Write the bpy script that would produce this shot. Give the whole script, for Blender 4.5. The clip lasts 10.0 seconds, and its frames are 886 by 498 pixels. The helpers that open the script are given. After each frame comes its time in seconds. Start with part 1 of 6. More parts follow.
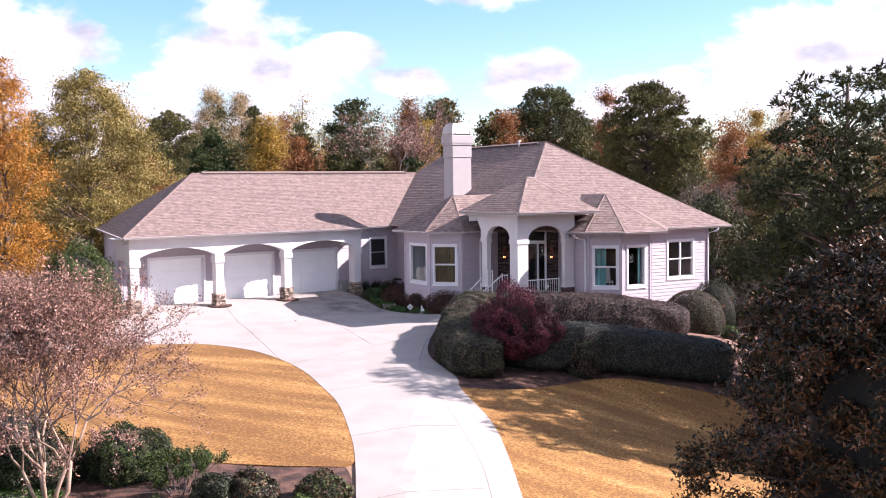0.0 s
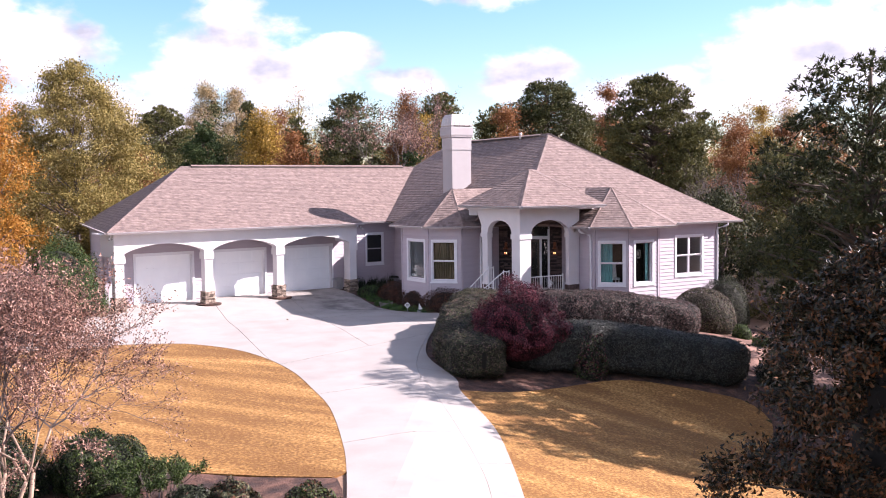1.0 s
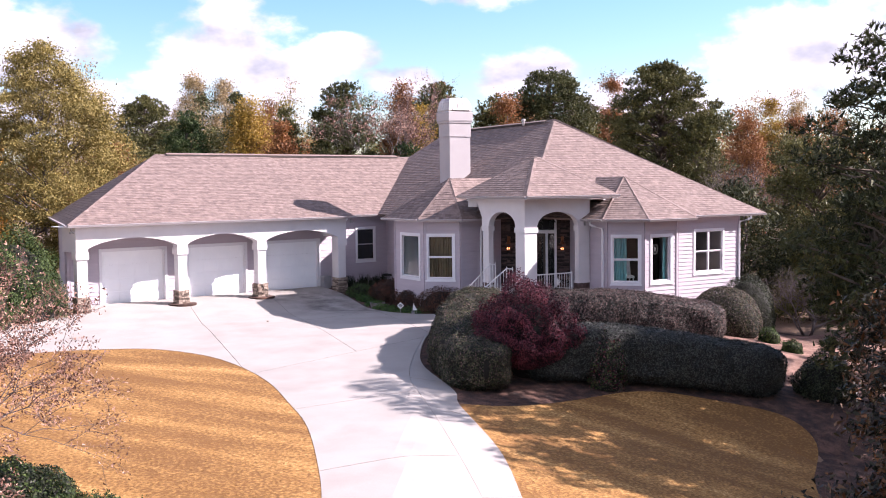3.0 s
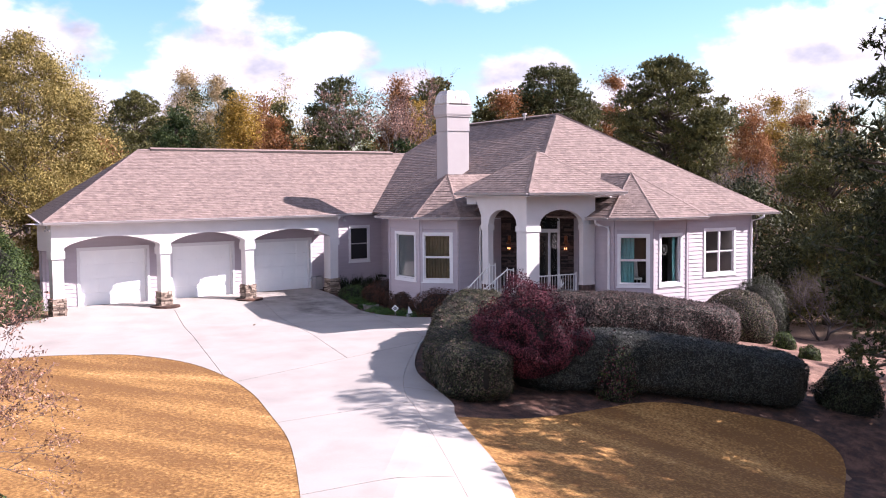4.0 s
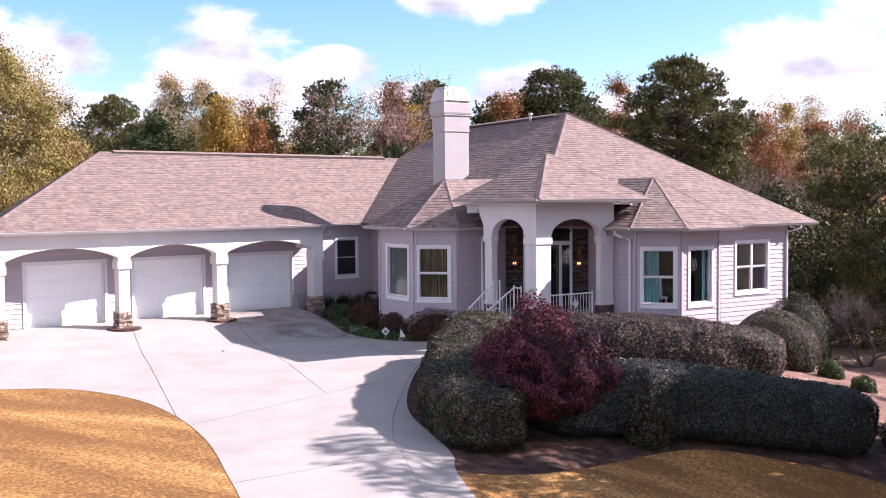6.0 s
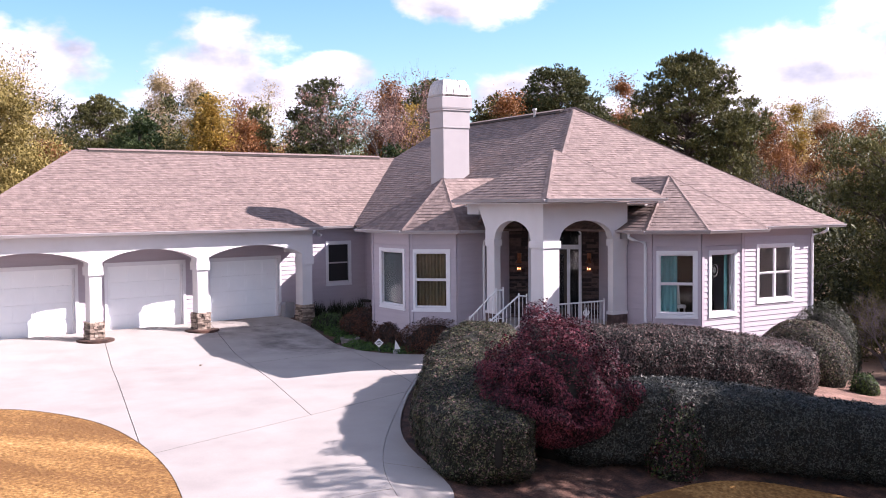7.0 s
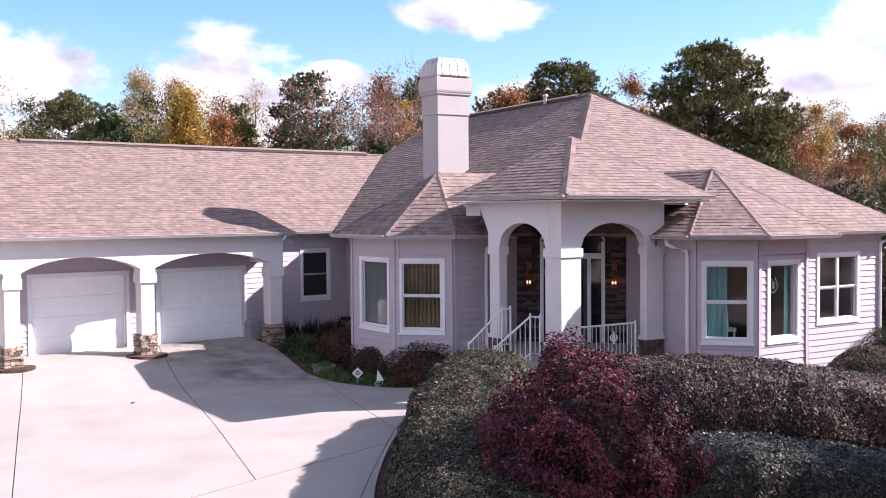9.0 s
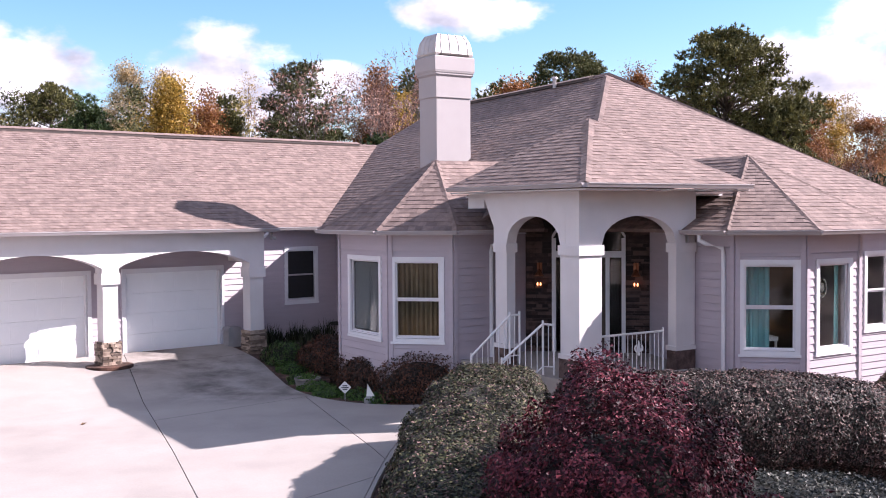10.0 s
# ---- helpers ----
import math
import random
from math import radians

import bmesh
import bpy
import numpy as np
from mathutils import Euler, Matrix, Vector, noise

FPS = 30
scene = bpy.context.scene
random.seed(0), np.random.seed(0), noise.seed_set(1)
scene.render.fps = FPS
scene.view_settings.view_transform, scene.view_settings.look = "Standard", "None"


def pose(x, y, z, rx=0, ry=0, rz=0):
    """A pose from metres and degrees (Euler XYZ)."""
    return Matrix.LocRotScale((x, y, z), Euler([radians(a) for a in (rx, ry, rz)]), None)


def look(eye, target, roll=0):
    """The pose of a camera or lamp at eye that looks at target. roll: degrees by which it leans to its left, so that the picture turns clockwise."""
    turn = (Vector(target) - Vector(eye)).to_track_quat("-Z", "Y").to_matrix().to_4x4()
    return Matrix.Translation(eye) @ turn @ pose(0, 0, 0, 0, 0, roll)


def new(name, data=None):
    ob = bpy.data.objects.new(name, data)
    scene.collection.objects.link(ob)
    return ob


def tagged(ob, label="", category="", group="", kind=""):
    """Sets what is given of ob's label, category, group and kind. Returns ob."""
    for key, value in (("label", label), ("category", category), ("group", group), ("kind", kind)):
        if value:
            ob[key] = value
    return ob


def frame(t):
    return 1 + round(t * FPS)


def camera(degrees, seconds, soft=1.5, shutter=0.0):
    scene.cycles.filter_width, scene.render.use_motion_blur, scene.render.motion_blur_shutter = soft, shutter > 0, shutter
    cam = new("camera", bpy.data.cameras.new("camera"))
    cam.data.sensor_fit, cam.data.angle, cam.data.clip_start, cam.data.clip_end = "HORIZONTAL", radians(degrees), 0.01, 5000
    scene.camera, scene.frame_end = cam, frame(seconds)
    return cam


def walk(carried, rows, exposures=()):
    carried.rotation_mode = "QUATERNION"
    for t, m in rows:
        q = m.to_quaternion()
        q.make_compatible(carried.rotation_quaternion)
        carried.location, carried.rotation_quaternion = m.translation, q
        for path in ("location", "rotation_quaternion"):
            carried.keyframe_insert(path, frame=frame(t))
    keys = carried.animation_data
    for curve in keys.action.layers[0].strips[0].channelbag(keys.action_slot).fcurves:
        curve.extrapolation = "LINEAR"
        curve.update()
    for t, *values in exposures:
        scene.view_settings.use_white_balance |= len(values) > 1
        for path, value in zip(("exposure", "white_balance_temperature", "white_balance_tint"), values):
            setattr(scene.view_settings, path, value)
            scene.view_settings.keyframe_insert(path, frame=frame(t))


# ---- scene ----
cam = camera(46.1, 10.0, soft=1.0)
PATH = [
    (0, (0.083, -0.606, 5.391), (1.351, 0.936, 5.268), -0.7),
    (0.5, (0.704, 0.154, 5.214), (1.973, 1.695, 5.092), -0.7),
    (1, (1.316, 0.913, 5.08), (2.586, 2.453, 4.957), -0.7),
    (1.5, (1.907, 1.659, 4.969), (3.179, 3.198, 4.844), -0.7),
    (2, (2.544, 2.424, 4.853), (3.816, 3.962, 4.729), -0.7),
    (2.5, (3.214, 3.214, 4.75), (4.487, 4.752, 4.626), -0.7),
    (4, (5.299, 5.647, 4.485), (6.576, 7.181, 4.362), -0.5),
    (4.5, (5.973, 6.458, 4.452), (7.252, 7.992, 4.337), -0.6),
    (5, (6.678, 7.37, 4.396), (7.959, 8.902, 4.287), -0.6),
    (5.5, (7.46, 8.315, 4.337), (8.743, 9.846, 4.233), -0.5),
    (7, (10.063, 11.358, 4.098), (11.348, 12.887, 4.01), -0.5),
    (7.5, (10.989, 12.416, 4.028), (12.275, 13.946, 3.945), -0.5),
    (8, (11.949, 13.504, 3.963), (13.235, 15.034, 3.885), -0.5),
    (8.5, (12.911, 14.608, 3.899), (14.198, 16.136, 3.827), -0.5),
    (9, (13.912, 15.692, 3.834), (15.199, 17.222, 3.764), -0.4),
    (9.5, (14.919, 16.87, 3.751), (16.207, 18.398, 3.681), -0.3),
    (10, (15.936, 18.091, 3.666), (17.224, 19.62, 3.596), -0.4),
]
walk(cam, [(t, look(eye, target, roll)) for t, eye, target, roll in PATH], [(0.0, 1.66, 6300, 28), (5.0, 1.63, 6240, 28), (10.0, 1.60, 6220, 27)])

# ---------------------------------------------------------------- world, sun, exposure
SUN = Vector((0.691, -0.466, 0.552)).normalized()          # towards the sun
world = bpy.data.worlds.new("sky")
world.use_nodes = True
scene.world = world


def build_sky():
    nt = world.node_tree
    nt.nodes.clear()
    out = nt.nodes.new("ShaderNodeOutputWorld")
    sky = nt.nodes.new("ShaderNodeTexSky")
    sky.sky_type = "NISHITA"
    sky.sun_disc = False
    sky.sun_elevation = math.asin(SUN.z)
    sky.sun_rotation = math.atan2(SUN.x, SUN.y)
    sky.altitude, sky.air_density, sky.dust_density, sky.ozone_density = 300, 1.0, 0.6, 1.6
    bg_sky = nt.nodes.new("ShaderNodeBackground")
    bg_sky.inputs[1].default_value = 0.070
    hsv = nt.nodes.new("ShaderNodeHueSaturation")
    hsv.inputs["Saturation"].default_value = 1.25
    hsv.inputs["Hue"].default_value = 0.488
    nt.links.new(sky.outputs[0], hsv.inputs["Color"])
    nt.links.new(hsv.outputs[0], bg_sky.inputs[0])
    # broken cumulus: heaps at bearings and heights over the horizon (degrees), frayed by noise
    tc = nt.nodes.new("ShaderNodeTexCoord")
    xyz = nt.nodes.new("ShaderNodeSeparateXYZ")
    nt.links.new(tc.outputs["Generated"], xyz.inputs[0])

    def calc(op, p, q=None, r=None):
        n = nt.nodes.new("ShaderNodeMath")
        n.operation = op
        for i, v in enumerate((p, q, r)):
            if v is None:
                continue
            if isinstance(v, (int, float)):
                n.inputs[i].default_value = v
            else:
                nt.links.new(v, n.inputs[i])
        return n.outputs[0]

    az = calc("MULTIPLY", calc("ARCTAN2", xyz.outputs[0], xyz.outputs[1]), 57.2958)
    el = calc("MULTIPLY", calc("ARCSINE", xyz.outputs[2]), 57.2958)
    flat = nt.nodes.new("ShaderNodeCombineXYZ")
    nt.links.new(calc("MULTIPLY", az, 0.1), flat.inputs[0])
    nt.links.new(calc("MULTIPLY", el, 0.16), flat.inputs[1])
    n1 = nt.nodes.new("ShaderNodeTexNoise")
    n1.inputs["Scale"].default_value, n1.inputs["Detail"].default_value, n1.inputs["Roughness"].default_value = 3.4, 9.0, 0.55
    nt.links.new(flat.outputs[0], n1.inputs["Vector"])
    heap = None
    for a0, e0, wa, he in CLOUDS:
        dx = calc("MULTIPLY", calc("SUBTRACT", az, a0), 1 / wa)
        dy = calc("MULTIPLY", calc("SUBTRACT", el, e0), 1 / he)
        d = calc("SUBTRACT", 1.0, calc("MULTIPLY_ADD", dx, dx, calc("MULTIPLY", dy, dy)))
        heap = d if heap is None else calc("MAXIMUM", heap, d)
    heap = calc("MAXIMUM", heap, -0.55)
    dens = calc("MULTIPLY_ADD", calc("SUBTRACT", n1.outputs["Fac"], 0.5), 2.6, heap)
    ramp = nt.nodes.new("ShaderNodeValToRGB")
    ramp.color_ramp.interpolation = "EASE"
    ramp.color_ramp.elements[0].position, ramp.color_ramp.elements[1].position = 0.0, 0.85
    nt.links.new(dens, ramp.inputs[0])
    n2 = nt.nodes.new("ShaderNodeTexNoise")
    n2.inputs["Scale"].default_value, n2.inputs["Detail"].default_value = 2.6, 6.0
    nt.links.new(flat.outputs[0], n2.inputs["Vector"])
    tone = nt.nodes.new("ShaderNodeValToRGB")
    tone.color_ramp.elements[0].position, tone.color_ramp.elements[0].color = 0.30, (0.40, 0.415, 0.46, 1)
    tone.color_ramp.elements[1].position, tone.color_ramp.elements[1].color = 0.66, (1.0, 0.98, 1.0, 1)
    nt.links.new(n2.outputs["Fac"], tone.inputs[0])
    bg_cloud = nt.nodes.new("ShaderNodeBackground")
    bg_cloud.inputs[1].default_value = 0.56
    nt.links.new(tone.outputs[0], bg_cloud.inputs[0])
    mix = nt.nodes.new("ShaderNodeMixShader")
    nt.links.new(ramp.outputs[0], mix.inputs[0])
    nt.links.new(bg_sky.outputs[0], mix.inputs[1])
    nt.links.new(bg_cloud.outputs[0], mix.inputs[2])
    nt.links.new(mix.outputs[0], out.inputs[0])


CLOUDS = [(17.5, 7.0, 5.6, 2.7), (12.0, 6.0, 6.0, 4.0), (22.0, 3.6, 7.5, 2.6), (28.4, 7.2, 4.2, 3.0), (30.6, 5.6, 5.0, 2.7), (34.5, 7.2, 2.6, 1.1), (37.6, 5.6, 2.5, 1.0), (44.2, 5.9, 3.3, 1.5), (41.5, 10.8, 5.4, 1.5),
          (51.0, 4.3, 6.5, 1.8), (58.5, 6.2, 5.4, 3.2), (63.5, 7.4, 4.6, 4.2), (75, 14, 14, 7), (5, 12, 9, 6), (110, 30, 25, 14), (-40, 25, 30, 12), (-75, 55, 40, 16), (140, 48, 34, 13), (-20, 40, 20, 9), (85, 40, 22, 9), (-130, 12, 24, 7), (-95, 24, 28, 9), (-60, 14, 26, 7), (180, 14, 40, 8),
          (-145, 28, 36, 10), (150, 9, 24, 6), (-20, 20, 22, 8), (170, 36, 30, 10), (120, 12, 20, 6), (-150, 60, 60, 14), (-110, 35, 30, 15), (40, 45, 30, 12), (200, 50, 40, 14)]
build_sky()
sun_data = bpy.data.lights.new("sun", "SUN")
sun_data.energy, sun_data.angle, sun_data.color = 4.6, radians(0.53), (1.0, 0.94, 0.85)
sun = new("sun", sun_data)
sun.matrix_world = look(SUN * 60, (0, 0, 0))


# ---------------------------------------------------------------- materials
def material(name, colours, rough=0.7, scale=8.0, fine=60.0, bump=0.2, metal=0.0, island=0.0, by_object=0.0,
             spec=0.5, stretch=(1, 1, 1), twist=0.0, fine_weight=0.45, stain=0.0, stain_scale=0.6, stain_colour=None, translucent=0.0, bump_dist=0.02, contrast=1.0):
    """Noise-mixed colours at two scales, with fine relief; island or by_object spreads the tone from piece to piece."""
    m = bpy.data.materials.new(name)
    m.use_nodes = True
    nt = m.node_tree
    N, L = nt.nodes.new, nt.links.new
    b = nt.nodes["Principled BSDF"]
    b.inputs["Roughness"].default_value, b.inputs["Metallic"].default_value = rough, metal
    b.inputs["Specular IOR Level"].default_value = spec
    tc, mp = N("ShaderNodeTexCoord"), N("ShaderNodeMapping")
    geo = N("ShaderNodeNewGeometry")
    L(geo.outputs["Position"], mp.inputs[0])
    if twist:  # streaks along a turned axis
        mp.vector_type = "TEXTURE"
        mp.inputs["Scale"].default_value = [1.0 / k for k in stretch]
    else:
        mp.inputs["Scale"].default_value = stretch
    mp.inputs["Rotation"].default_value = (0, 0, twist)
    big, small = N("ShaderNodeTexNoise"), N("ShaderNodeTexNoise")
    big.inputs["Scale"].default_value, big.inputs["Detail"].default_value = scale, 4.0
    small.inputs["Scale"].default_value, small.inputs["Detail"].default_value = fine, 3.0
    L(mp.outputs[0], big.inputs["Vector"]), L(geo.outputs["Position"], small.inputs["Vector"])
    add = N("ShaderNodeMath")
    add.operation = "MULTIPLY_ADD"
    L(small.outputs["Fac"], add.inputs[0])
    add.inputs[1].default_value = fine_weight
    half = N("ShaderNodeMath")
    half.operation = "MULTIPLY_ADD"
    half.inputs[1].default_value, half.inputs[2].default_value = 1.35 - fine_weight, 0.055 - fine_weight / 2
    L(big.outputs["Fac"], half.inputs[0])
    L(half.outputs[0], add.inputs[2])
    value = add.outputs[0]
    if island or by_object:
        src = geo.outputs["Random Per Island"]
        if by_object:
            oi = N("ShaderNodeObjectInfo")
            src = oi.outputs["Random"]
        k = max(island, by_object)
        s = N("ShaderNodeMath")
        s.operation = "MULTIPLY_ADD"
        s.inputs[1].default_value, s.inputs[2].default_value = k, -k / 2
        L(src, s.inputs[0])
        a2 = N("ShaderNodeMath")
        a2.operation = "ADD"
        L(s.outputs[0], a2.inputs[0]), L(value, a2.inputs[1])
        value = a2.outputs[0]
    ramp = N("ShaderNodeValToRGB")
    el = ramp.color_ramp.elements
    for i, c in enumerate(colours):
        p = 0.5 + (0.6 * i / max(1, len(colours) - 1) - 0.3) * contrast
        e = el[i] if i < 2 else el.new(p)
        e.position, e.color = p, (*c, 1)
    L(value, ramp.inputs[0])
    colour = ramp.outputs[0]
    if stain:
        n3, r3, mx = N("ShaderNodeTexNoise"), N("ShaderNodeValToRGB"), N("ShaderNodeMix")
        n3.inputs["Scale"].default_value, n3.inputs["Detail"].default_value = stain_scale, 6.0
        L(geo.outputs["Position"], n3.inputs["Vector"])
        r3.color_ramp.elements[0].position, r3.color_ramp.elements[1].position = 0.5, 0.72
        L(n3.outputs["Fac"], r3.inputs[0])
        sc = N("ShaderNodeMath")
        sc.operation = "MULTIPLY"
        sc.inputs[1].default_value = stain
        L(r3.outputs[0], sc.inputs[0])
        mx.data_type = "RGBA"
        L(sc.outputs[0], mx.inputs["Factor"])
        L(colour, mx.inputs["A"])
        mx.inputs["B"].default_value = (*stain_colour, 1)
        colour = mx.outputs["Result"]
    L(colour, b.inputs["Base Color"])
    if bump:
        bp = N("ShaderNodeBump")
        bp.inputs["Strength"].default_value, bp.inputs["Distance"].default_value = bump, bump_dist
        L(value, bp.inputs["Height"])
        L(bp.outputs[0], b.inputs["Normal"])
    if translucent:
        tr, mix = N("ShaderNodeBsdfTranslucent"), N("ShaderNodeMixShader")
        L(colour, tr.inputs[0])
        mix.inputs[0].default_value = translucent
        L(b.outputs[0], mix.inputs[1]), L(tr.outputs[0], mix.inputs[2])
        L(mix.outputs[0], nt.nodes["Material Output"].inputs[0])
    return m


def glass_material():
    m = bpy.data.materials.new("window_glass")
    m.use_nodes = True
    b = m.node_tree.nodes["Principled BSDF"]
    b.inputs["Base Color"].default_value = (0.86, 0.9, 0.88, 1)
    b.inputs["Transmission Weight"].default_value, b.inputs["Roughness"].default_value, b.inputs["IOR"].default_value = 1.0, 0.02, 1.3
    return m


STUCCO = material("white_stucco", [(0.58, 0.55, 0.56), (0.65, 0.62, 0.63)], 0.85, 2.0, 120, 0.25, bump_dist=0.004)
SIDING = material("painted_siding", [(0.395, 0.345, 0.385), (0.455, 0.40, 0.445)], 0.6, 3.0, 90, 0.1, by_object=0.16, stretch=(0.4, 0.4, 3), bump_dist=0.003)
TRIM = material("white_trim_paint", [(0.66, 0.65, 0.68), (0.73, 0.72, 0.75)], 0.45, 3.0, 80, 0.08, bump_dist=0.002)
DOOR_PAINT = material("garage_door_paint", [(0.82, 0.83, 0.85), (0.88, 0.885, 0.895)], 0.45, 2.0, 60, 0.06, bump_dist=0.002)
SHINGLE = material("roof_shingles", [(0.13, 0.092, 0.083), (0.2, 0.144, 0.129), (0.28, 0.207, 0.184)], 0.92, 6.0, 34, 0.4, fine_weight=0.6, contrast=0.95, island=0.3, bump_dist=0.006)
SHINGLE_PIECE = material("roof_shingle_piece", [(0.13, 0.092, 0.083), (0.2, 0.144, 0.129), (0.28, 0.207, 0.184)], 0.92, 6.0, 34, 0.4, fine_weight=0.6, contrast=0.95, by_object=0.36, bump_dist=0.006)
METAL = material("chimney_metal", [(0.36, 0.33, 0.33), (0.5, 0.47, 0.46)], 0.42, 1.5, 30, 0.1, metal=0.35, stain=0.4, stain_colour=(0.25, 0.2, 0.19))
# the dimness of the rooms is put into these two near-black colours
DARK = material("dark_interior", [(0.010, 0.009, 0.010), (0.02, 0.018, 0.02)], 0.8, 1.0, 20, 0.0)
INNER = material("dim_room_colour", [(0.022, 0.019, 0.018), (0.036, 0.032, 0.03)], 0.9, 1.0, 20, 0.0)
GLASS = glass_material()
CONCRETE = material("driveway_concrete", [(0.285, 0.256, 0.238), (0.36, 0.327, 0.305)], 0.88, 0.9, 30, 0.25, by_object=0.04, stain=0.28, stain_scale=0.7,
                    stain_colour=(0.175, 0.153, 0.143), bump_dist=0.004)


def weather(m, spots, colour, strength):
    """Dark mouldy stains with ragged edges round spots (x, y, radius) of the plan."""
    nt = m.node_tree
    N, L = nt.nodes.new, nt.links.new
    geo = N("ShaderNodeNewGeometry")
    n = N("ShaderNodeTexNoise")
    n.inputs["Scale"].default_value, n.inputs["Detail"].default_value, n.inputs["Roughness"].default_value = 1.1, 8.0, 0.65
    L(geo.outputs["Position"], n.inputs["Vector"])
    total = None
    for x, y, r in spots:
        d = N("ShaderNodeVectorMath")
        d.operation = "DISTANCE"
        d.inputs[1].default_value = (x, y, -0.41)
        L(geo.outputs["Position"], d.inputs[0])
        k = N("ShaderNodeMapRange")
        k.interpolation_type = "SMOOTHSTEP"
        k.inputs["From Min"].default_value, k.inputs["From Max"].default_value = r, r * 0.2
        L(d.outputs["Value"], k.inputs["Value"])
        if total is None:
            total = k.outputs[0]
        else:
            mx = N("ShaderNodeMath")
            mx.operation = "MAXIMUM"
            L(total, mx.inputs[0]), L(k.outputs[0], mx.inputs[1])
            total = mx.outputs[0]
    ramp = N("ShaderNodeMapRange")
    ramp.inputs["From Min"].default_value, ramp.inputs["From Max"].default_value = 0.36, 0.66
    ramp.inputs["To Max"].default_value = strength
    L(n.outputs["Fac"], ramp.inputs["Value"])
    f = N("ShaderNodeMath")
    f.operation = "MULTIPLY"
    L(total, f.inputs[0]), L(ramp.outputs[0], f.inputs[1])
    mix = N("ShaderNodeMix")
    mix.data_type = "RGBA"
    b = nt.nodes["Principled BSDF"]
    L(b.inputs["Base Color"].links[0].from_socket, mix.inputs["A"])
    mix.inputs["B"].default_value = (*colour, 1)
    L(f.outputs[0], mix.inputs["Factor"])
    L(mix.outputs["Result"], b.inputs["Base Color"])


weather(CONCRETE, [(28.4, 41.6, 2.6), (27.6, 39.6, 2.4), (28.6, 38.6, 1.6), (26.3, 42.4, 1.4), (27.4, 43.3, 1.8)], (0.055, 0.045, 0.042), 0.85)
STONE = material("stacked_stone", [(0.085, 0.06, 0.048), (0.2, 0.145, 0.112), (0.4, 0.315, 0.255)], 0.85, 6.0, 60, 0.6, by_object=0.7, bump_dist=0.01)
STONE_WALL = material("stone_veneer", [(0.022, 0.012, 0.012), (0.058, 0.034, 0.031), (0.15, 0.10, 0.088)], 0.85, 6.0, 60, 0.6, island=0.85, bump_dist=0.01)
# copy of the red-brown veneer, darkened to hold the deep porch's shade
SHADED_STONE = material("shaded_stone_veneer", [(0.016, 0.009, 0.009), (0.04, 0.023, 0.022), (0.105, 0.066, 0.06)], 0.85, 6.0, 60, 0.6, island=0.85, bump_dist=0.01)
LAWN = material("dormant_lawn", [(0.18, 0.08, 0.017), (0.38, 0.2, 0.056), (0.66, 0.42, 0.18)], 0.95, 1.2, 13, 0.9, bump_dist=0.03, stretch=(0.16, 1.0, 1), twist=radians(-67),
                fine_weight=0.72, contrast=0.66, stain=0.35, stain_scale=1.7, stain_colour=(0.22, 0.095, 0.02))
MULCH = material("red_mulch", [(0.018, 0.009, 0.007), (0.055, 0.025, 0.017), (0.135, 0.066, 0.045)], 0.95, 3.0, 30, 1.0, bump_dist=0.05, contrast=0.6)
STRAW = material("pine_straw_ground", [(0.11, 0.07, 0.045), (0.2, 0.125, 0.08), (0.3, 0.18, 0.12)], 0.95, 0.5, 18, 0.9, bump_dist=0.05)
BARK = material("bark", [(0.06, 0.045, 0.035), (0.15, 0.115, 0.09)], 0.95, 4.0, 30, 0.8, stretch=(1, 1, 0.3), bump_dist=0.03)
PALE_BARK = material("smooth_pale_bark", [(0.21, 0.14, 0.10), (0.34, 0.24, 0.175)], 0.7, 4.0, 30, 0.3, stretch=(1, 1, 0.4))
GREY_BARK = material("grey_twig_bark", [(0.075, 0.058, 0.054), (0.15, 0.12, 0.113)], 0.85, 4.0, 30, 0.3)
IRON = material("white_railing_paint", [(0.68, 0.67, 0.68), (0.78, 0.77, 0.77)], 0.4, 4.0, 50, 0.05)
BLACK = material("dark_joint", [(0.05, 0.042, 0.04), (0.085, 0.07, 0.066)], 0.95, 4.0, 50, 0.0)


def leaf_material(name, colours, rough=0.55, spread=0.9, translucent=0.25, spec=0.35, clump=0.5):
    return material(name, colours, rough, clump, 6 * clump, 0.0, island=spread, translucent=translucent, spec=spec)


# ---------------------------------------------------------------- mesh helpers
def hang(ob, parent):
    """Makes ob a part of parent; its coordinates stay the world's."""
    ob.parent = parent
    if parent and parent.type == "EMPTY":
        ob.matrix_parent_inverse = Matrix.Translation(-parent.location)


def link(name, verts, faces, mat, parent=None, label="", smooth=False):
    me = bpy.data.meshes.new(name)
    me.from_pydata([tuple(v) for v in verts], [], faces)
    if mat:
        me.materials.append(mat)
    if smooth:
        me.polygons.foreach_set("use_smooth", [True] * len(me.polygons))
    me.update()
    ob = new(name, me)
    hang(ob, parent)
    if label:
        tagged(ob, label)
    return ob


def thing(name, label, category, at=(0, 0, 0), group="", kind=""):
    """An Empty at a thing's base; its parts' places stay in world coordinates."""
    ob = new(name)
    ob.location = (*at, 0)[:3]
    ob.empty_display_size = 0.2
    return tagged(ob, label, category, group, kind)


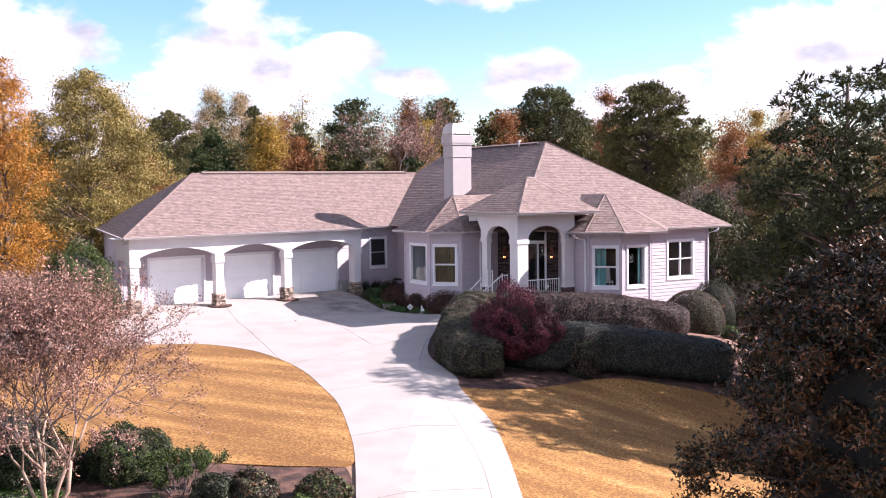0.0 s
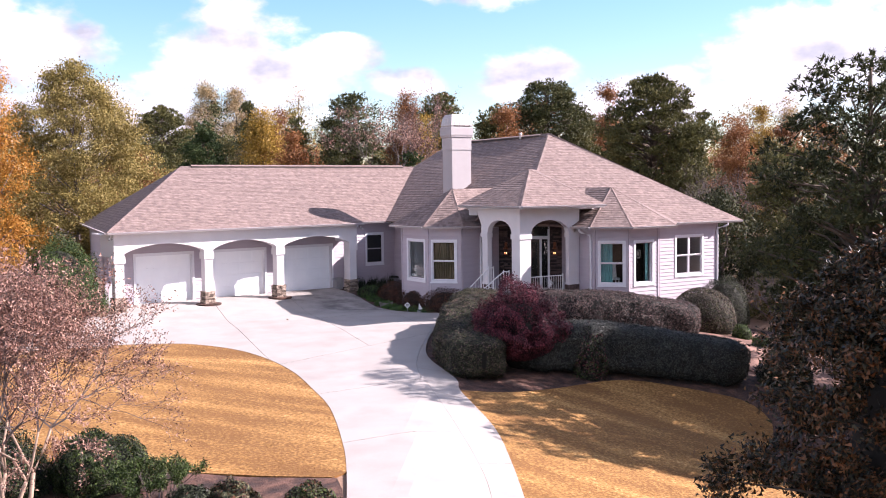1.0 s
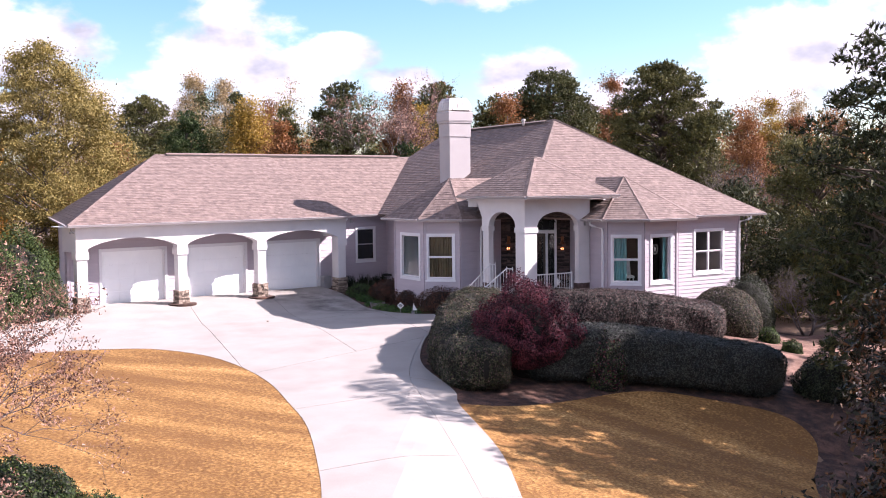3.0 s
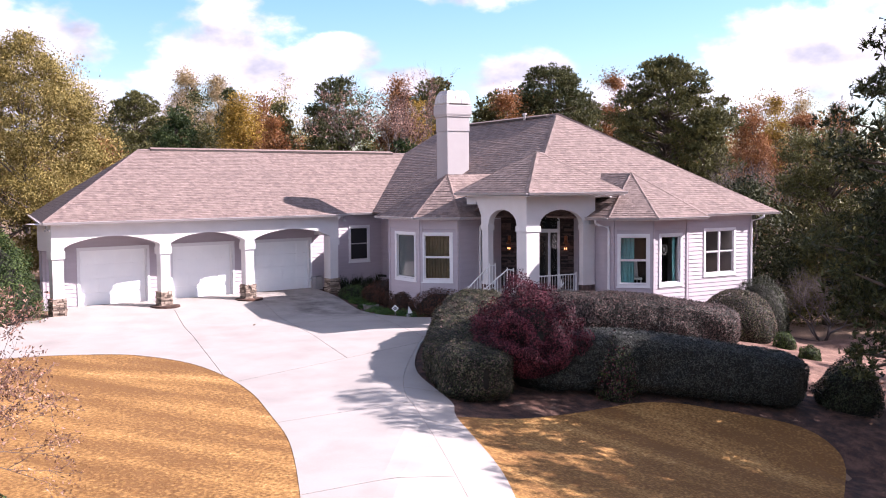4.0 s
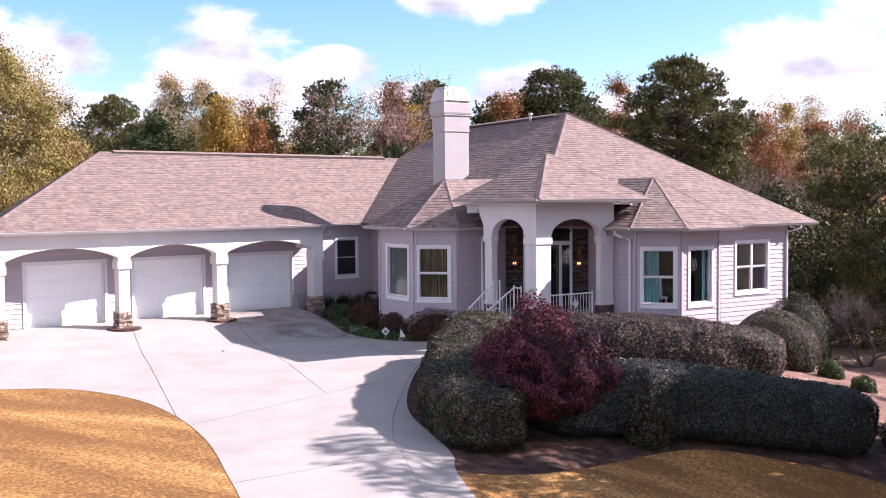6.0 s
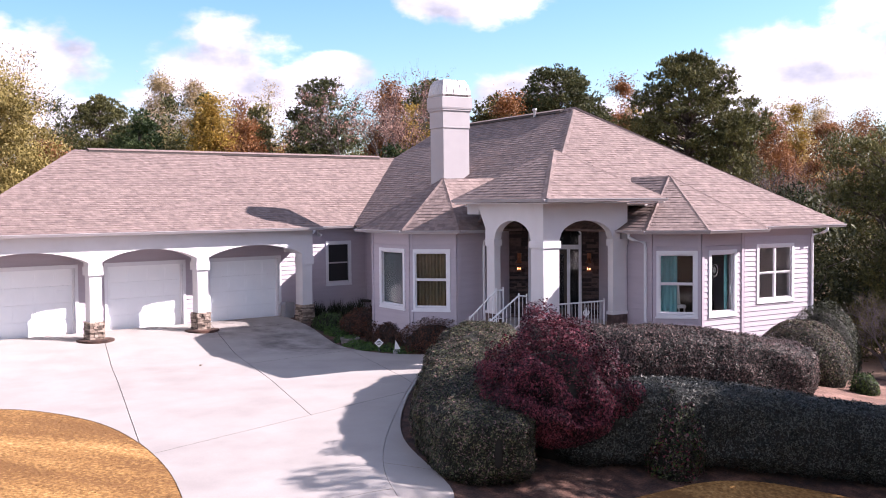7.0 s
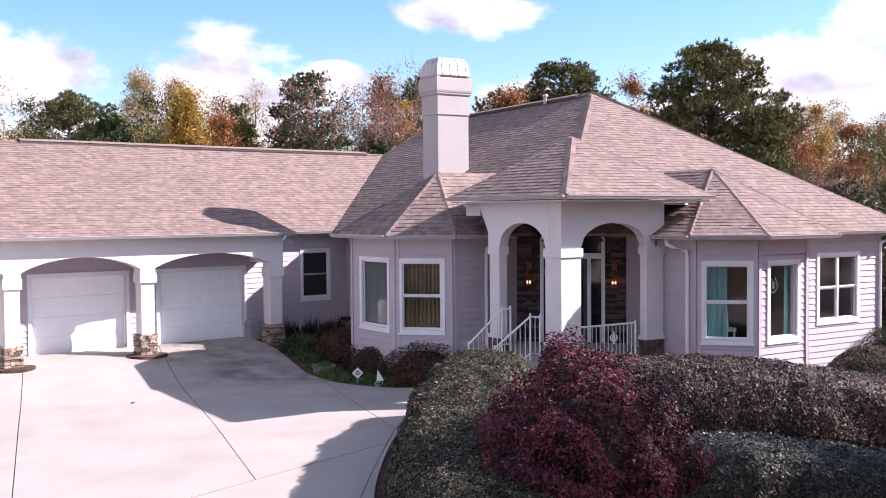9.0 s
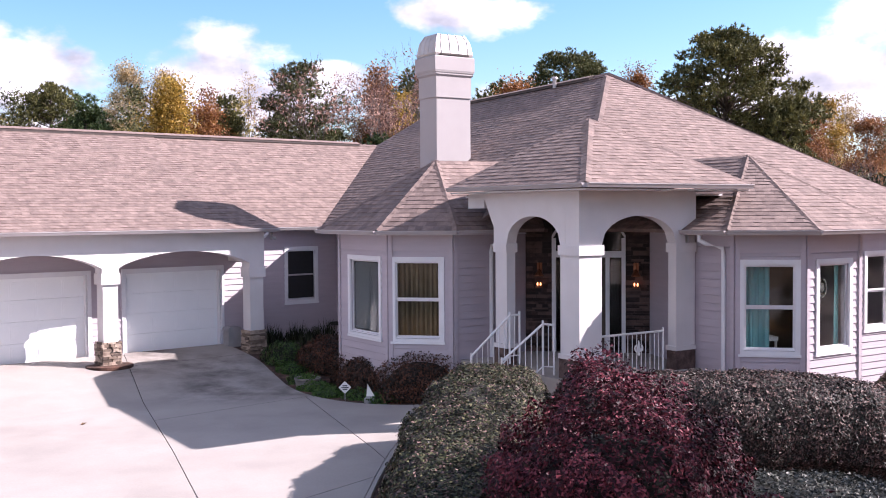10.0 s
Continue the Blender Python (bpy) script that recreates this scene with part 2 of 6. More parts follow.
class Mesh:
    """Collects boxes, prisms and sheets into one mesh."""

    def __init__(self):
        self.v, self.f = [], []

    def poly(self, pts):
        n = len(self.v)
        self.v += [tuple(p) for p in pts]
        self.f.append(tuple(range(n, n + len(pts))))
        return self

    def hexa(self, p):
        """Eight corners: four below, the same four above."""
        n = len(self.v)
        self.v += [tuple(q) for q in p]
        self.f += [tuple(n + i for i in q) for q in ((3, 2, 1, 0), (4, 5, 6, 7), (0, 1, 5, 4), (1, 2, 6, 5), (2, 3, 7, 6), (3, 0, 4, 7))]
        return self

    def prism(self, pts, z0, z1):
        n, k = len(self.v), len(pts)
        self.v += [(p[0], p[1], z0) for p in pts] + [(p[0], p[1], z1) for p in pts]
        self.f += [tuple(range(n + k - 1, n - 1, -1)), tuple(range(n + k, n + 2 * k))]
        self.f += [(n + i, n + (i + 1) % k, n + k + (i + 1) % k, n + k + i) for i in range(k)]
        return self

    def loft(self, rings, cap=True):
        n, k = len(self.v), len(rings[0])
        for r in rings:
            self.v += [tuple(p) for p in r]
        for j in range(len(rings) - 1):
            for i in range(k):
                a, b = n + j * k + i, n + j * k + (i + 1) % k
                self.f.append((a, b, b + k, a + k))
        if cap:
            self.f += [tuple(range(n + k - 1, n - 1, -1)), tuple(range(n + (len(rings) - 1) * k, n + len(rings) * k))]
        return self

    def tube(self, path, radii, sides=6):
        rings = []
        for i, p in enumerate(path):
            p = Vector(p)
            d = (Vector(path[min(i + 1, len(path) - 1)]) - Vector(path[max(i - 1, 0)])).normalized()
            a = d.orthogonal().normalized()
            b = d.cross(a)
            rings.append([p + float(radii[i]) * (math.cos(2 * math.pi * k / sides) * a + math.sin(2 * math.pi * k / sides) * b) for k in range(sides)])
        # keep neighbouring rings from twisting
        for i in range(1, len(rings)):
            best = min(range(sides), key=lambda s: (rings[i][s] - rings[i - 1][0]).length)
            rings[i] = rings[i][best:] + rings[i][:best]
        return self.loft(rings)

    def done(self, name, mat, parent=None, label="", smooth=False):
        return link(name, self.v, self.f, mat, parent, label, smooth)


class Face:
    """A wall's outer face: u along it (seen from outside, to the right), z up, d outwards."""

    def __init__(self, p, q):
        self.p = Vector((p[0], p[1], 0))
        e = Vector((q[0] - p[0], q[1] - p[1], 0))
        self.length = e.length
        self.e = e.normalized()
        self.n = Vector((self.e.y, -self.e.x, 0))

    def at(self, u, z, d=0.0):
        return self.p + self.e * u + self.n * d + Vector((0, 0, z))

    def slab(self, m, outline, d0, d1):
        """An outline of (u, z) points, pulled from depth d0 to d1 as one piece."""
        n, k = len(m.v), len(outline)
        m.v += [tuple(self.at(u, z, d1)) for u, z in outline] + [tuple(self.at(u, z, d0)) for u, z in outline]
        m.f += [tuple(range(n, n + k)), tuple(range(n + 2 * k - 1, n + k - 1, -1))]
        m.f += [(n + (i + 1) % k, n + i, n + k + i, n + k + (i + 1) % k) for i in range(k)]
        return m

    def ring(self, m, u0, u1, z0, z1, s, d0, d1):
        """A rectangular frame of bar width s, as one piece."""
        n = len(m.v)
        for d in (d0, d1):
            for e in (0, s):
                m.v += [tuple(self.at(u, z, d)) for u, z in ((u0 + e, z0 + e), (u1 - e, z0 + e), (u1 - e, z1 - e), (u0 + e, z1 - e))]
        for i in range(4):
            j = (i + 1) % 4
            m.f += [(n + i, n + j, n + 4 + j, n + 4 + i), (n + 12 + i, n + 12 + j, n + 8 + j, n + 8 + i), (n + 8 + i, n + 8 + j, n + j, n + i), (n + 4 + i, n + 4 + j, n + 12 + j, n + 12 + i)]
        return m

    def box(self, m, u0, u1, z0, z1, d0, d1):
        a = self.at
        return m.hexa([a(u0, z0, d1), a(u1, z0, d1), a(u1, z0, d0), a(u0, z0, d0), a(u0, z1, d1), a(u1, z1, d1), a(u1, z1, d0), a(u0, z1, d0)])

    def u_of(self, xy):
        return (Vector((xy[0], xy[1], 0)) - self.p).dot(self.e)


TURN_MAIN = radians(-7)
ENTRY = Vector((30.24, 31.2))


def M(a, b):
    """A place in the main block's own axes: a along its front, b towards its back."""
    c, s = math.cos(TURN_MAIN), math.sin(TURN_MAIN)
    return (ENTRY.x + a * c - b * s, ENTRY.y + a * s + b * c)


def M3(a, b, z):
    return Vector((*M(a, b), z))


def smoothstep(x):
    x = min(1.0, max(0.0, x))
    return x * x * (3 - 2 * x)


def ground_z(x, y):
    s, r = 0.64 * x + 0.77 * y, 0.77 * x - 0.64 * y
    near = max(s, 8.0)
    z = -0.47 - 0.04 * max(0.0, 42 - near) - 0.17 * min(14.0, max(0.0, r + 0.5)) * min(1.0, max(0.0, (40 - near) / 8))
    z -= 0.17 * min(9.0, max(0.0, r - 6.5)) * smoothstep((s - 34) / 6)
    if 10 < x < 36 and y > 39.4:
        z += min(0.1 * (y - 39.4), 0.47) * smoothstep((36 - x) / 2) * smoothstep((x - 10) / 4)
    d = math.hypot(x - 30, y - 35)
    if d > 60:
        z -= 0.02 * min(d - 60, 60)
    if d > 160:
        z += 0.035 * min(d - 160, 300)
    return z


# ---------------------------------------------------------------- ground
def build_ground():
    xs = sorted(set([-900, -600, -400, -250, -160, -100, -60, -40, -25] + list(np.arange(-16, 60, 1.0)) + [65, 72, 80, 95, 115, 150, 200, 300, 450, 700, 1000]))
    ys = sorted(set([-900, -600, -400, -250, -150, -90, -60, -40, -25, -15] + list(np.arange(-8, 60, 1.0)) + [65, 72, 80, 95, 115, 150, 200, 300, 450, 700, 1000]))
    v = [(x, y, ground_z(x, y)) for y in ys for x in xs]
    k = len(xs)
    f = [(j * k + i, j * k + i + 1, (j + 1) * k + i + 1, (j + 1) * k + i) for j in range(len(ys) - 1) for i in range(k - 1)]
    return tagged(link("ground", v, f, STRAW, smooth=True), "brown pine-straw and soil ground sheet", "ground", kind="structure")


def clip(poly, n, c):
    """The part of a 2D polygon where n.p <= c."""
    out = []
    for i, p in enumerate(poly):
        q = poly[(i + 1) % len(poly)]
        dp, dq = n[0] * p[0] + n[1] * p[1] - c, n[0] * q[0] + n[1] * q[1] - c
        if dp <= 0:
            out.append(p)
        if (dp < 0 < dq) or (dq < 0 < dp):
            t = dp / (dp - dq)
            out.append((p[0] + t * (q[0] - p[0]), p[1] + t * (q[1] - p[1])))
    return out


def smooth_line(pts, n=6, closed=False):
    """A Catmull-Rom curve through points of the plan."""
    out, k = [], len(pts)
    for i in range(k if closed else k - 1):
        p = [pts[(i + o) % k] if closed else pts[min(max(i + o, 0), k - 1)] for o in (-1, 0, 1, 2)]
        for j in range(n):
            t = j / n
            out.append(tuple(0.5 * (2 * p[1][d] + (p[2][d] - p[0][d]) * t + (2 * p[0][d] - 5 * p[1][d] + 4 * p[2][d] - p[3][d]) * t * t
                                    + (3 * p[1][d] - p[0][d] - 3 * p[2][d] + p[3][d]) * t ** 3) for d in range(len(pts[0]))))
    if not closed:
        out.append(tuple(pts[-1]))
    return out


def drape(name, poly, mat, lift, parent=None, skirt=0.12, cell=1.0, inset=0.0, wave=0.0):
    """A polygon of the plan laid over the ground, cut into cells, with a skirt round its edge."""
    m, seen = Mesh(), {}
    if sum(p[0] * q[1] - q[0] * p[1] for p, q in zip(poly, poly[1:] + poly[:1])) < 0:
        poly = poly[::-1]
    x0, x1 = min(p[0] for p in poly), max(p[0] for p in poly)
    y0, y1 = min(p[1] for p in poly), max(p[1] for p in poly)
    top = lambda p: (p[0], p[1], ground_z(p[0], p[1]) + lift + wave * noise.noise((p[0] * 0.7, p[1] * 0.7, 3)))
    y = math.floor(y0 / cell) * cell
    while y < y1:
        row = clip(clip(poly, (0, -1), -y), (0, 1), y + cell)
        x = math.floor(x0 / cell) * cell
        while row and x < x1:
            piece = clip(clip(row, (-1, 0), -x), (1, 0), x + cell)
            tidy = []
            for p in piece:
                if not tidy or math.dist(p, tidy[-1]) > 1e-4:
                    tidy.append(p)
            if len(tidy) > 1 and math.dist(tidy[0], tidy[-1]) < 1e-4:
                tidy.pop()
            if len(tidy) > 2:
                face = []
                for p in tidy:
                    key = (round(p[0], 3), round(p[1], 3))
                    if key not in seen:
                        seen[key] = len(m.v)
                        m.v.append(top(p))
                    if seen[key] not in face:
                        face.append(seen[key])
                if len(face) > 2:
                    m.f.append(tuple(face))
            x += cell
        y += cell
    if skirt:
        for i, p in enumerate(poly):
            q = poly[(i + 1) % len(poly)]
            k = max(1, math.ceil(math.dist(p, q) / 0.4))
            for j in range(k):
                a, b = (top((p[0] + (q[0] - p[0]) * u, p[1] + (q[1] - p[1]) * u)) for u in (j / k, (j + 1) / k))
                m.poly([(a[0], a[1], a[2] - skirt), (b[0], b[1], b[2] - skirt), (b[0], b[1], b[2] - 0.004), (a[0], a[1], a[2] - 0.004)])
    return m.done(name, mat, parent)


def shrink(poly, d):
    """Moves each corner of a polygon inwards by about d."""
    area = sum(p[0] * q[1] - q[0] * p[1] for p, q in zip(poly, poly[1:] + poly[:1]))
    sgn = 1 if area > 0 else -1
    out = []
    for i, p in enumerate(poly):
        a, b = Vector(poly[i - 1]), Vector(poly[(i + 1) % len(poly)])
        e1, e2 = (Vector(p) - a), (b - Vector(p))
        if e1.length < 1e-6 or e2.length < 1e-6:
            continue
        e1.normalize(), e2.normalize()
        n = Vector((-(e1.y + e2.y), e1.x + e2.x)) * sgn
        if n.length > 1e-6:
            n.normalize()
        out.append((p[0] + n.x * d, p[1] + n.y * d))
    return out


ground = build_ground()
# edges of the drive in the plan, from the road end up to the garage
DRIVE_LEFT = smooth_line([(-9.0, -12.0), (-2.0, -3.0), (3.6, 4.4), (8.6, 11.5), (11.4, 15.9), (13.65, 19.2), (14.95, 21.25), (16.63, 24.35), (17.5, 26.6), (18.3, 29.0), (18.72, 31.45), (18.66, 33.6),
                          (17.9, 35.6), (16.55, 36.75), (15.1, 37.5), (11.0, 38.8), (4.0, 40.5)])
CURB_OUT = smooth_line([(-5.2, -12.0), (1.8, -2.9), (7.4, 4.5), (12.6, 11.6), (16.07, 16.12), (17.86, 18.5), (19.57, 21.0), (21.15, 24.2), (21.9, 25.3), (22.9, 27.9), (24.7, 30.2), (27.2, 32.6), (30.2, 34.9)])
CURB_IN = smooth_line([(-6.0, -11.7), (1.1, -2.6), (6.7, 4.8), (11.9, 11.9), (15.32, 16.35), (16.98, 18.7), (19.3, 22.7), (20.5, 24.95), (21.2, 26.3), (22.4, 27.9), (24.6, 30.25), (27.1, 32.65), (30.1, 34.95)])
BED_EDGE = smooth_line([(30.3, 35.05), (29.4, 35.5), (28.75, 36.6), (28.65, 38.1), (29.2, 40.2), (29.75, 42.2), (29.9, 44.1)])
APRON_LEFT = [(18.9, 44.14), (18.5, 43.0), (17.4, 42.4), (14.5, 43.0), (10.0, 44.4), (4.0, 46.0)]


def drive():
    """The concrete drive, cut into slabs along its joints, and the strip of kerb along its right edge."""
    drv = thing("driveway", "pale broad concrete driveway cut into slabs, with dark joints", "driveway", kind="structure")
    outline = DRIVE_LEFT + APRON_LEFT[::-1] + BED_EDGE[::-1][:-1] + CURB_IN[::-1]

    def split(polys, p, q, gap=0.017):
        e = Vector((q[0] - p[0], q[1] - p[1])).normalized()
        n = (e.y, -e.x)
        c = n[0] * p[0] + n[1] * p[1]
        out = []
        for poly in polys:
            for nn, cc in ((n, c - gap / 2), ((-n[0], -n[1]), -c - gap / 2)):
                r = clip(poly, nn, cc)
                if len(r) > 2 and abs(sum(a[0] * b[1] - b[0] * a[1] for a, b in zip(r, r[1:] + r[:1]))) > 0.0004:
                    out.append(r)
        return out

    # one joint divides the curved lane from the forecourt; each side has its own grid
    def parted(polys, p, q):
        """Pieces to the left and to the right of the way from p to q."""
        e = Vector((q[0] - p[0], q[1] - p[1]))
        side = lambda poly: sum(e.x * (c[1] - p[1]) - e.y * (c[0] - p[0]) for c in poly) > 0
        cut = split(polys, p, q)
        return [c for c in cut if side(c)], [c for c in cut if not side(c)]

    fore, lane = parted([outline], (18.39, 30.2), (25.6, 31.22))
    fore = split(fore, (18.43, 30.4), (23.02, 43.7))
    fore, right = parted(fore, (22.5, 30.72), (26.69, 43.31))
    upper, lower = parted(right, (25.03, 37.47), (28.06, 37.7))
    lower = split(lower, (26.2, 31.7), (28.28, 37.3))
    fore += split(upper, (27.9, 42.72), (29.7, 42.74)) + lower
    for p, q in (((17.3, 25.95), (21.2, 25.4)), ((15.2, 21.4), (19.2, 20.7)), ((12.3, 17.2), (16.4, 16.6)), ((7.8, 10.2), (11.5, 9.6)), ((2.6, 3.2), (6.4, 2.6)), ((-2.4, -3.6), (1.4, -4.2))):
        lane = split(lane, p, q)
    for poly in fore + lane:
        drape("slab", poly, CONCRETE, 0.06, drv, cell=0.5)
    drape("joint_bed", shrink(outline, 0.05), BLACK, 0.012, drv, skirt=0, cell=0.5)
    strip = CURB_OUT + CURB_IN[::-1]
    k = len(CURB_OUT)
    step = 10
    for i in range(0, k - 1, step):
        j = min(i + step, k - 1)
        a, b = CURB_OUT[i:j + 1], CURB_IN[i:j + 1]
        drape("kerb_strip", shrink(a + b[::-1], 0.01), CONCRETE, 0.055, drv, cell=0.5)
    return drv


drive()
LAWN_LEFT = [(8.4, 25.8), (10.06, 23.6), (11.26, 21.9), (12.45, 20.5), (13.45, 19.5)] + [p for p in DRIVE_LEFT if p[1] > 19.2 and p[0] > 12.0] + [(11.0, 38.8), (4.0, 40.4), (-2, 36), (0, 30), (5, 27)]
LAWN_RIGHT = [p for p in CURB_OUT if p[1] < 24.3] + smooth_line([(21.15, 24.25), (22.5, 23.75), (24.1, 23.55), (25.7, 23.45), (26.8, 23.3), (27.8, 22.75), (28.7, 21.72), (29.5, 20.6), (29.6, 19.9), (29.3, 19.15), (28.7, 18.6), (27.6, 18.0), (26.2, 17.2), (24.8, 15.8), (22.5, 11.0), (19, 5), (15, -2), (6, -12)])
tagged(drape("lawn", shrink(LAWN_LEFT, -0.04), LAWN, 0.05, wave=0.003), "tan dormant mown lawn beside the driveway", "lawn", kind="structure")
tagged(drape("lawn", shrink(LAWN_RIGHT, -0.04), LAWN, 0.05, wave=0.003), "tan dormant mown lawn below the hedge", "lawn", kind="structure")
BED_RIGHT = [p for p in CURB_OUT if p[1] > 24.0] + [M(1.0, 2.0), M(3.2, 0), M(4.3, -1.5), M(6.3, -1.5), M(8, 0.1), M(12, 0.2), (46, 27), (47, 20), (40, 12), (31, 8), (24, 8)] + \
            [p for p in smooth_line([(21.15, 24.25), (22.5, 23.75), (24.1, 23.55), (25.7, 23.45), (26.8, 23.3), (27.8, 22.75), (28.7, 21.72), (29.5, 20.6), (29.6, 19.9), (29.3, 19.15), (28.7, 18.6), (27.6, 18.0), (26.2, 17.2), (24.8, 15.8), (22.6, 11.0)])][::-1]
tagged(drape("mulch_bed", BED_RIGHT, MULCH, 0.02, skirt=0, wave=0.05), "red-brown mulch bed round the hedges", "planting bed", kind="structure")
STRAW_RED = material("sunlit_pine_straw", [(0.085, 0.042, 0.03), (0.17, 0.09, 0.065), (0.28, 0.165, 0.125)], 0.95, 1.6, 24, 1.0, bump_dist=0.05, contrast=0.7, stain=0.5, stain_scale=0.9, stain_colour=(0.09, 0.05, 0.036))
BED_STRAW = smooth_line([(33.2, 24.4), (35.6, 26.4), (38.6, 28.6), (42.5, 28.4), (46.5, 26.5), (47.0, 21.0), (41.0, 16.5), (36.0, 17.5), (33.4, 20.6)], 5, closed=True)
tagged(drape("straw_bed", BED_STRAW, STRAW_RED, 0.06, skirt=0, wave=0.05), "orange-brown pine straw bed beside the hedges", "planting bed", kind="structure")
BED_HOUSE = BED_EDGE + [(30.4, 44.1), (33.2, 44.1), M(-0.9, 7.5), M(-0.9, 5.0), M(0.0, 4.1), M(1.5, 4.0)]
tagged(drape("mulch_bed", BED_HOUSE, MULCH, 0.03, skirt=0.1, wave=0.04), "dark mulch bed along the house wall", "planting bed", kind="structure")
BED_LEFT = smooth_line([(13.5, 19.35), (12.5, 20.6), (11.3, 22.0), (10.1, 23.7), (8.4, 25.9), (5, 27.1), (-2, 30), (-9, 24), (-11, 14), (-8, 4), (-3, -2), (-1, -1.6), (3.5, 4.4), (8.5, 11.5), (11.3, 16.0)], 4, closed=True)
tagged(drape("mulch_bed", BED_LEFT, MULCH, 0.03, skirt=0, wave=0.05), "red-brown mulch bed with shrubs beside the driveway", "planting bed", kind="structure")


# ---------------------------------------------------------------- the house
house = thing("house", "pale grey siding house with brown shingle roofs and arched garage", "house", (30, 36, 0))
EAVE = 3.28
GUTTER = material("gutter_paint", [(0.33, 0.30, 0.31), (0.42, 0.385, 0.39)], 0.5, 1.5, 40, 0.05)


def roof(name, pts, pieces=False, label="", expose=0.165, tab=0.19):
    """One slope of a roof: a thin slab, with courses of lapped shingles on it."""
    pts = [Vector(p) for p in pts]
    n = Vector((0, 0, 0))
    for i, p in enumerate(pts):
        n += p.cross(pts[(i + 1) % len(pts)])
    n.normalize()
    if n.z < 0:
        pts.reverse()
        n = -n
    u = Vector((0, 0, 1)).cross(n).normalized()
    w = n.cross(u)
    low = min(pts, key=lambda p: p.z)
    flat = [((p - low).dot(u), (p - low).dot(w)) for p in pts]
    put = lambda q, d: low + u * q[0] + w * q[1] + n * d
    m = Mesh()
    m.poly([put(q, 0) for q in flat])
    m.poly([put(q, -0.07) for q in flat][::-1])
    for i, q in enumerate(flat):
        r = flat[(i + 1) % len(flat)]
        m.poly([put(q, -0.07), put(r, -0.07), put(r, 0), put(q, 0)])
    base = m.done(name, SHINGLE, house, label)
    rng = random.Random(len(flat) * 7 + int(abs(low.x) * 10))
    top = max(q[1] for q in flat)
    joined = Mesh()
    v = 0.0
    course = 0
    while v < top:
        row = clip(clip(flat, (0, -1), -v), (0, 1), v + expose)
        if len(row) > 2:
            x, end = min(q[0] for q in row) - rng.uniform(0, tab), max(q[0] for q in row)
            while x < end:
                wid = tab * rng.uniform(0.75, 1.35)
                t = clip(clip(row, (-1, 0), -x), (1, 0), x + wid - 0.006)
                if len(t) > 2:
                    thick = rng.choice((0.006, 0.009, 0.014))
                    lift = lambda q: 0.003 + thick * (1 - (q[1] - v) / expose)
                    mm = Mesh() if pieces else joined
                    mm.poly([put(q, lift(q)) for q in t])
                    lows = sorted((q for q in t if q[1] < v + 1e-5), key=lambda q: q[0])
                    if len(lows) >= 2:
                        a, b = lows[0], lows[-1]
                        mm.poly([put(a, 0.001), put(b, 0.001), put(b, lift(b)), put(a, lift(a))])
                    if pieces:
                        mm.done("shingle", SHINGLE_PIECE, base)
                x += wid
        v += expose
        course += 1
    if not pieces:
        tagged(joined.done("shingles", SHINGLE, base), kind="stuff")
    return base


def gutter(p, q, z, name="gutter"):
    """A white K-profile gutter along an eave from p to q (house on the left of the way, seen from above)."""
    f = Face(p, q)
    prof = [(0.0, -0.085), (0.06, -0.085), (0.08, -0.045), (0.10, -0.015), (0.10, 0.0), (0.0, 0.0)]
    m = Mesh()
    m.loft([[f.at(0, z + h, d) for d, h in prof], [f.at(f.length, z + h, d) for d, h in prof]])
    return m.done(name, GUTTER, house)


def hip_cap(p, q, name="hip_cap"):
    """Overlapping cap shingles along a hip or ridge."""
    p, q = Vector(p), Vector(q)
    d = (q - p)
    k = max(2, int(d.length / 0.22))
    side = d.cross(Vector((0, 0, 1))).normalized()
    up = side.cross(d).normalized()
    m = Mesh()
    for i in range(k):
        a, b = p + d * (i / k), p + d * ((i + 1.15) / k)
        h0, h1 = 0.034, 0.02
        m.poly([a - side * 0.11 - up * 0.02, b - side * 0.11 - up * 0.03, b + up * h1, a + up * h0])
        m.poly([a + up * h0, b + up * h1, b + side * 0.11 - up * 0.03, a + side * 0.11 - up * 0.02])
    return tagged(m.done(name, SHINGLE, house), kind="stuff")


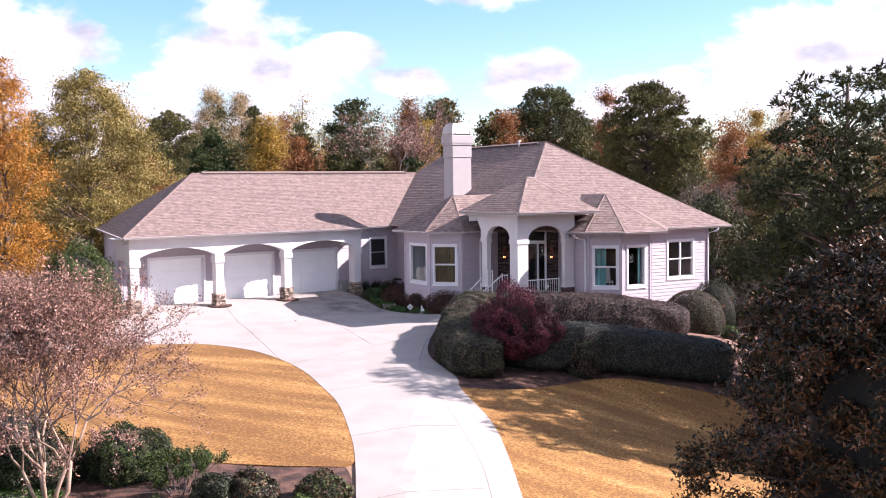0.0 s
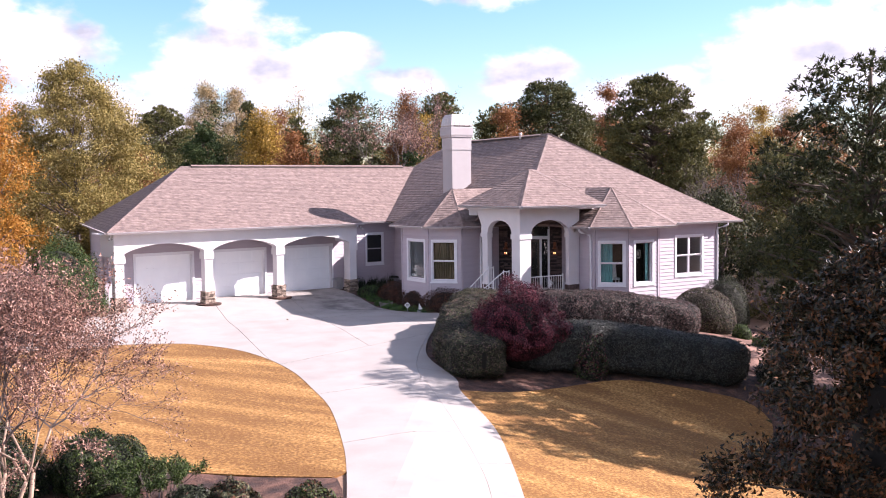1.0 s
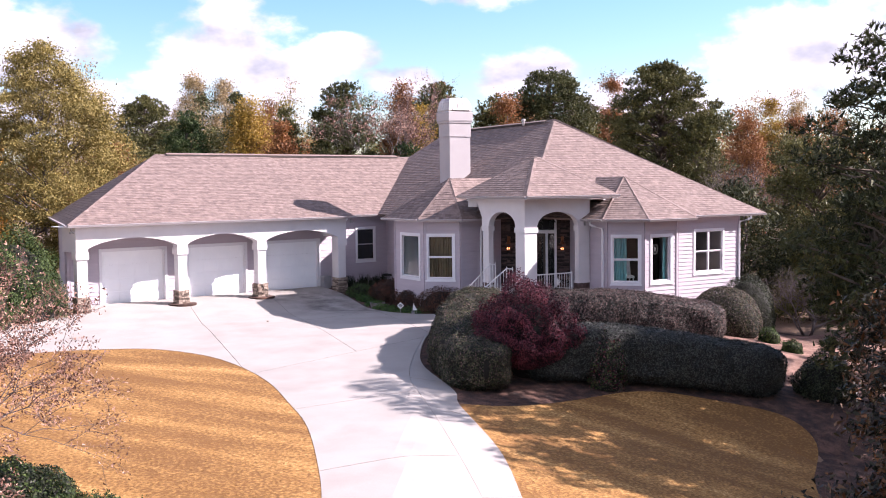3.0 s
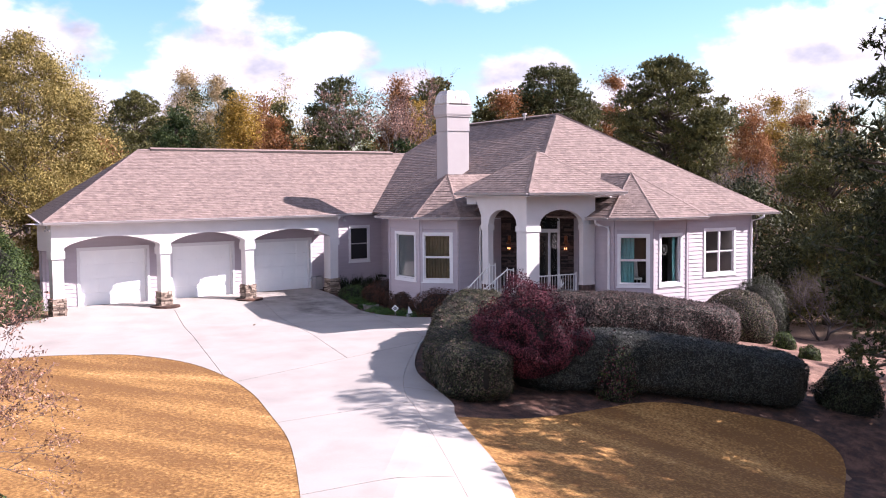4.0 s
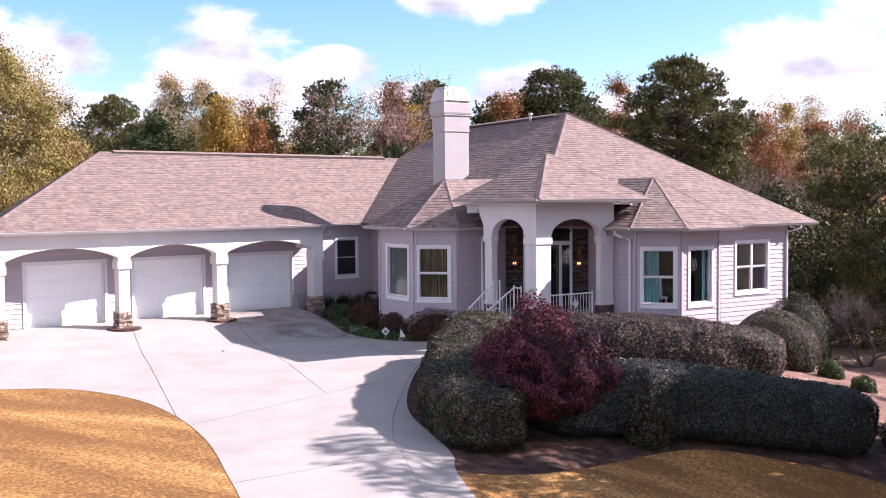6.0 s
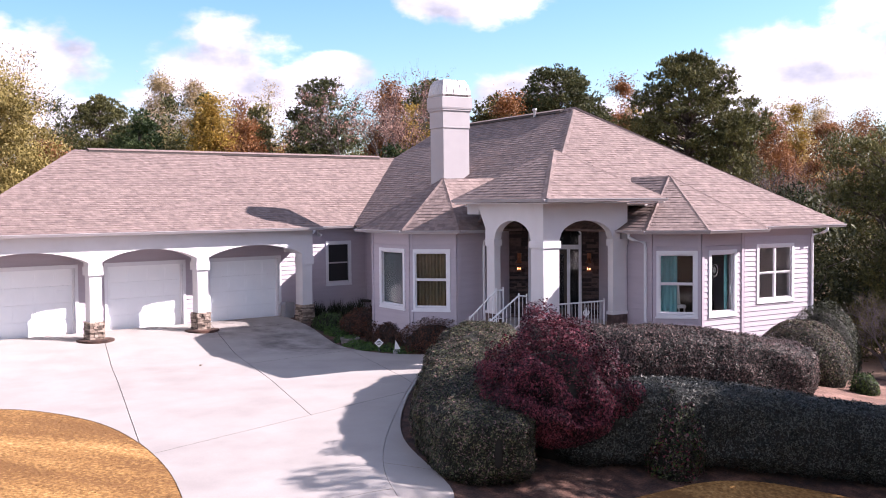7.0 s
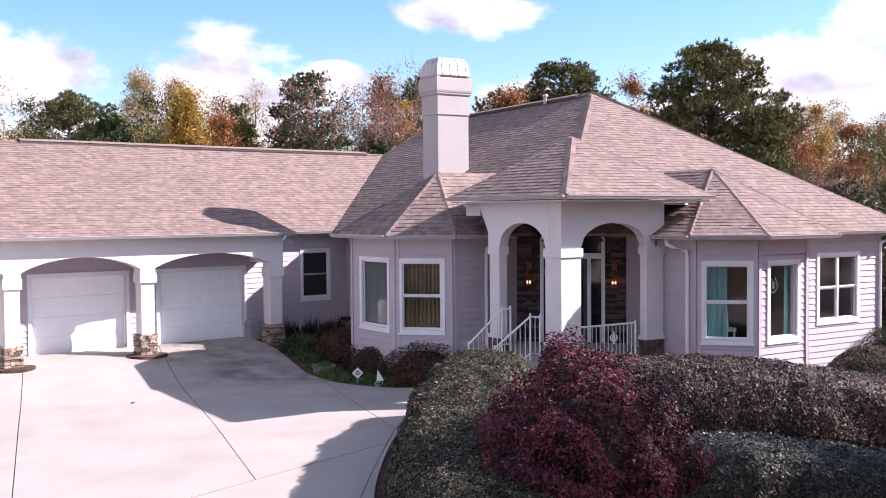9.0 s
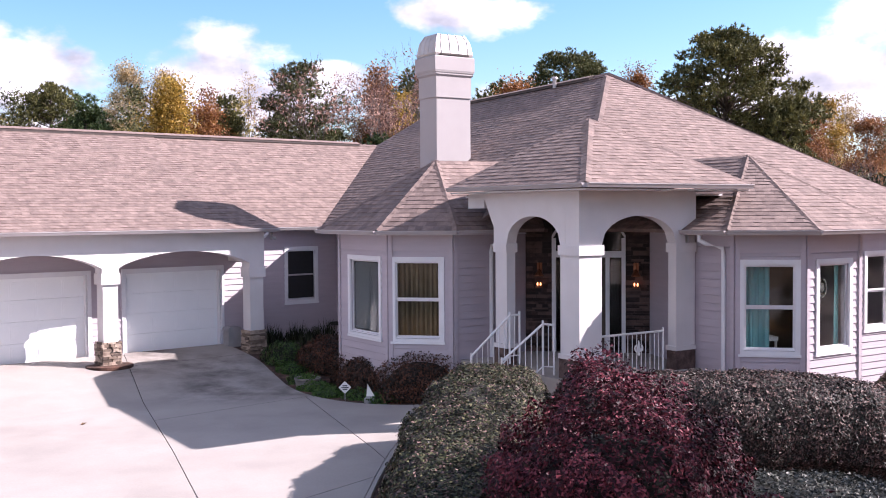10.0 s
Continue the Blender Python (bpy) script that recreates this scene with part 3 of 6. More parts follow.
def siding_wall(name, p, q, z0, z1, holes=(), siding=True, thick=0.16, trims=(True, True), frieze=0.0):
    """A wall with holes (u0, u1, z0, z1) cut through it, clad in lapped boards, with corner boards."""
    f = Face(p, q)
    m = Mesh()
    us = sorted({0.0, f.length, *(h[0] for h in holes), *(h[1] for h in holes)})
    zs = sorted({z0, z1, *(h[2] for h in holes), *(h[3] for h in holes)})
    nu, nz = len(us), len(zs)
    for d in (0.0, -thick):
        m.v += [tuple(f.at(u, z, d)) for z in zs for u in us]
    vid = lambda i, j, k: k * nu * nz + j * nu + i
    solid = lambda i, j: 0 <= i < nu - 1 and 0 <= j < nz - 1 and not any(
        h[0] < (us[i] + us[i + 1]) / 2 < h[1] and h[2] < (zs[j] + zs[j + 1]) / 2 < h[3] for h in holes)
    for i in range(nu - 1):
        for j in range(nz - 1):
            if not solid(i, j):
                continue
            c = ((i, j), (i + 1, j), (i + 1, j + 1), (i, j + 1))
            m.f += [tuple(vid(*p, 0) for p in c), tuple(vid(*p, 1) for p in c[::-1])]
            for (p, q), (di, dj) in zip(zip(c, c[1:] + c[:1]), ((0, -1), (1, 0), (0, 1), (-1, 0))):
                if not solid(i + di, j + dj):
                    m.f.append((vid(*q, 0), vid(*p, 0), vid(*p, 1), vid(*q, 1)))
    wall = m.done(name, SIDING if siding else STUCCO, house)
    if siding:
        step, z = 0.16, z0
        top = z1 - frieze
        while z < top - 0.02:
            zt = min(z + step, top)
            gaps = sorted((h[0], h[1]) for h in holes if h[2] < zt - 0.01 and h[3] > z + 0.01)
            u = 0.03
            spans = []
            for g in gaps:
                if g[0] > u:
                    spans.append((u, g[0]))
                u = max(u, g[1])
            if u < f.length - 0.03:
                spans.append((u, f.length - 0.03))
            for u0, u1 in spans:
                if u1 - u0 < 0.03:
                    continue
                b = Mesh()
                a = f.at
                b.hexa([a(u0, z + 0.013, 0.027), a(u1, z + 0.013, 0.027), a(u1, z + 0.013, 0.001), a(u0, z + 0.013, 0.001), a(u0, zt, 0.008), a(u1, zt, 0.008), a(u1, zt, 0.001), a(u0, zt, 0.001)])
                b.done("siding_board", SIDING, wall)
            z += step
        if frieze:
            b = Mesh()
            f.box(b, 0.0, f.length, z1 - frieze, z1, 0.001, 0.022)
            b.done("frieze_board", SIDING, wall)
        for on, u0, u1 in ((trims[0], 0.0, 0.09), (trims[1], f.length - 0.09, f.length)):
            if on:
                b = Mesh()
                f.box(b, u0, u1, z0, z1, 0.001, 0.048)
                b.done("corner_board", SIDING, wall)
    return f, wall


def window(f, u0, u1, z0, z1, style="sash", curtain=None, label="white-framed sash window", screen=False):
    """A framed window set in a wall's hole: casing, sill, sashes, panes and what hangs behind."""
    w = Mesh()
    c, s = 0.10, 0.04
    f.ring(w, u0 - c, u1 + c, z0 - c - 0.03, z1 + c, c, 0.0, 0.045)
    top = w.done("window", TRIM, house, label)
    w = Mesh()
    f.slab(w, [(u0 - c - 0.012, z0 - c - 0.042), (u1 + c + 0.012, z0 - c - 0.042), (u1 + c + 0.012, z0 - c + 0.01), (u0 - c - 0.012, z0 - c + 0.01)], 0.0, 0.055)
    w.done("bottom_casing", TRIM, top)
    sill = Mesh()
    a = f.at
    sill.hexa([a(u0, z0 - 0.04, 0.035), a(u1, z0 - 0.04, 0.035), a(u1, z0 - 0.04, -0.06), a(u0, z0 - 0.04, -0.06), a(u0, z0 - 0.025, 0.04), a(u1, z0 - 0.025, 0.04), a(u1, z0 + 0.002, -0.06), a(u0, z0 + 0.002, -0.06)])
    sill.done("sill", TRIM, top)
    bead = Mesh()
    f.ring(bead, u0 - 0.012, u1 + 0.012, z0 - 0.012, z1 + 0.012, 0.024, 0.0, 0.03)
    bead.done("inner_moulding", TRIM, top)
    cols = [(u0, u1)] if style != "double" else [(u0, (u0 + u1) / 2 - 0.02), ((u0 + u1) / 2 + 0.02, u1)]
    mid = (z0 + z1) / 2
    panes = []
    for a, b in cols:
        rows = [(z0, z1)] if style == "picture" else [(z0, mid), (mid, z1)]
        for k, (ya, yb) in enumerate(rows):
            d = -0.03 if k == 0 else -0.005
            sash = Mesh()
            f.ring(sash, a, b, ya, yb, s, d - 0.035, d)
            sash.done("sash", TRIM, top)
            panes.append((a + s, b - s, ya + s, yb - s, d - 0.02))
    if style == "double":
        mull = Mesh()
        f.box(mull, (u0 + u1) / 2 - 0.03, (u0 + u1) / 2 + 0.03, z0, z1, -0.07, 0.01)
        mull.done("mullion", TRIM, top)
    for a, b, ya, yb, d in panes:
        g = Mesh()
        f.box(g, a, b, ya, yb, d - 0.004, d)
        pane = g.done("pane", GLASS, top)
        pane.visible_shadow = False
    if screen:
        # opaque screen in the interior's near-black, so the dim room is in its colour
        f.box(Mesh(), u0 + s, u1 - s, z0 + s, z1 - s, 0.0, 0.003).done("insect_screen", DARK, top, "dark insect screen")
        f.box(Mesh(), u0 + s, u1 - s, mid - 0.025, mid + 0.025, 0.003, 0.012).done("meeting_rail", GUTTER, top)
    if curtain:
        mat, spans = curtain
        for a, b in spans:
            cm = Mesh()
            k = int((b - a) / 0.03) + 2
            lo = [f.at(a + (b - a) * i / k, z0 - 0.1, -0.22 + 0.035 * math.sin(i * 1.7)) for i in range(k + 1)]
            hi = [f.at(a + (b - a) * i / k, z1 + 0.05, -0.22 + 0.03 * math.sin(i * 1.7 + 0.3)) for i in range(k + 1)]
            for i in range(k):
                cm.poly([lo[i], lo[i + 1], hi[i + 1], hi[i]])
            cm.done("curtain", mat, top, smooth=True)
    return top


BEIGE_CURTAIN = material("beige_curtain", [(0.10, 0.07, 0.045), (0.24, 0.175, 0.11)], 0.9, 3.0, 40, 0.1)
TEAL_CURTAIN = material("teal_curtain", [(0.12, 0.33, 0.36), (0.22, 0.48, 0.5)], 0.85, 3.0, 40, 0.1)
SCREEN = material("grey_insect_screen", [(0.06, 0.068, 0.075), (0.085, 0.093, 0.1)], 0.8, 2.0, 40, 0.0)

# --- garage wing
GY, DY = 42.76, 44.15
COLS = [(18.17, 18.62), (22.25, 22.68), (25.87, 26.30), (29.93, 30.38)]
DOORS = [(19.68, 22.34), (23.40, 26.05), (27.06, 29.81)]


def garage_front():
    """The white stucco arcade: a beam with three segmental arches on four columns."""
    m = Mesh()
    y0, y1, top = GY, GY + 0.42, 3.2
    line = [(COLS[0][0], top), (COLS[0][0], 2.23)]
    for i in range(3):
        xa, xb, k = COLS[i][1], COLS[i + 1][0], 20
        line += [(xa, 2.23)] + [(xa + (xb - xa) * j / k, 2.36 + 0.36 * (1 - (2 * j / k - 1) ** 2) ** 0.85) for j in range(k + 1)] + [(xb, 2.23)]
    line += [(COLS[3][1], 2.23), (COLS[3][1], top)]
    Face((0, y0), (1, y0)).slab(m, line, -0.42, 0.0)
    m.done("arcade_beam", STUCCO, house, "white stucco beam with three low arches")
    for xa, xb, zb in ((18.17, 18.5, 2.23), (30.06, 30.38, 2.36)):
        m = Mesh()
        m.prism([(xa, y1), (xb, y1), (xb, 44.19), (xa, 44.19)], zb, top)
        m.done("arcade_return", STUCCO, house)
    # hidden panel added behind the last column to block sun from the side
    Mesh().prism([(30.30, y1), (30.38, y1), (30.38, 43.8), (30.30, 43.8)], -0.3, 2.36).done("sun_stop_panel", STUCCO, house)
    for xa, xb in COLS:
        col = Mesh()
        w = 0.025
        col.hexa([(xa + w, y0 + w, 0.5), (xb - w, y0 + w, 0.5), (xb - w, y1 - w, 0.5), (xa + w, y1 - w, 0.5), (xa + w, y0 + w, 1.96), (xb - w, y0 + w, 1.96), (xb - w, y1 - w, 1.96), (xa + w, y1 - w, 1.96)])
        c = col.done("column", STUCCO, house)
        cap = Mesh()
        cap.hexa([(xa - w, y0 - w, 1.96), (xb + w, y0 - w, 1.96), (xb + w, y1 + w, 1.96), (xa - w, y1 + w, 1.96), (xa - w, y0 - w, 2.23), (xb + w, y0 - w, 2.23), (xb + w, y1 + w, 2.23), (xa - w, y1 + w, 2.23)])
        cap.done("capital", STUCCO, c)
        rng = random.Random(int(xa * 10))
        core = Mesh()
        zb = ground_z(xa, GY) - 0.1
        core.hexa([(xa, y0, zb), (xb, y0, zb), (xb, y1, zb), (xa, y1, zb), (xa, y0, 0.5), (xb, y0, 0.5), (xb, y1, 0.5), (xa, y1, 0.5)])
        base = core.done("stone_base", STONE_WALL, c, "stacked brown stone base")
        z = zb + 0.05
        while z < 0.52:
            h = rng.uniform(0.028, 0.075)
            zt = min(z + h, 0.55)
            for side in (Face((xa, y0), (xb, y0)), Face((xb, y0), (xb, y1)), Face((xa, y1), (xa, y0))):
                u = -0.03
                while u < side.length:
                    wdt = min(rng.uniform(0.1, 0.26), side.length + 0.03 - u)
                    if wdt < 0.03:
                        break
                    st = Mesh()
                    d = rng.uniform(0.02, 0.06)
                    a, s0, s1, e = side.at, u + 0.004, u + wdt - 0.004, 0.006
                    st.hexa([a(s0, z + e, d), a(s1, z + e, d * rng.uniform(0.7, 1)), a(s1, z + e, -0.02), a(s0, z + e, -0.02),
                             a(s0 + 0.01, zt, d * 0.9), a(s1 - 0.01, zt, d * rng.uniform(0.7, 1)), a(s1, zt, -0.02), a(s0, zt, -0.02)])
                    st.done("stone", STONE, c)
                    u += wdt
            z = zt
    return


garage_front()
holes = [(a - 18.3, b - 18.3, -0.3, 2.15) for a, b in DOORS]
gwin = (31.98 - 18.3, 32.93 - 18.3, 1.15, 2.60)
f_garage, w_garage = siding_wall("wall_garage", (18.3, 44.2), (33.85, 44.2), -0.4, 3.25, holes + [gwin])
window(f_garage, *gwin, label="white sash window with dark panes beside the garage", screen=True)
siding_wall("wall_garage_side", (21.95, 55.2), (18.3, 44.2), -0.6, 3.25)
siding_wall("wall_garage_back", (40, 55.2), (21.95, 55.2), -0.6, 3.25)


def garage_door(xa, xb):
    """A white sectional door in a trimmed opening: four sections of pressed panels, with dark joints between."""
    f = Face((xa, 44.2), (xb, 44.2))
    fr = Mesh()
    w = f.length
    f.slab(fr, [(-0.10, -0.3), (0.0, -0.3), (0.0, 2.15), (w, 2.15), (w, -0.3), (w + 0.10, -0.3), (w + 0.10, 2.25), (-0.10, 2.25)], 0.0, 0.045)
    d = fr.done("garage_door", TRIM, house, "closed white panelled garage door in a white frame")
    fr = Mesh()
    f.slab(fr, [(-0.012, -0.3), (0.03, -0.3), (0.03, 2.12), (w - 0.03, 2.12), (w - 0.03, -0.3), (w + 0.012, -0.3), (w + 0.012, 2.16), (-0.012, 2.16)], -0.17, -0.002)
    fr.done("door_stop", TRIM, d)
    zb = -0.03
    h = (2.12 - zb) / 4
    for k in range(4):
        s = Mesh()
        z0, z1 = zb + k * h + 0.0025, zb + (k + 1) * h - 0.0025
        f.box(s, 0.03, w - 0.03, z0, z1, -0.2, -0.14)
        for c in range(4):
            pw = (w - 0.06) / 4
            u0 = 0.03 + c * pw
            f.box(s, u0 + 0.08, u0 + pw - 0.08, z0 + 0.09, z1 - 0.09, -0.14, -0.130)
            f.box(s, u0 + 0.13, u0 + pw - 0.13, z0 + 0.14, z1 - 0.14, -0.130, -0.122)
        s.done("section", DOOR_PAINT, d)
    b = Mesh()
    f.box(b, 0.0, w, -0.4, zb, -0.22, -0.13)
    b.done("weather_strip", BLACK, d)
    b = Mesh()
    f.box(b, -0.1, w + 0.1, -0.4, 2.3, -0.3, -0.24)
    b.done("backing", BLACK, d)


for xa, xb in DOORS:
    garage_door(xa, xb)

G_LEFT, G_FRONT, G_RIDGE_Y, G_RIDGE_Z = 17.75, 42.41, 48.94, 6.13
RL = Vector((24.2, G_RIDGE_Y, G_RIDGE_Z))
# the main block's left slope decides where the garage ridge and the valley end
PK, PK2 = M3(7.4, 7.4, 7.48), M3(8.46, 18.0, 7.48)
LEAN_LEFT, FALL = 0.1, (7.48 - EAVE) / 7.6
left_eave = lambda b: M3(-0.2 + LEAN_LEFT * (b + 0.2), b, EAVE)
left_n = (PK - left_eave(3)).cross(PK2 - PK).normalized()
VT = Vector(((left_n.dot(PK) - left_n.y * G_RIDGE_Y - left_n.z * G_RIDGE_Z) / left_n.x, G_RIDGE_Y, G_RIDGE_Z))
VB = left_eave(12.75)
gz = lambda y: EAVE + (y - G_FRONT) * (G_RIDGE_Z - EAVE) / (G_RIDGE_Y - G_FRONT)
roof("roof_garage_front", [(G_LEFT, G_FRONT, EAVE), (30.62, G_FRONT, EAVE), (30.05, 43.95, gz(43.95)), (30.05, G_RIDGE_Y, G_RIDGE_Z), RL])
roof("roof_link", [(29.9, 43.75, EAVE), VB, VT, (29.9, G_RIDGE_Y, G_RIDGE_Z)])
roof("roof_link_cheek", [(30.62, G_FRONT, EAVE), (30.62, 43.8, EAVE), (30.05, 44.6, gz(43.95) - 0.1), (30.05, 43.95, gz(43.95))])
roof("roof_garage_end", [(G_LEFT, G_FRONT, EAVE), RL, (21.6, 55.5, EAVE)])
roof("roof_garage_back", [(21.6, 55.5, EAVE), RL, VT, (45.5, 55.5, EAVE)])
hip_cap((G_LEFT, G_FRONT, EAVE), RL)
hip_cap(RL, VT)


def ridge_vent(p, q):
    """A low plastic vent along a ridge, with dark open sides under its cap."""
    d = (q - p).normalized()
    side = d.cross(Vector((0, 0, 1))).normalized()
    ring = lambda c: [c + side * x + Vector((0, 0, z)) for x, z in ((-0.16, -0.05), (-0.16, 0.015), (0.0, 0.075), (0.16, 0.015), (0.16, -0.05))]
    v = Mesh().loft([ring(p), ring(q)]).done("ridge_vent", BLACK, house, "dark vent strip along the roof ridge")
    cap = lambda c: [c + side * x + Vector((0, 0, z)) for x, z in ((-0.175, 0.02), (0.0, 0.085), (0.175, 0.02), (0.175, 0.032), (0.0, 0.1), (-0.175, 0.032))]
    Mesh().loft([cap(p), cap(q)]).done("vent_cap", SHINGLE, v)


ridge_vent(RL + Vector((0.5, 0, 0)), VT - Vector((0.9, 0, 0)))
gutter((G_LEFT, G_FRONT), (30.62, G_FRONT), EAVE)
gutter((21.6, 55.5), (G_LEFT, G_FRONT), EAVE)
gutter((30.62, 43.75), (32.8, 43.75), EAVE)
for poly in ([(G_LEFT + 0.02, G_FRONT + 0.02), (30.6, G_FRONT + 0.02), (30.6, 44.19), (G_LEFT + 0.02, 44.19)], [(30.62, 43.77), (33.8, 43.77), (33.8, 44.19), (30.62, 44.19)],
             [(18.3, 44.25), (18.33, 44.25), (21.95, 55.2), (21.55, 55.2)]):
    Mesh().prism(poly, 3.185, 3.205).done("soffit", TRIM, house)

# --- main block: its front faces -b, its left side faces -a
HIP = M3(3.9, 3.9, EAVE + FALL * 4.1)
REV = M3(12.77, -0.2, EAVE)
roof("roof_main_left", [left_eave(3.9), HIP, PK, PK2, VT, VB])
roof("roof_main_front", [HIP, M3(3.9, -0.2, EAVE), REV, PK])
roof("roof_main_right", [M3(12.77, -0.2, EAVE), M3(14.5, 24, EAVE), PK2, PK])
roof("roof_main_back", [PK2, M3(14.5, 24, EAVE), (45.5, 55.5, EAVE), VT])
hip_cap(HIP, PK)
hip_cap(PK, PK2)
ridge_vent(PK.lerp(PK2, 0.06), PK.lerp(PK2, 0.95))
hip_cap(M3(12.77, -0.2, EAVE), PK)
gutter(M(6.4, -0.2), M(12.77, -0.2), EAVE)
gutter(M(12.77, -0.2), M(14.5, 24), EAVE)
vent = Mesh()
vp = PK.lerp(PK2, 0.22) + Vector((-0.25, 0, -0.1))
vent.tube([vp, vp + Vector((0, 0, 0.28))], [0.06, 0.06], 10)
vent.tube([vp + Vector((0, 0, 0.26)), vp + Vector((0, 0, 0.33))], [0.11, 0.08], 10)
vent.done("vent_pipe", METAL, house)

# left bay (walls L1..L3) and right bay (R0..R2)
aL, kL, bL = -1.1, 3.97, 4.05
aR, kR, bR = 3.40, 2.65, -1.68
WALL_B, WALL_T = -0.6, 3.25
lcorners = [(1.35, 8.75), (aL + 1.2, 8.75), (aL, 7.4), (aL, kL - aL), (kL - bL, bL), (1.15, bL)]
f, _ = siding_wall("wall_left", M(1.9, 13.35), M(1.9, 8.6), WALL_B, WALL_T, [(1.55, 2.0, 0.95, 2.6)], frieze=0.3)
window(f, 1.55, 2.0, 0.95, 2.6, label="narrow white sash window")
siding_wall("wall_bay_return", M(*lcorners[0]), M(*lcorners[1]), WALL_B, WALL_T)
siding_wall("wall_bay_back", M(*lcorners[1]), M(*lcorners[2]), WALL_B, WALL_T)
L1 = Face(M(*lcorners[2]), M(*lcorners[3]))
h = (7.4 - 6.82, 7.4 - 5.46, 0.93, 2.60)
f, _ = siding_wall("wall_bay_side", M(*lcorners[2]), M(*lcorners[3]), WALL_B, WALL_T, [h], frieze=0.42)
window(f, *h, style="picture", label="white-framed bay window with a grey screen")
sc = Mesh()
f.box(sc, h[0] + 0.06, h[1] - 0.06, h[2] + 0.06, h[3] - 0.06, -0.075, -0.07)
sc.done("window_screen", SCREEN, house)
r2 = math.sqrt(2)
h = (0.15, 1.15, 0.93, 2.60)
f, _ = siding_wall("wall_bay_front", M(*lcorners[3]), M(*lcorners[4]), WALL_B, WALL_T, [h], frieze=0.42)
window(f, *h, curtain=(BEIGE_CURTAIN, [(h[0], h[1])]), label="white sash bay window with drawn beige curtains")
siding_wall("wall_bay_porch", M(*lcorners[4]), M(*lcorners[5]), WALL_B, WALL_T, trims=(True, False))

rc = [(aR, 0.55), (aR, kR - aR), (kR - bR, bR), (6.05, bR), (7.15, 0.2), (11.6, 0.2), (12.6, 22)]
siding_wall("wall_right_porch", M(*rc[0]), M(*rc[1]), WALL_B, WALL_T, trims=(False, True), frieze=0.3)
h = (0.17, 1.13, 0.93, 2.60)
f, _ = siding_wall("wall_right_bay_front", M(*rc[1]), M(*rc[2]), WALL_B, WALL_T, [h], frieze=0.42)
window(f, *h, curtain=(TEAL_CURTAIN, [(h[0] + 0.03, h[0] + 0.5)]), label="white sash bay window with a teal curtain")
h = (4.72 - 4.33, 5.66 - 4.33, 0.93, 2.60)
f, _ = siding_wall("wall_right_bay_side", M(*rc[2]), M(*rc[3]), WALL_B - 1.4, WALL_T, [h], frieze=0.42)
window(f, *h, style="picture", curtain=(TEAL_CURTAIN, [(h[0], h[0] + 0.1), (h[1] - 0.16, h[1])]), label="white-framed bay window with a teal curtain at its edge")
siding_wall("wall_right_bay_return", M(*rc[3]), M(*rc[4]), WALL_B - 1.4, WALL_T)
h = (8.95 - 7.15, 10.55 - 7.15, 0.93, 2.60)
f, _ = siding_wall("wall_right", M(*rc[4]), M(*rc[5]), WALL_B - 1.4, WALL_T, [h], frieze=0.3)
window(f, *h, style="double", label="white double sash window with dark panes")
siding_wall("wall_far_right", M(*rc[5]), M(*rc[6]), WALL_B - 2.2, WALL_T)
siding_wall("wall_back", M(*rc[6]), (40, 55.2), WALL_B - 2.2, WALL_T)

# inside: added floor, ceiling and partitions, near-black so that the rooms look dim
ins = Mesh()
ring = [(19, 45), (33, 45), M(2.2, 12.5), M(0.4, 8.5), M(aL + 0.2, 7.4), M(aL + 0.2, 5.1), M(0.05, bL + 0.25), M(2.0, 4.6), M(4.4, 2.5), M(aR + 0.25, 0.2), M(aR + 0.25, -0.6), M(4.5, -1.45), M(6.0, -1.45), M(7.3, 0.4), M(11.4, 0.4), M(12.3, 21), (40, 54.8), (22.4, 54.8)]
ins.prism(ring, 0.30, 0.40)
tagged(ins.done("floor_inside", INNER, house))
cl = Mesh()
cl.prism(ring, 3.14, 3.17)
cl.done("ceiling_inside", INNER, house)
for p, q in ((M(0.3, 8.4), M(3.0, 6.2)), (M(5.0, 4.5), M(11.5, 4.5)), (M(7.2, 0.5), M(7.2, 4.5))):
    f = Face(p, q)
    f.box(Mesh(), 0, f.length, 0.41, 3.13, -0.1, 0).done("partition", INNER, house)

# bay roofs
APL, APL_END = M3(0.68, 5.9, 4.88), M3(3.4, 5.9, 4.88)
e3, e2, e1, e0 = M3(-0.27, 3.6, EAVE), M3(-1.52, 4.85, EAVE), M3(-1.52, 7.7, EAVE), M3(-0.2, 9.0, EAVE)
roof("roof_bay_left_porch", [e3, M3(2.1, 3.6, EAVE), APL_END, APL], pieces=False)
roof("roof_bay_left_front", [e2, e3, APL], pieces=True)
roof("roof_bay_left_side", [e1, e2, APL], pieces=True)
roof("roof_bay_left_back", [e0, e1, APL])
roof("roof_bay_left_rear", [M3(0.6, 9.1, EAVE), e0, APL, APL_END])
for p in (e3, e2, e1):
    hip_cap(p, APL)
for p, q in ((e1, e2), (e2, e3), (e3, M3(1.1, 3.6, 0)), (e0, e1)):
    gutter(p, q, EAVE)
APR, APR_END = M3(5.8, 1.0, 4.88), M3(5.8, 3.0, 4.88)
g0, g1, g2, g3 = M3(2.95, 0.5, EAVE), M3(2.95, -0.94, EAVE), M3(4.14, -2.13, EAVE), M3(6.6, -2.13, EAVE)
roof("roof_bay_right_porch", [M3(2.95, 2.6, EAVE), g1, APR, APR_END])
roof("roof_bay_right_front", [g1, g2, APR])
roof("roof_bay_right_side", [g2, g3, APR])
g4 = M3(8.6, -0.2, EAVE)
roof("roof_bay_right_end", [g3, g4, APR])
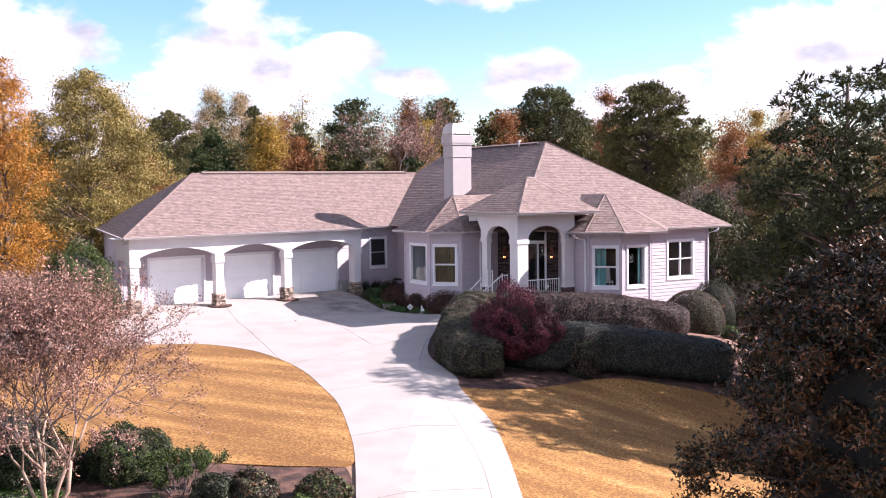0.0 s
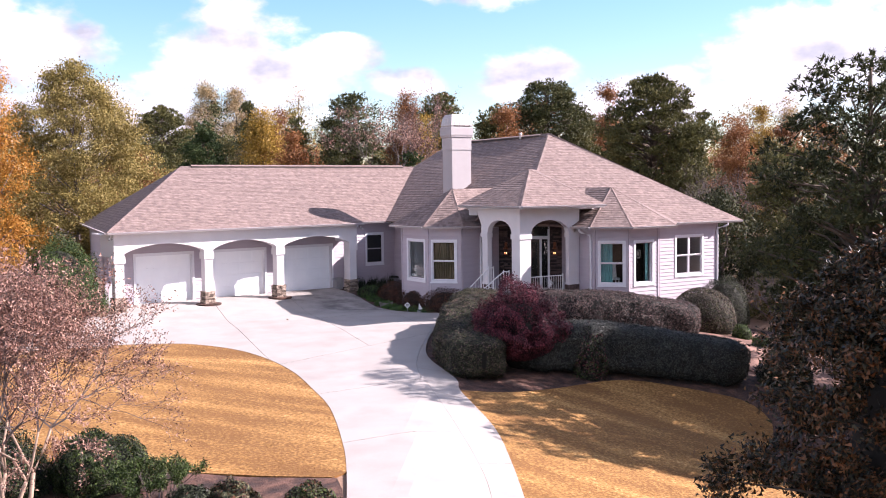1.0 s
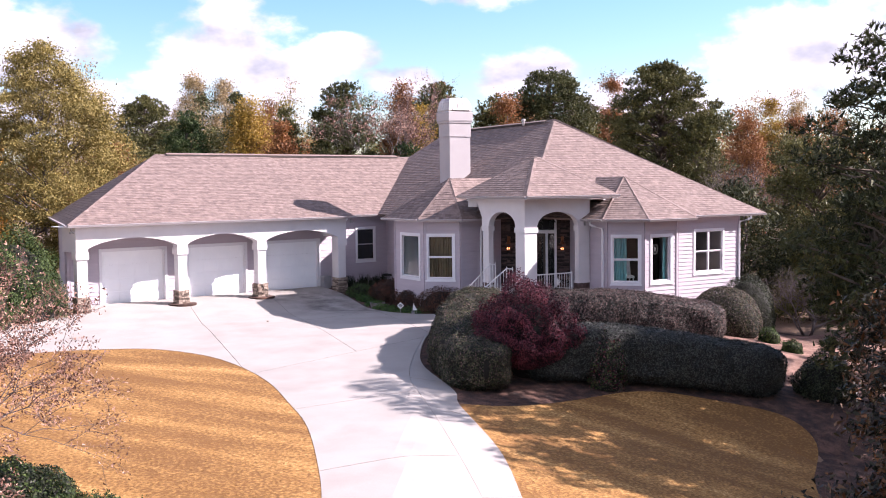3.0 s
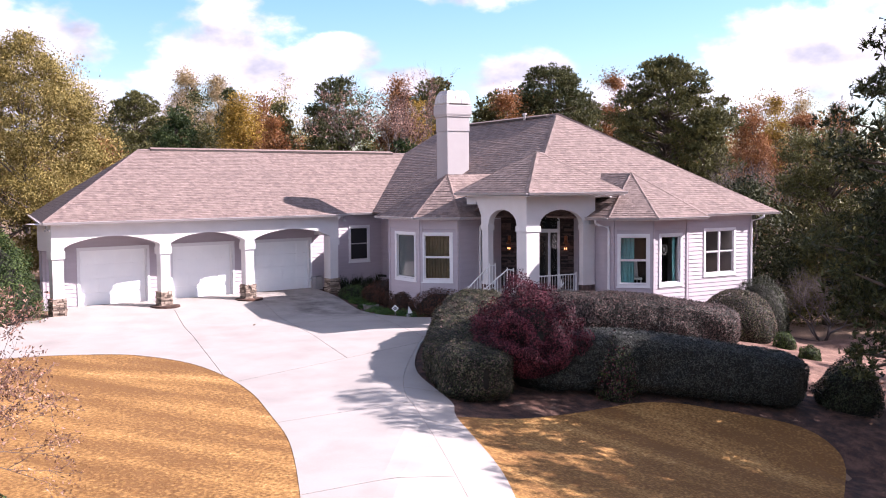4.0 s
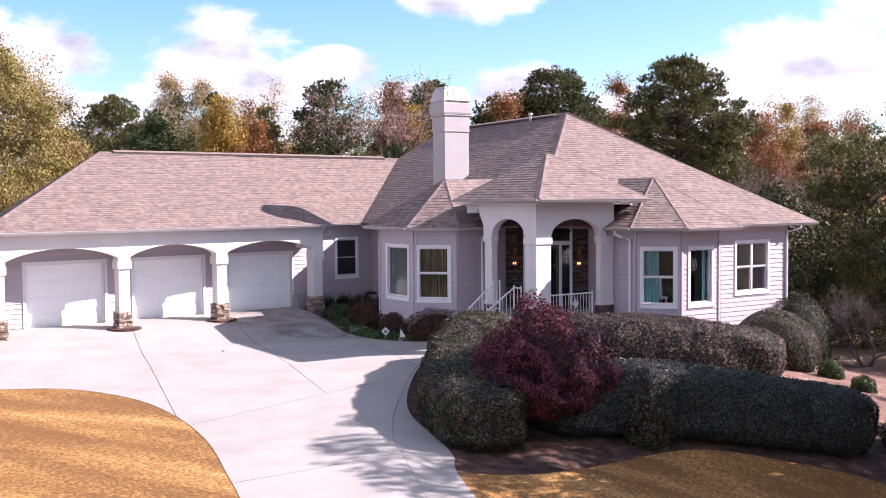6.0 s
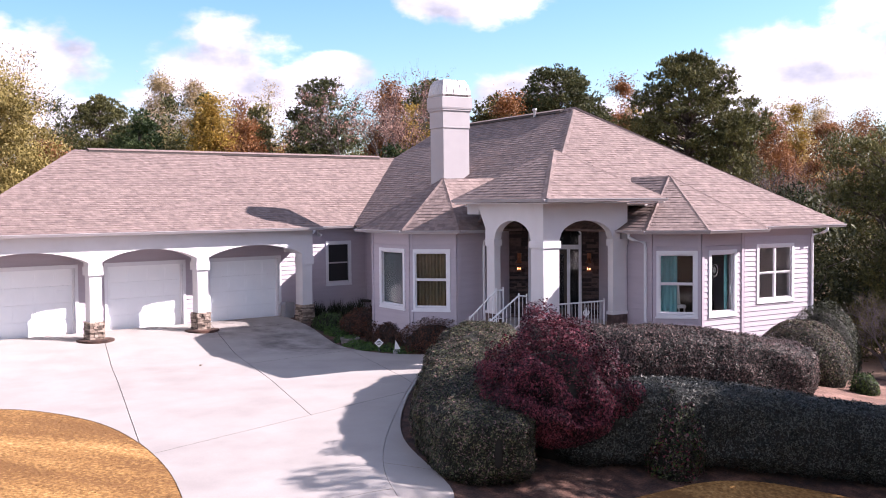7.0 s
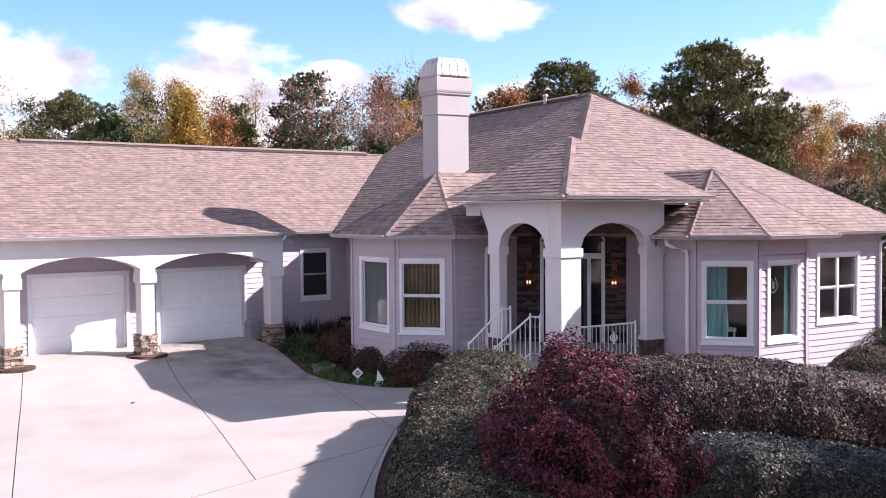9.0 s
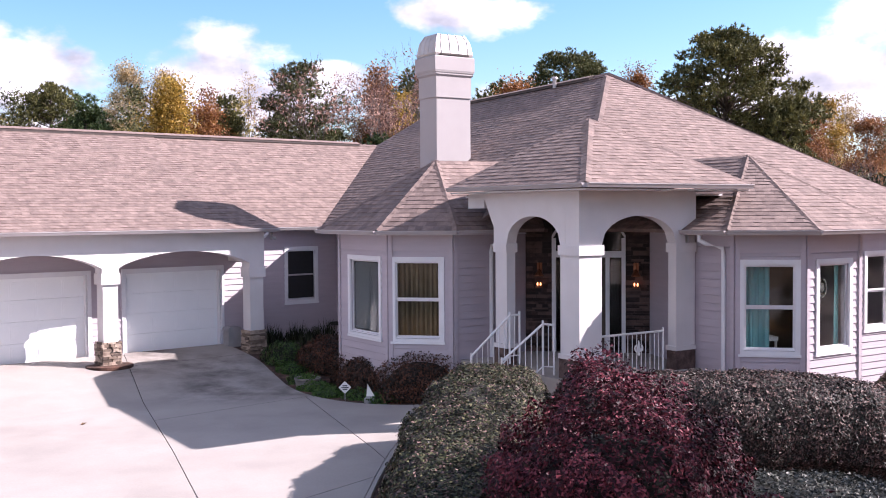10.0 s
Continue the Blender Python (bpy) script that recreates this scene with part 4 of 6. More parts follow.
roof("roof_bay_right_back", [g4, M3(5.8, 2.78, 4.88), APR])
hip_cap(g4, APR)
for p in (g1, g2, g3):
    hip_cap(p, APR)
for p, q in ((g0, g1), (g1, g2), (g2, g3)):
    gutter(p, q, EAVE)
for poly in ([M(-0.27, 3.62), M(1.6, 3.62), M(1.6, bL + 0.1), M(kL - bL, bL + 0.1)], [M(-1.5, 4.85), M(-0.27, 3.62), M(kL - bL, bL + 0.1), M(aL + 0.1, kL - aL)],
             [M(-1.5, 7.6), M(-1.5, 4.85), M(aL + 0.1, kL - aL), M(aL + 0.1, 7.4)], [M(2.97, 0.55), M(2.97, -0.94), M(aR + 0.1, kR - aR), M(aR + 0.1, 0.55)],
             [M(2.97, -0.94), M(4.14, -2.11), M(kR - bR, bR + 0.1), M(aR + 0.1, kR - aR)], [M(4.14, -2.11), M(6.6, -2.11), M(6.2, bR + 0.1), M(kR - bR, bR + 0.1)],
             [M(6.6, -2.11), M(8.2, -0.5), M(8.5, -0.18), M(12.7, -0.18), M(11.7, 0.3), M(7.2, 0.3), M(6.1, bR + 0.1)], [M(12.75, -0.18), M(14.4, 23.8), M(12.6, 22), M(11.6, 0.2)]):
    Mesh().prism(poly, 3.185, 3.205).done("soffit", TRIM, house)


# --- entry porch: a square porch set corner-on, with two arches
def porch():
    z_floor, z_top = 0.45, 4.06
    lo, hi = 0.24, 0.80                                   # the corner pillar's sides
    k = 24
    for f, u0, u1 in ((Face(M(lo, lo), M(4.0, lo)), hi - lo, 2.79 - lo), (Face(M(lo, 4.0), M(lo, lo)), 4.0 - 2.53, 4.0 - hi)):
        left, right = (0.0, u1 + 0.56) if u0 < 1 else (u0 - 1.0, u1 + 0.15)
        line = [(left, z_top), (left, 3.02)] if u0 < 1 else [(left + 0.15, z_top), (left + 0.55, 3.35), (left + 0.55, 3.02)]
        line += [(u0 + (u1 - u0) * j / k, 3.02 + 0.56 * max(0.0, 1 - (2 * j / k - 1) ** 2) ** 0.5) for j in range(k + 1)]
        line += [(right - 0.3, 3.02), (right - 0.3, 3.2), (right, 3.3), (right, z_top)] if u0 < 1 else [(right, 3.02), (right, z_top)]
        f.slab(Mesh(), line, -0.24, 0.0).done("porch_beam", STUCCO, house, "white stucco porch beam over a round arch")
    for (a0, a1, b0, b1) in ((lo, hi, lo, hi), (2.79, 3.3, lo, 0.46), (lo, 0.46, 2.53, 2.92)):
        e = 0.035
        s = Mesh()
        s.prism([M(a0, b0), M(a1, b0), M(a1, b1), M(a0, b1)], 0.93, 2.83)
        col = s.done("porch_column", STUCCO, house, "square white stucco column")
        c = Mesh()
        c.prism([M(a0 - e, b0 - e), M(a1 + e, b0 - e), M(a1 + e, b1 + e), M(a0 - e, b1 + e)], 2.83, 3.02)
        c.done("capital", STUCCO, col)
        c = Mesh()
        c.prism([M(a0 - e, b0 - e), M(a1 + e, b0 - e), M(a1 + e, b1 + e), M(a0 - e, b1 + e)], 0.84, 0.93)
        c.done("base_moulding", STUCCO, col)
        c = Mesh()
        c.prism([M(a0 - 0.02, b0 - 0.02), M(a1 + 0.02, b0 - 0.02), M(a1 + 0.02, b1 + 0.02), M(a0 - 0.02, b1 + 0.02)], -0.6, 0.84)
        c.done("plinth", STONE_WALL, col, "dark stacked stone plinth")
    m = Mesh()
    m.prism([M(lo + 0.003, lo + 0.003), M(hi, lo + 0.003), M(hi, hi), M(lo + 0.003, hi)], 3.02, z_top)
    m.done("corner_pier", STUCCO, house)
    # pilaster returns to the bay walls
    s = Mesh()
    s.prism([M(3.17, 0.28), M(3.37, 0.28), M(3.37, 0.6), M(3.17, 0.6)], -0.6, 3.25)
    s.done("porch_return_wall", STUCCO, house)
    # floor, steps, ceiling
    fl = Mesh()
    fl.prism([M(0.1, 0.1), M(3.4, 0.1), M(4.12, 2.35), M(2.12, 4.35), M(0.1, 4.05)], -0.6, z_floor)
    fl.done("porch_floor", CONCRETE, house)
    for i in range(5):
        st = Mesh()
        a1 = 0.1 - 0.3 * i
        st.prism([M(a1 - 0.32, 1.15), M(a1 + 0.02, 1.15), M(a1 + 0.02, 2.75), M(a1 - 0.32, 2.75)], -0.7, z_floor - 0.175 * (i + 1))
        st.done("porch_step", CONCRETE, house)
    ce = Mesh()
    ce.prism([M(0.3, 0.3), M(4.2, 0.3), M(4.2, 2.4), M(2.2, 4.4), M(0.3, 4.1)], 3.98, 4.02)
    ce.done("porch_ceiling", STUCCO, house)
    # side walls, stone wall with the door
    for p, q in ((M(1.15, bL), M(2.12, 4.33)), (M(4.11, 2.34), M(aR, 0.55))):
        w = Mesh()
        f = Face(p, q)
        f.box(w, 0, f.length, -0.5, 4.0, -0.15, 0)
        w.done("porch_side_wall", SIDING, house)
    f = Face(M(2.12, 4.33), M(4.11, 2.34))
    W = f.length
    d0, d1 = W / 2 - 0.80, W / 2 + 0.87
    stone = Mesh()
    f.box(stone, 0, d0, 0.3, 4.0, -0.2, -0.03)
    f.box(stone, d1, W, 0.3, 4.0, -0.2, -0.03)
    f.box(stone, d0, d1, 3.45, 4.0, -0.2, -0.03)
    rng = random.Random(5)
    for ua, ub in ((0.0, d0), (d1, W)):
        z = 0.45
        while z < 3.95:
            hh = rng.choice((0.045, 0.06, 0.08, 0.11))
            u = ua
            while u < ub - 0.02:
                wd = min(rng.uniform(0.12, 0.4), ub - u)
                f.box(stone, u + 0.004, u + wd - 0.004, z + 0.004, z + hh - 0.004, -0.03, rng.uniform(-0.015, 0.03))
                u += wd
            z += hh
    tagged(stone.done("stone_wall", SHADED_STONE, house), "stacked stone veneer wall round the entrance, darkened for porch shade", kind="stuff")
    fr = Mesh()
    mull = 0.09
    for a in ((d0, d0 + mull), (d0 + 0.36, d0 + 0.36 + mull), (d1 - 0.36 - mull, d1 - 0.36), (d1 - mull, d1)):
        f.box(fr, *a, 0.45, 2.62, -0.09, 0.02)
    f.box(fr, d0, d1, 2.62, 2.76, -0.09, 0.03)
    f.box(fr, d0, d0 + mull, 2.76, 3.06, -0.09, 0.02)
    f.box(fr, d1 - mull, d1, 2.76, 3.06, -0.09, 0.02)
    k = 14
    for j in range(k):
        t0, t1 = j / k, (j + 1) / k
        ar = lambda t: 3.03 + 0.36 * max(0.0, 1 - (2 * t - 1) ** 2) ** 0.5
        u0, u1 = d0 + (d1 - d0) * t0, d0 + (d1 - d0) * t1
        a = f.at
        fr.hexa([a(u0, ar(t0), 0.02), a(u1, ar(t1), 0.02), a(u1, ar(t1), -0.09), a(u0, ar(t0), -0.09),
                 a(u0, ar(t0) + 0.09, 0.02), a(u1, ar(t1) + 0.09, 0.02), a(u1, ar(t1) + 0.09, -0.09), a(u0, ar(t0) + 0.09, -0.09)])
    door = fr.done("front_door", TRIM, house, "white-framed glazed entrance door with side lights and an arched transom")
    leaf = Mesh()
    la, lb = d0 + 0.45, d1 - 0.45
    for a in ((la, la + 0.1, 0.47, 2.6), (lb - 0.1, lb, 0.47, 2.6), (la + 0.1, lb - 0.1, 0.47, 0.75), (la + 0.1, lb - 0.1, 2.48, 2.6)):
        f.box(leaf, *a, -0.07, -0.02)
    leaf.done("door_leaf", material("dark_door_wood", [(0.03, 0.02, 0.016), (0.07, 0.045, 0.03)], 0.5, 3.0, 40, 0.2), door, "dark wooden glazed leaf")
    for a in ((d0 + mull, d0 + 0.36), (la + 0.1, lb - 0.1), (d1 - 0.36, d1 - mull)):
        g = Mesh()
        f.box(g, *a, 0.6, 2.55, -0.05, -0.045)
        f.box(g, *a, 2.8, 3.25, -0.05, -0.045) if a[0] > la else None
        gp = g.done("pane", GLASS, door)
        gp.visible_shadow = False
    # added near-black sheet that stands in for the unlit hall behind the glass
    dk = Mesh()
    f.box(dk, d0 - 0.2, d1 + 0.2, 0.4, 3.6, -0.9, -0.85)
    dk.done("dark_hall_sheet", DARK, house)
    return f, d0, d1


f_entry, door_u0, door_u1 = porch()
EC3 = M3(-0.2, -0.45, 4.19)
ELL, ERR = M3(-0.2, 4.0, 4.19), M3(4.2, -0.45, 4.19)
EP, EQ = M3(2.55, 2.6, 5.68), M3(4.1, 4.15, 5.68)
roof("roof_porch_front", [EC3, ERR, EP])
roof("roof_porch_left", [ELL, EC3, EP])
roof("roof_porch_back_right", [ERR, EQ, EP])
roof("roof_porch_back_left", [EQ, ELL, EP])
for q in (EC3, ELL, ERR, EQ):
    hip_cap(q, EP)
gutter(EC3, ERR, 4.19)
gutter(ELL, EC3, 4.19)
sof = Mesh()
sof.prism([M(-0.18, -0.43), M(4.18, -0.43), M(4.18, 0.6), M(0.6, 0.6), M(0.6, 3.98), M(-0.18, 3.98)], 4.06, 4.09)
sof.done("porch_soffit", STUCCO, house)
for p, q, zb in ((M(0.3, 4.0), M(0.3, 3.4), 3.75), (M(3.353, 1.2), M(4.1, 1.2), 3.42)):
    f = Face(p, q)
    f.box(Mesh(), 0, f.length, zb, 4.055, -0.4, 0).done("beam_return", STUCCO, house)


# --- chimney
PALE_STUCCO = material("greyed_stucco", [(0.35, 0.32, 0.325), (0.41, 0.38, 0.385)], 0.88, 1.2, 90, 0.25, bump_dist=0.004)


def chimney():
    a0, a1, b0, b1 = 2.62, 3.72, 8.85, 9.70
    m = Mesh()
    ring = lambda e, z: [M3(a0 - e, b0 - e, z), M3(a1 + e, b0 - e, z), M3(a1 + e, b1 + e, z), M3(a0 - e, b1 + e, z)]
    m.loft([ring(0, 3.6), ring(0, 6.787), ring(0.02, 6.807), ring(0.02, 7.339), ring(0.06, 7.391), ring(0.06, 7.444)])
    st = m.done("chimney", PALE_STUCCO, house, "white stucco chimney with a banded crown")
    band = Mesh()
    band.loft([ring(0.03, 6.776), ring(0.03, 6.807)])
    band.done("lower_band", PALE_STUCCO, st)
    band = Mesh()
    band.loft([ring(0.075, 7.444), ring(0.09, 7.506), ring(0.09, 7.861), ring(0.03, 7.903)])
    band.done("crown_band", PALE_STUCCO, st)
    cap = Mesh()
    cap.loft([ring(0.05, 7.903), ring(0.06, 7.965), ring(0.0, 8.299), ring(-0.1, 8.487)])
    cap = cap.done("chimney_cap", METAL, st, "grey standing-seam metal cap")
    for t in (0.12, 0.38, 0.64, 0.9):
        p, q, r = (M3(a0 + (a1 - a0) * t, b0 - 0.06, 7.965), M3(a0 + (a1 - a0) * t, b0, 8.299), M3(a0 + (a1 - a0) * (0.5 + (t - 0.5) * 0.82), b0 + 0.1, 8.487))
        Mesh().tube([p, q, r], [0.014, 0.014, 0.014], 5).done("seam", METAL, cap)
        p, q, r = (M3(a0 - 0.06, b0 + (b1 - b0) * t, 7.965), M3(a0, b0 + (b1 - b0) * t, 8.299), M3(a0 + 0.1, b0 + (b1 - b0) * (0.5 + (t - 0.5) * 0.8), 8.487))
        Mesh().tube([p, q, r], [0.014, 0.014, 0.014], 5).done("seam", METAL, cap)
    slot = Mesh()
    f = Face(M(a0 + 0.08, b0), M(a1 - 0.08, b0))
    f.box(slot, 0, f.length, 7.908, 7.949, 0.04, 0.075)
    slot.done("vent_slot", BLACK, st)


chimney()


# --- downspouts
def downspout(face, u, z_top, out):
    m = Mesh()
    a = face.at
    m.tube([a(u + out, z_top, 0.42), a(u + out, z_top - 0.1, 0.42), a(u + out * 0.7, z_top - 0.17, 0.34), a(u, z_top - 0.26, 0.09), a(u, z_top - 0.4, 0.06), a(u, -0.4, 0.06)], [0.045] * 6, 8)
    m.done("downspout", TRIM, house)


downspout(Face(M(kL - bL, bL), M(1.15, bL)), 0.98, EAVE - 0.1, 0.12)
downspout(Face(M(aR, 0.55), M(aR, kR - aR)), 1.05, EAVE - 0.1, -0.3)
fw = Face(M(7.15, 0.2), M(11.6, 0.2))
downspout(fw, fw.length - 0.06, EAVE - 0.08, 0.3)
downspout(Face((30.38, GY + 0.42), (30.38, 44.19)), 0.1, EAVE - 0.06, 0.0)


# --- railings
def railing(name, pts, tops, label, step=0.115):
    """Post to post: a top rail, a bottom rail and thin balusters, along a plan line with given top heights."""
    r = thing(name, label, "railing", pts[0], group="porch railings")
    top = Mesh()
    top.tube([Vector((*p, z)) for p, z in zip(pts, tops)], [0.024] * len(pts), 6)
    top.done("handrail", IRON, r)
    low = Mesh()
    low.tube([Vector((*p, z - 0.82)) for p, z in zip(pts, tops)], [0.015] * len(pts), 6)
    low.done("bottom_rail", IRON, r)
    for p, z in zip(pts, tops):
        m = Mesh()
        m.tube([Vector((*p, z - 0.98)), Vector((*p, z + 0.07))], [0.024, 0.024], 6)
        m.done("post", IRON, r)
    for (p, z0), (q, z1) in zip(list(zip(pts, tops))[:-1], list(zip(pts, tops))[1:]):
        p, q = Vector(p), Vector(q)
        k = max(2, int((q - p).length / step))
        for i in range(1, k):
            x, z = p.lerp(q, i / k), z0 + (z1 - z0) * i / k
            b = Mesh()
            b.tube([Vector((x.x, x.y, z - 0.83)), Vector((x.x, x.y, z - 0.01))], [0.009, 0.009], 5)
            b.done("baluster", IRON, r)


railing("porch_railing", [M(0.8, 0.42), M(2.6, 0.42)], [1.24, 1.24], "white metal railing across the porch arch")
railing("stair_railing", [M(0.2, 2.05), M(-0.05, 2.05), M(-0.85, 2.25)], [1.58, 1.58, 0.80], "white metal stair railing beside the porch steps")
railing("stair_railing", [M(0.2, 0.95), M(-0.05, 0.98), M(-0.95, 1.1)], [1.47, 1.50, 0.84], "white metal stair railing beside the porch steps")


# --- a white ornament that hangs on the porch railing
def rail_ornament():
    t = thing("rail_ornament", "small white scrolled ornament hanging on the porch railing", "ornament", (*M(1.9, 0.38), 0.8))
    f = Face(M(1.78, 0.385), M(2.02, 0.385))
    f.slab(Mesh(), [(0.10, 0.80), (0.14, 0.80), (0.16, 0.92), (0.14, 1.02), (0.12, 1.10), (0.10, 1.02), (0.08, 0.92)], -0.012, 0.012).done("stem", IRON, t)
    for sg in (-1, 1):
        arc = [f.at(0.12 + sg * (0.02 + 0.085 * math.sin(k / 7 * 2.6)), 0.88 + 0.14 * (1 - math.cos(k / 7 * 2.6)) / 2, 0.0) for k in range(8)]
        Mesh().tube(arc, [0.016, 0.02, 0.022, 0.02, 0.018, 0.016, 0.014, 0.01], 6).done("scroll", IRON, t)


rail_ornament()


# --- a round plaque behind the side pane of the right bay
def bay_plaque():
    f = Face(M(kR - bR, bR), M(6.05, bR))
    t = thing("oval_plaque", "dark pewter oval plaque hanging behind the bay window pane", "ornament", tuple(f.at(0.68, 2.0, -0.14)))
    ring = lambda r, d: [f.at(0.68 + 0.72 * r * math.cos(a), 2.12 + r * math.sin(a), d) for a in [2 * math.pi * i / 20 for i in range(20)]]
    Mesh().loft([ring(0.2, -0.15), ring(0.2, -0.12), ring(0.155, -0.12), ring(0.155, -0.15)], cap=False).done("rim", GREY_PLAQUE, t)
    Mesh().loft([ring(0.10, -0.15), ring(0.085, -0.125)]).done("centre", GREY_PLAQUE, t)


GREY_PLAQUE = material("pewter_plaque", [(0.006, 0.006, 0.007), (0.014, 0.014, 0.016)], 0.85, 8.0, 40, 0.1)
bay_plaque()


# --- lit lanterns on the stone walls
COPPER = material("copper_lantern_metal", [(0.16, 0.06, 0.035), (0.3, 0.12, 0.06)], 0.4, 6.0, 40, 0.2, metal=0.8)


def glow(name, colour, strength):
    m = bpy.data.materials.new(name)
    m.use_nodes = True
    b = m.node_tree.nodes["Principled BSDF"]
    b.inputs["Base Color"].default_value = (*colour, 1)
    b.inputs["Emission Color"].default_value = (*colour, 1)
    b.inputs["Emission Strength"].default_value = strength
    return m


BULB = glow("warm_bulb", (1.0, 0.36, 0.12), 1.8)
for u in (0.33, f_entry.length - 0.30):
    lamp = thing("wall_lantern", "lit copper wall lantern beside the entrance", "wall lamp", tuple(f_entry.at(u, 2.05, 0.05)), group="entrance lanterns")
    m = Mesh()
    a = f_entry.at
    f_entry.box(m, u - 0.06, u + 0.06, 2.2, 2.5, 0.0, 0.06)
    m.tube([a(u, 2.42, 0.05), a(u, 2.5, 0.12), a(u, 2.36, 0.16)], [0.015] * 3, 6)
    m.done("bracket", COPPER, lamp)
    m = Mesh()
    m.tube([a(u, 2.36, 0.16), a(u, 2.22, 0.16), a(u, 2.2, 0.16)], [0.02, 0.11, 0.115], 8)
    m.done("lantern_hood", COPPER, lamp)
    Mesh().tube([a(u, 1.93, 0.16), a(u, 1.97, 0.16)], [0.08, 0.085], 8).done("lantern_base", COPPER, lamp)
    for du in (-0.035, 0.035):
        m = Mesh()
        m.tube([a(u + du, 1.98, 0.16), a(u + du, 2.005, 0.16), a(u + du, 2.04, 0.16), a(u + du, 2.055, 0.16)], [0.010, 0.019, 0.016, 0.004], 8)
        m.done("bulb", BULB, lamp, smooth=True)


# ---------------------------------------------------------------- plants
def fast_quads(name, v, mat, parent, label="", three=True):
    """A mesh of loose leaves from an array of shape (n, 4, 3), each a triangle, or a diamond where three is False."""
    if three:
        w = (v[:, 3] - v[:, 1]) * 0.5
        v = np.stack([v[:, 0] - w, v[:, 0] + w, v[:, 2]], axis=1)
    n, k = len(v), v.shape[1]
    me = bpy.data.meshes.new(name)
    me.vertices.add(k * n)
    me.vertices.foreach_set("co", v.reshape(-1).astype(np.float32))
    me.loops.add(k * n)
    me.loops.foreach_set("vertex_index", np.arange(k * n, dtype=np.int32))
    me.polygons.add(n)
    me.polygons.foreach_set("loop_start", np.arange(0, k * n, k, dtype=np.int32))
    me.polygons.foreach_set("loop_total", np.full(n, k, dtype=np.int32))
    me.materials.append(mat)
    me.update(calc_edges=True)
    ob = new(name, me)
    hang(ob, parent)
    if label:
        tagged(ob, label)
    return ob


def leaf_quads(rng, c, size, width=0.55, normal=None, lean=0.6, aim=None, lie=0.0):
    """Pointed leaf-shaped quads at the centres c. normal biases the leaves' faces outwards, aim the way they point."""
    n = len(c)
    d = rng.normal(size=(n, 3))
    if aim is not None:
        d = d * 0.45 + aim
    if lie:  # leaves lie along the surface rather than stand out of it
        d = d - lie * np.einsum("ij,ij->i", d, normal)[:, None] * normal
    d /= np.linalg.norm(d, axis=1, keepdims=True)
    k = rng.normal(size=(n, 3))
    if normal is not None:
        k = k * lean + normal
    s = np.cross(d, k)
    s /= np.linalg.norm(s, axis=1, keepdims=True) + 1e-9
    ln = (size * rng.uniform(0.6, 1.3, n))[:, None]
    a = c - d * ln * 0.5
    b = c + d * ln * 0.5
    w = s * ln * width * 0.5
    m = c - d * ln * 0.05
    return np.stack([a, m - w, b, m + w], axis=1)


def limb_path(rng, p, q, bend=0.15, k=4):
    p, q = np.array(p, float), np.array(q, float)
    ln = np.linalg.norm(q - p)
    out = []
    for i in range(k + 1):
        t = i / k
        x = p + (q - p) * t
        if 0 < i < k:
            x = x + rng.normal(size=3) * ln * bend * 0.35
        x[2] += math.sin(math.pi * t) * ln * bend * 0.4
        out.append(tuple(x))
    return out


def crown_centres(rng, n, base, height, radius, profile, hollow=0.45):
    """Clump centres in a crown: profile(t) gives the relative radius at height t from 0 to 1."""
    out = []
    ph = rng.uniform(0, 6.28, 4)
    while len(out) < n:
        t = rng.uniform(0, 1)
        th = rng.uniform(0, 2 * math.pi)
        lob = 1 + 0.16 * math.sin(3 * th + ph[0] + 4 * t) + 0.1 * math.sin(5 * th + ph[1] - 6 * t)
        r = profile(t) * lob * math.sqrt(rng.uniform(hollow ** 2, 1))
        if rng.uniform(0, 1) < 0.25 + 0.75 * profile(t):
            out.append((base[0] + radius * r * math.cos(th), base[1] + radius * r * math.sin(th), base[2] + height * t))
    return np.array(out)


ROUND = lambda t: math.sqrt(max(0.0, 1 - (1.7 * t - 0.75) ** 2)) if t > 0 else 0.4
CONE = lambda t: (1 - t) ** 0.8 * 0.95 + 0.06
DOME = lambda t: math.sqrt(max(0.02, 1 - t ** 2.4)) * (0.62 + 0.38 * min(1, t * 3))
EGG = lambda t: math.sin(math.pi * min(1.0, 0.12 + 0.88 * t) ** 0.8) * 0.98 + 0.04


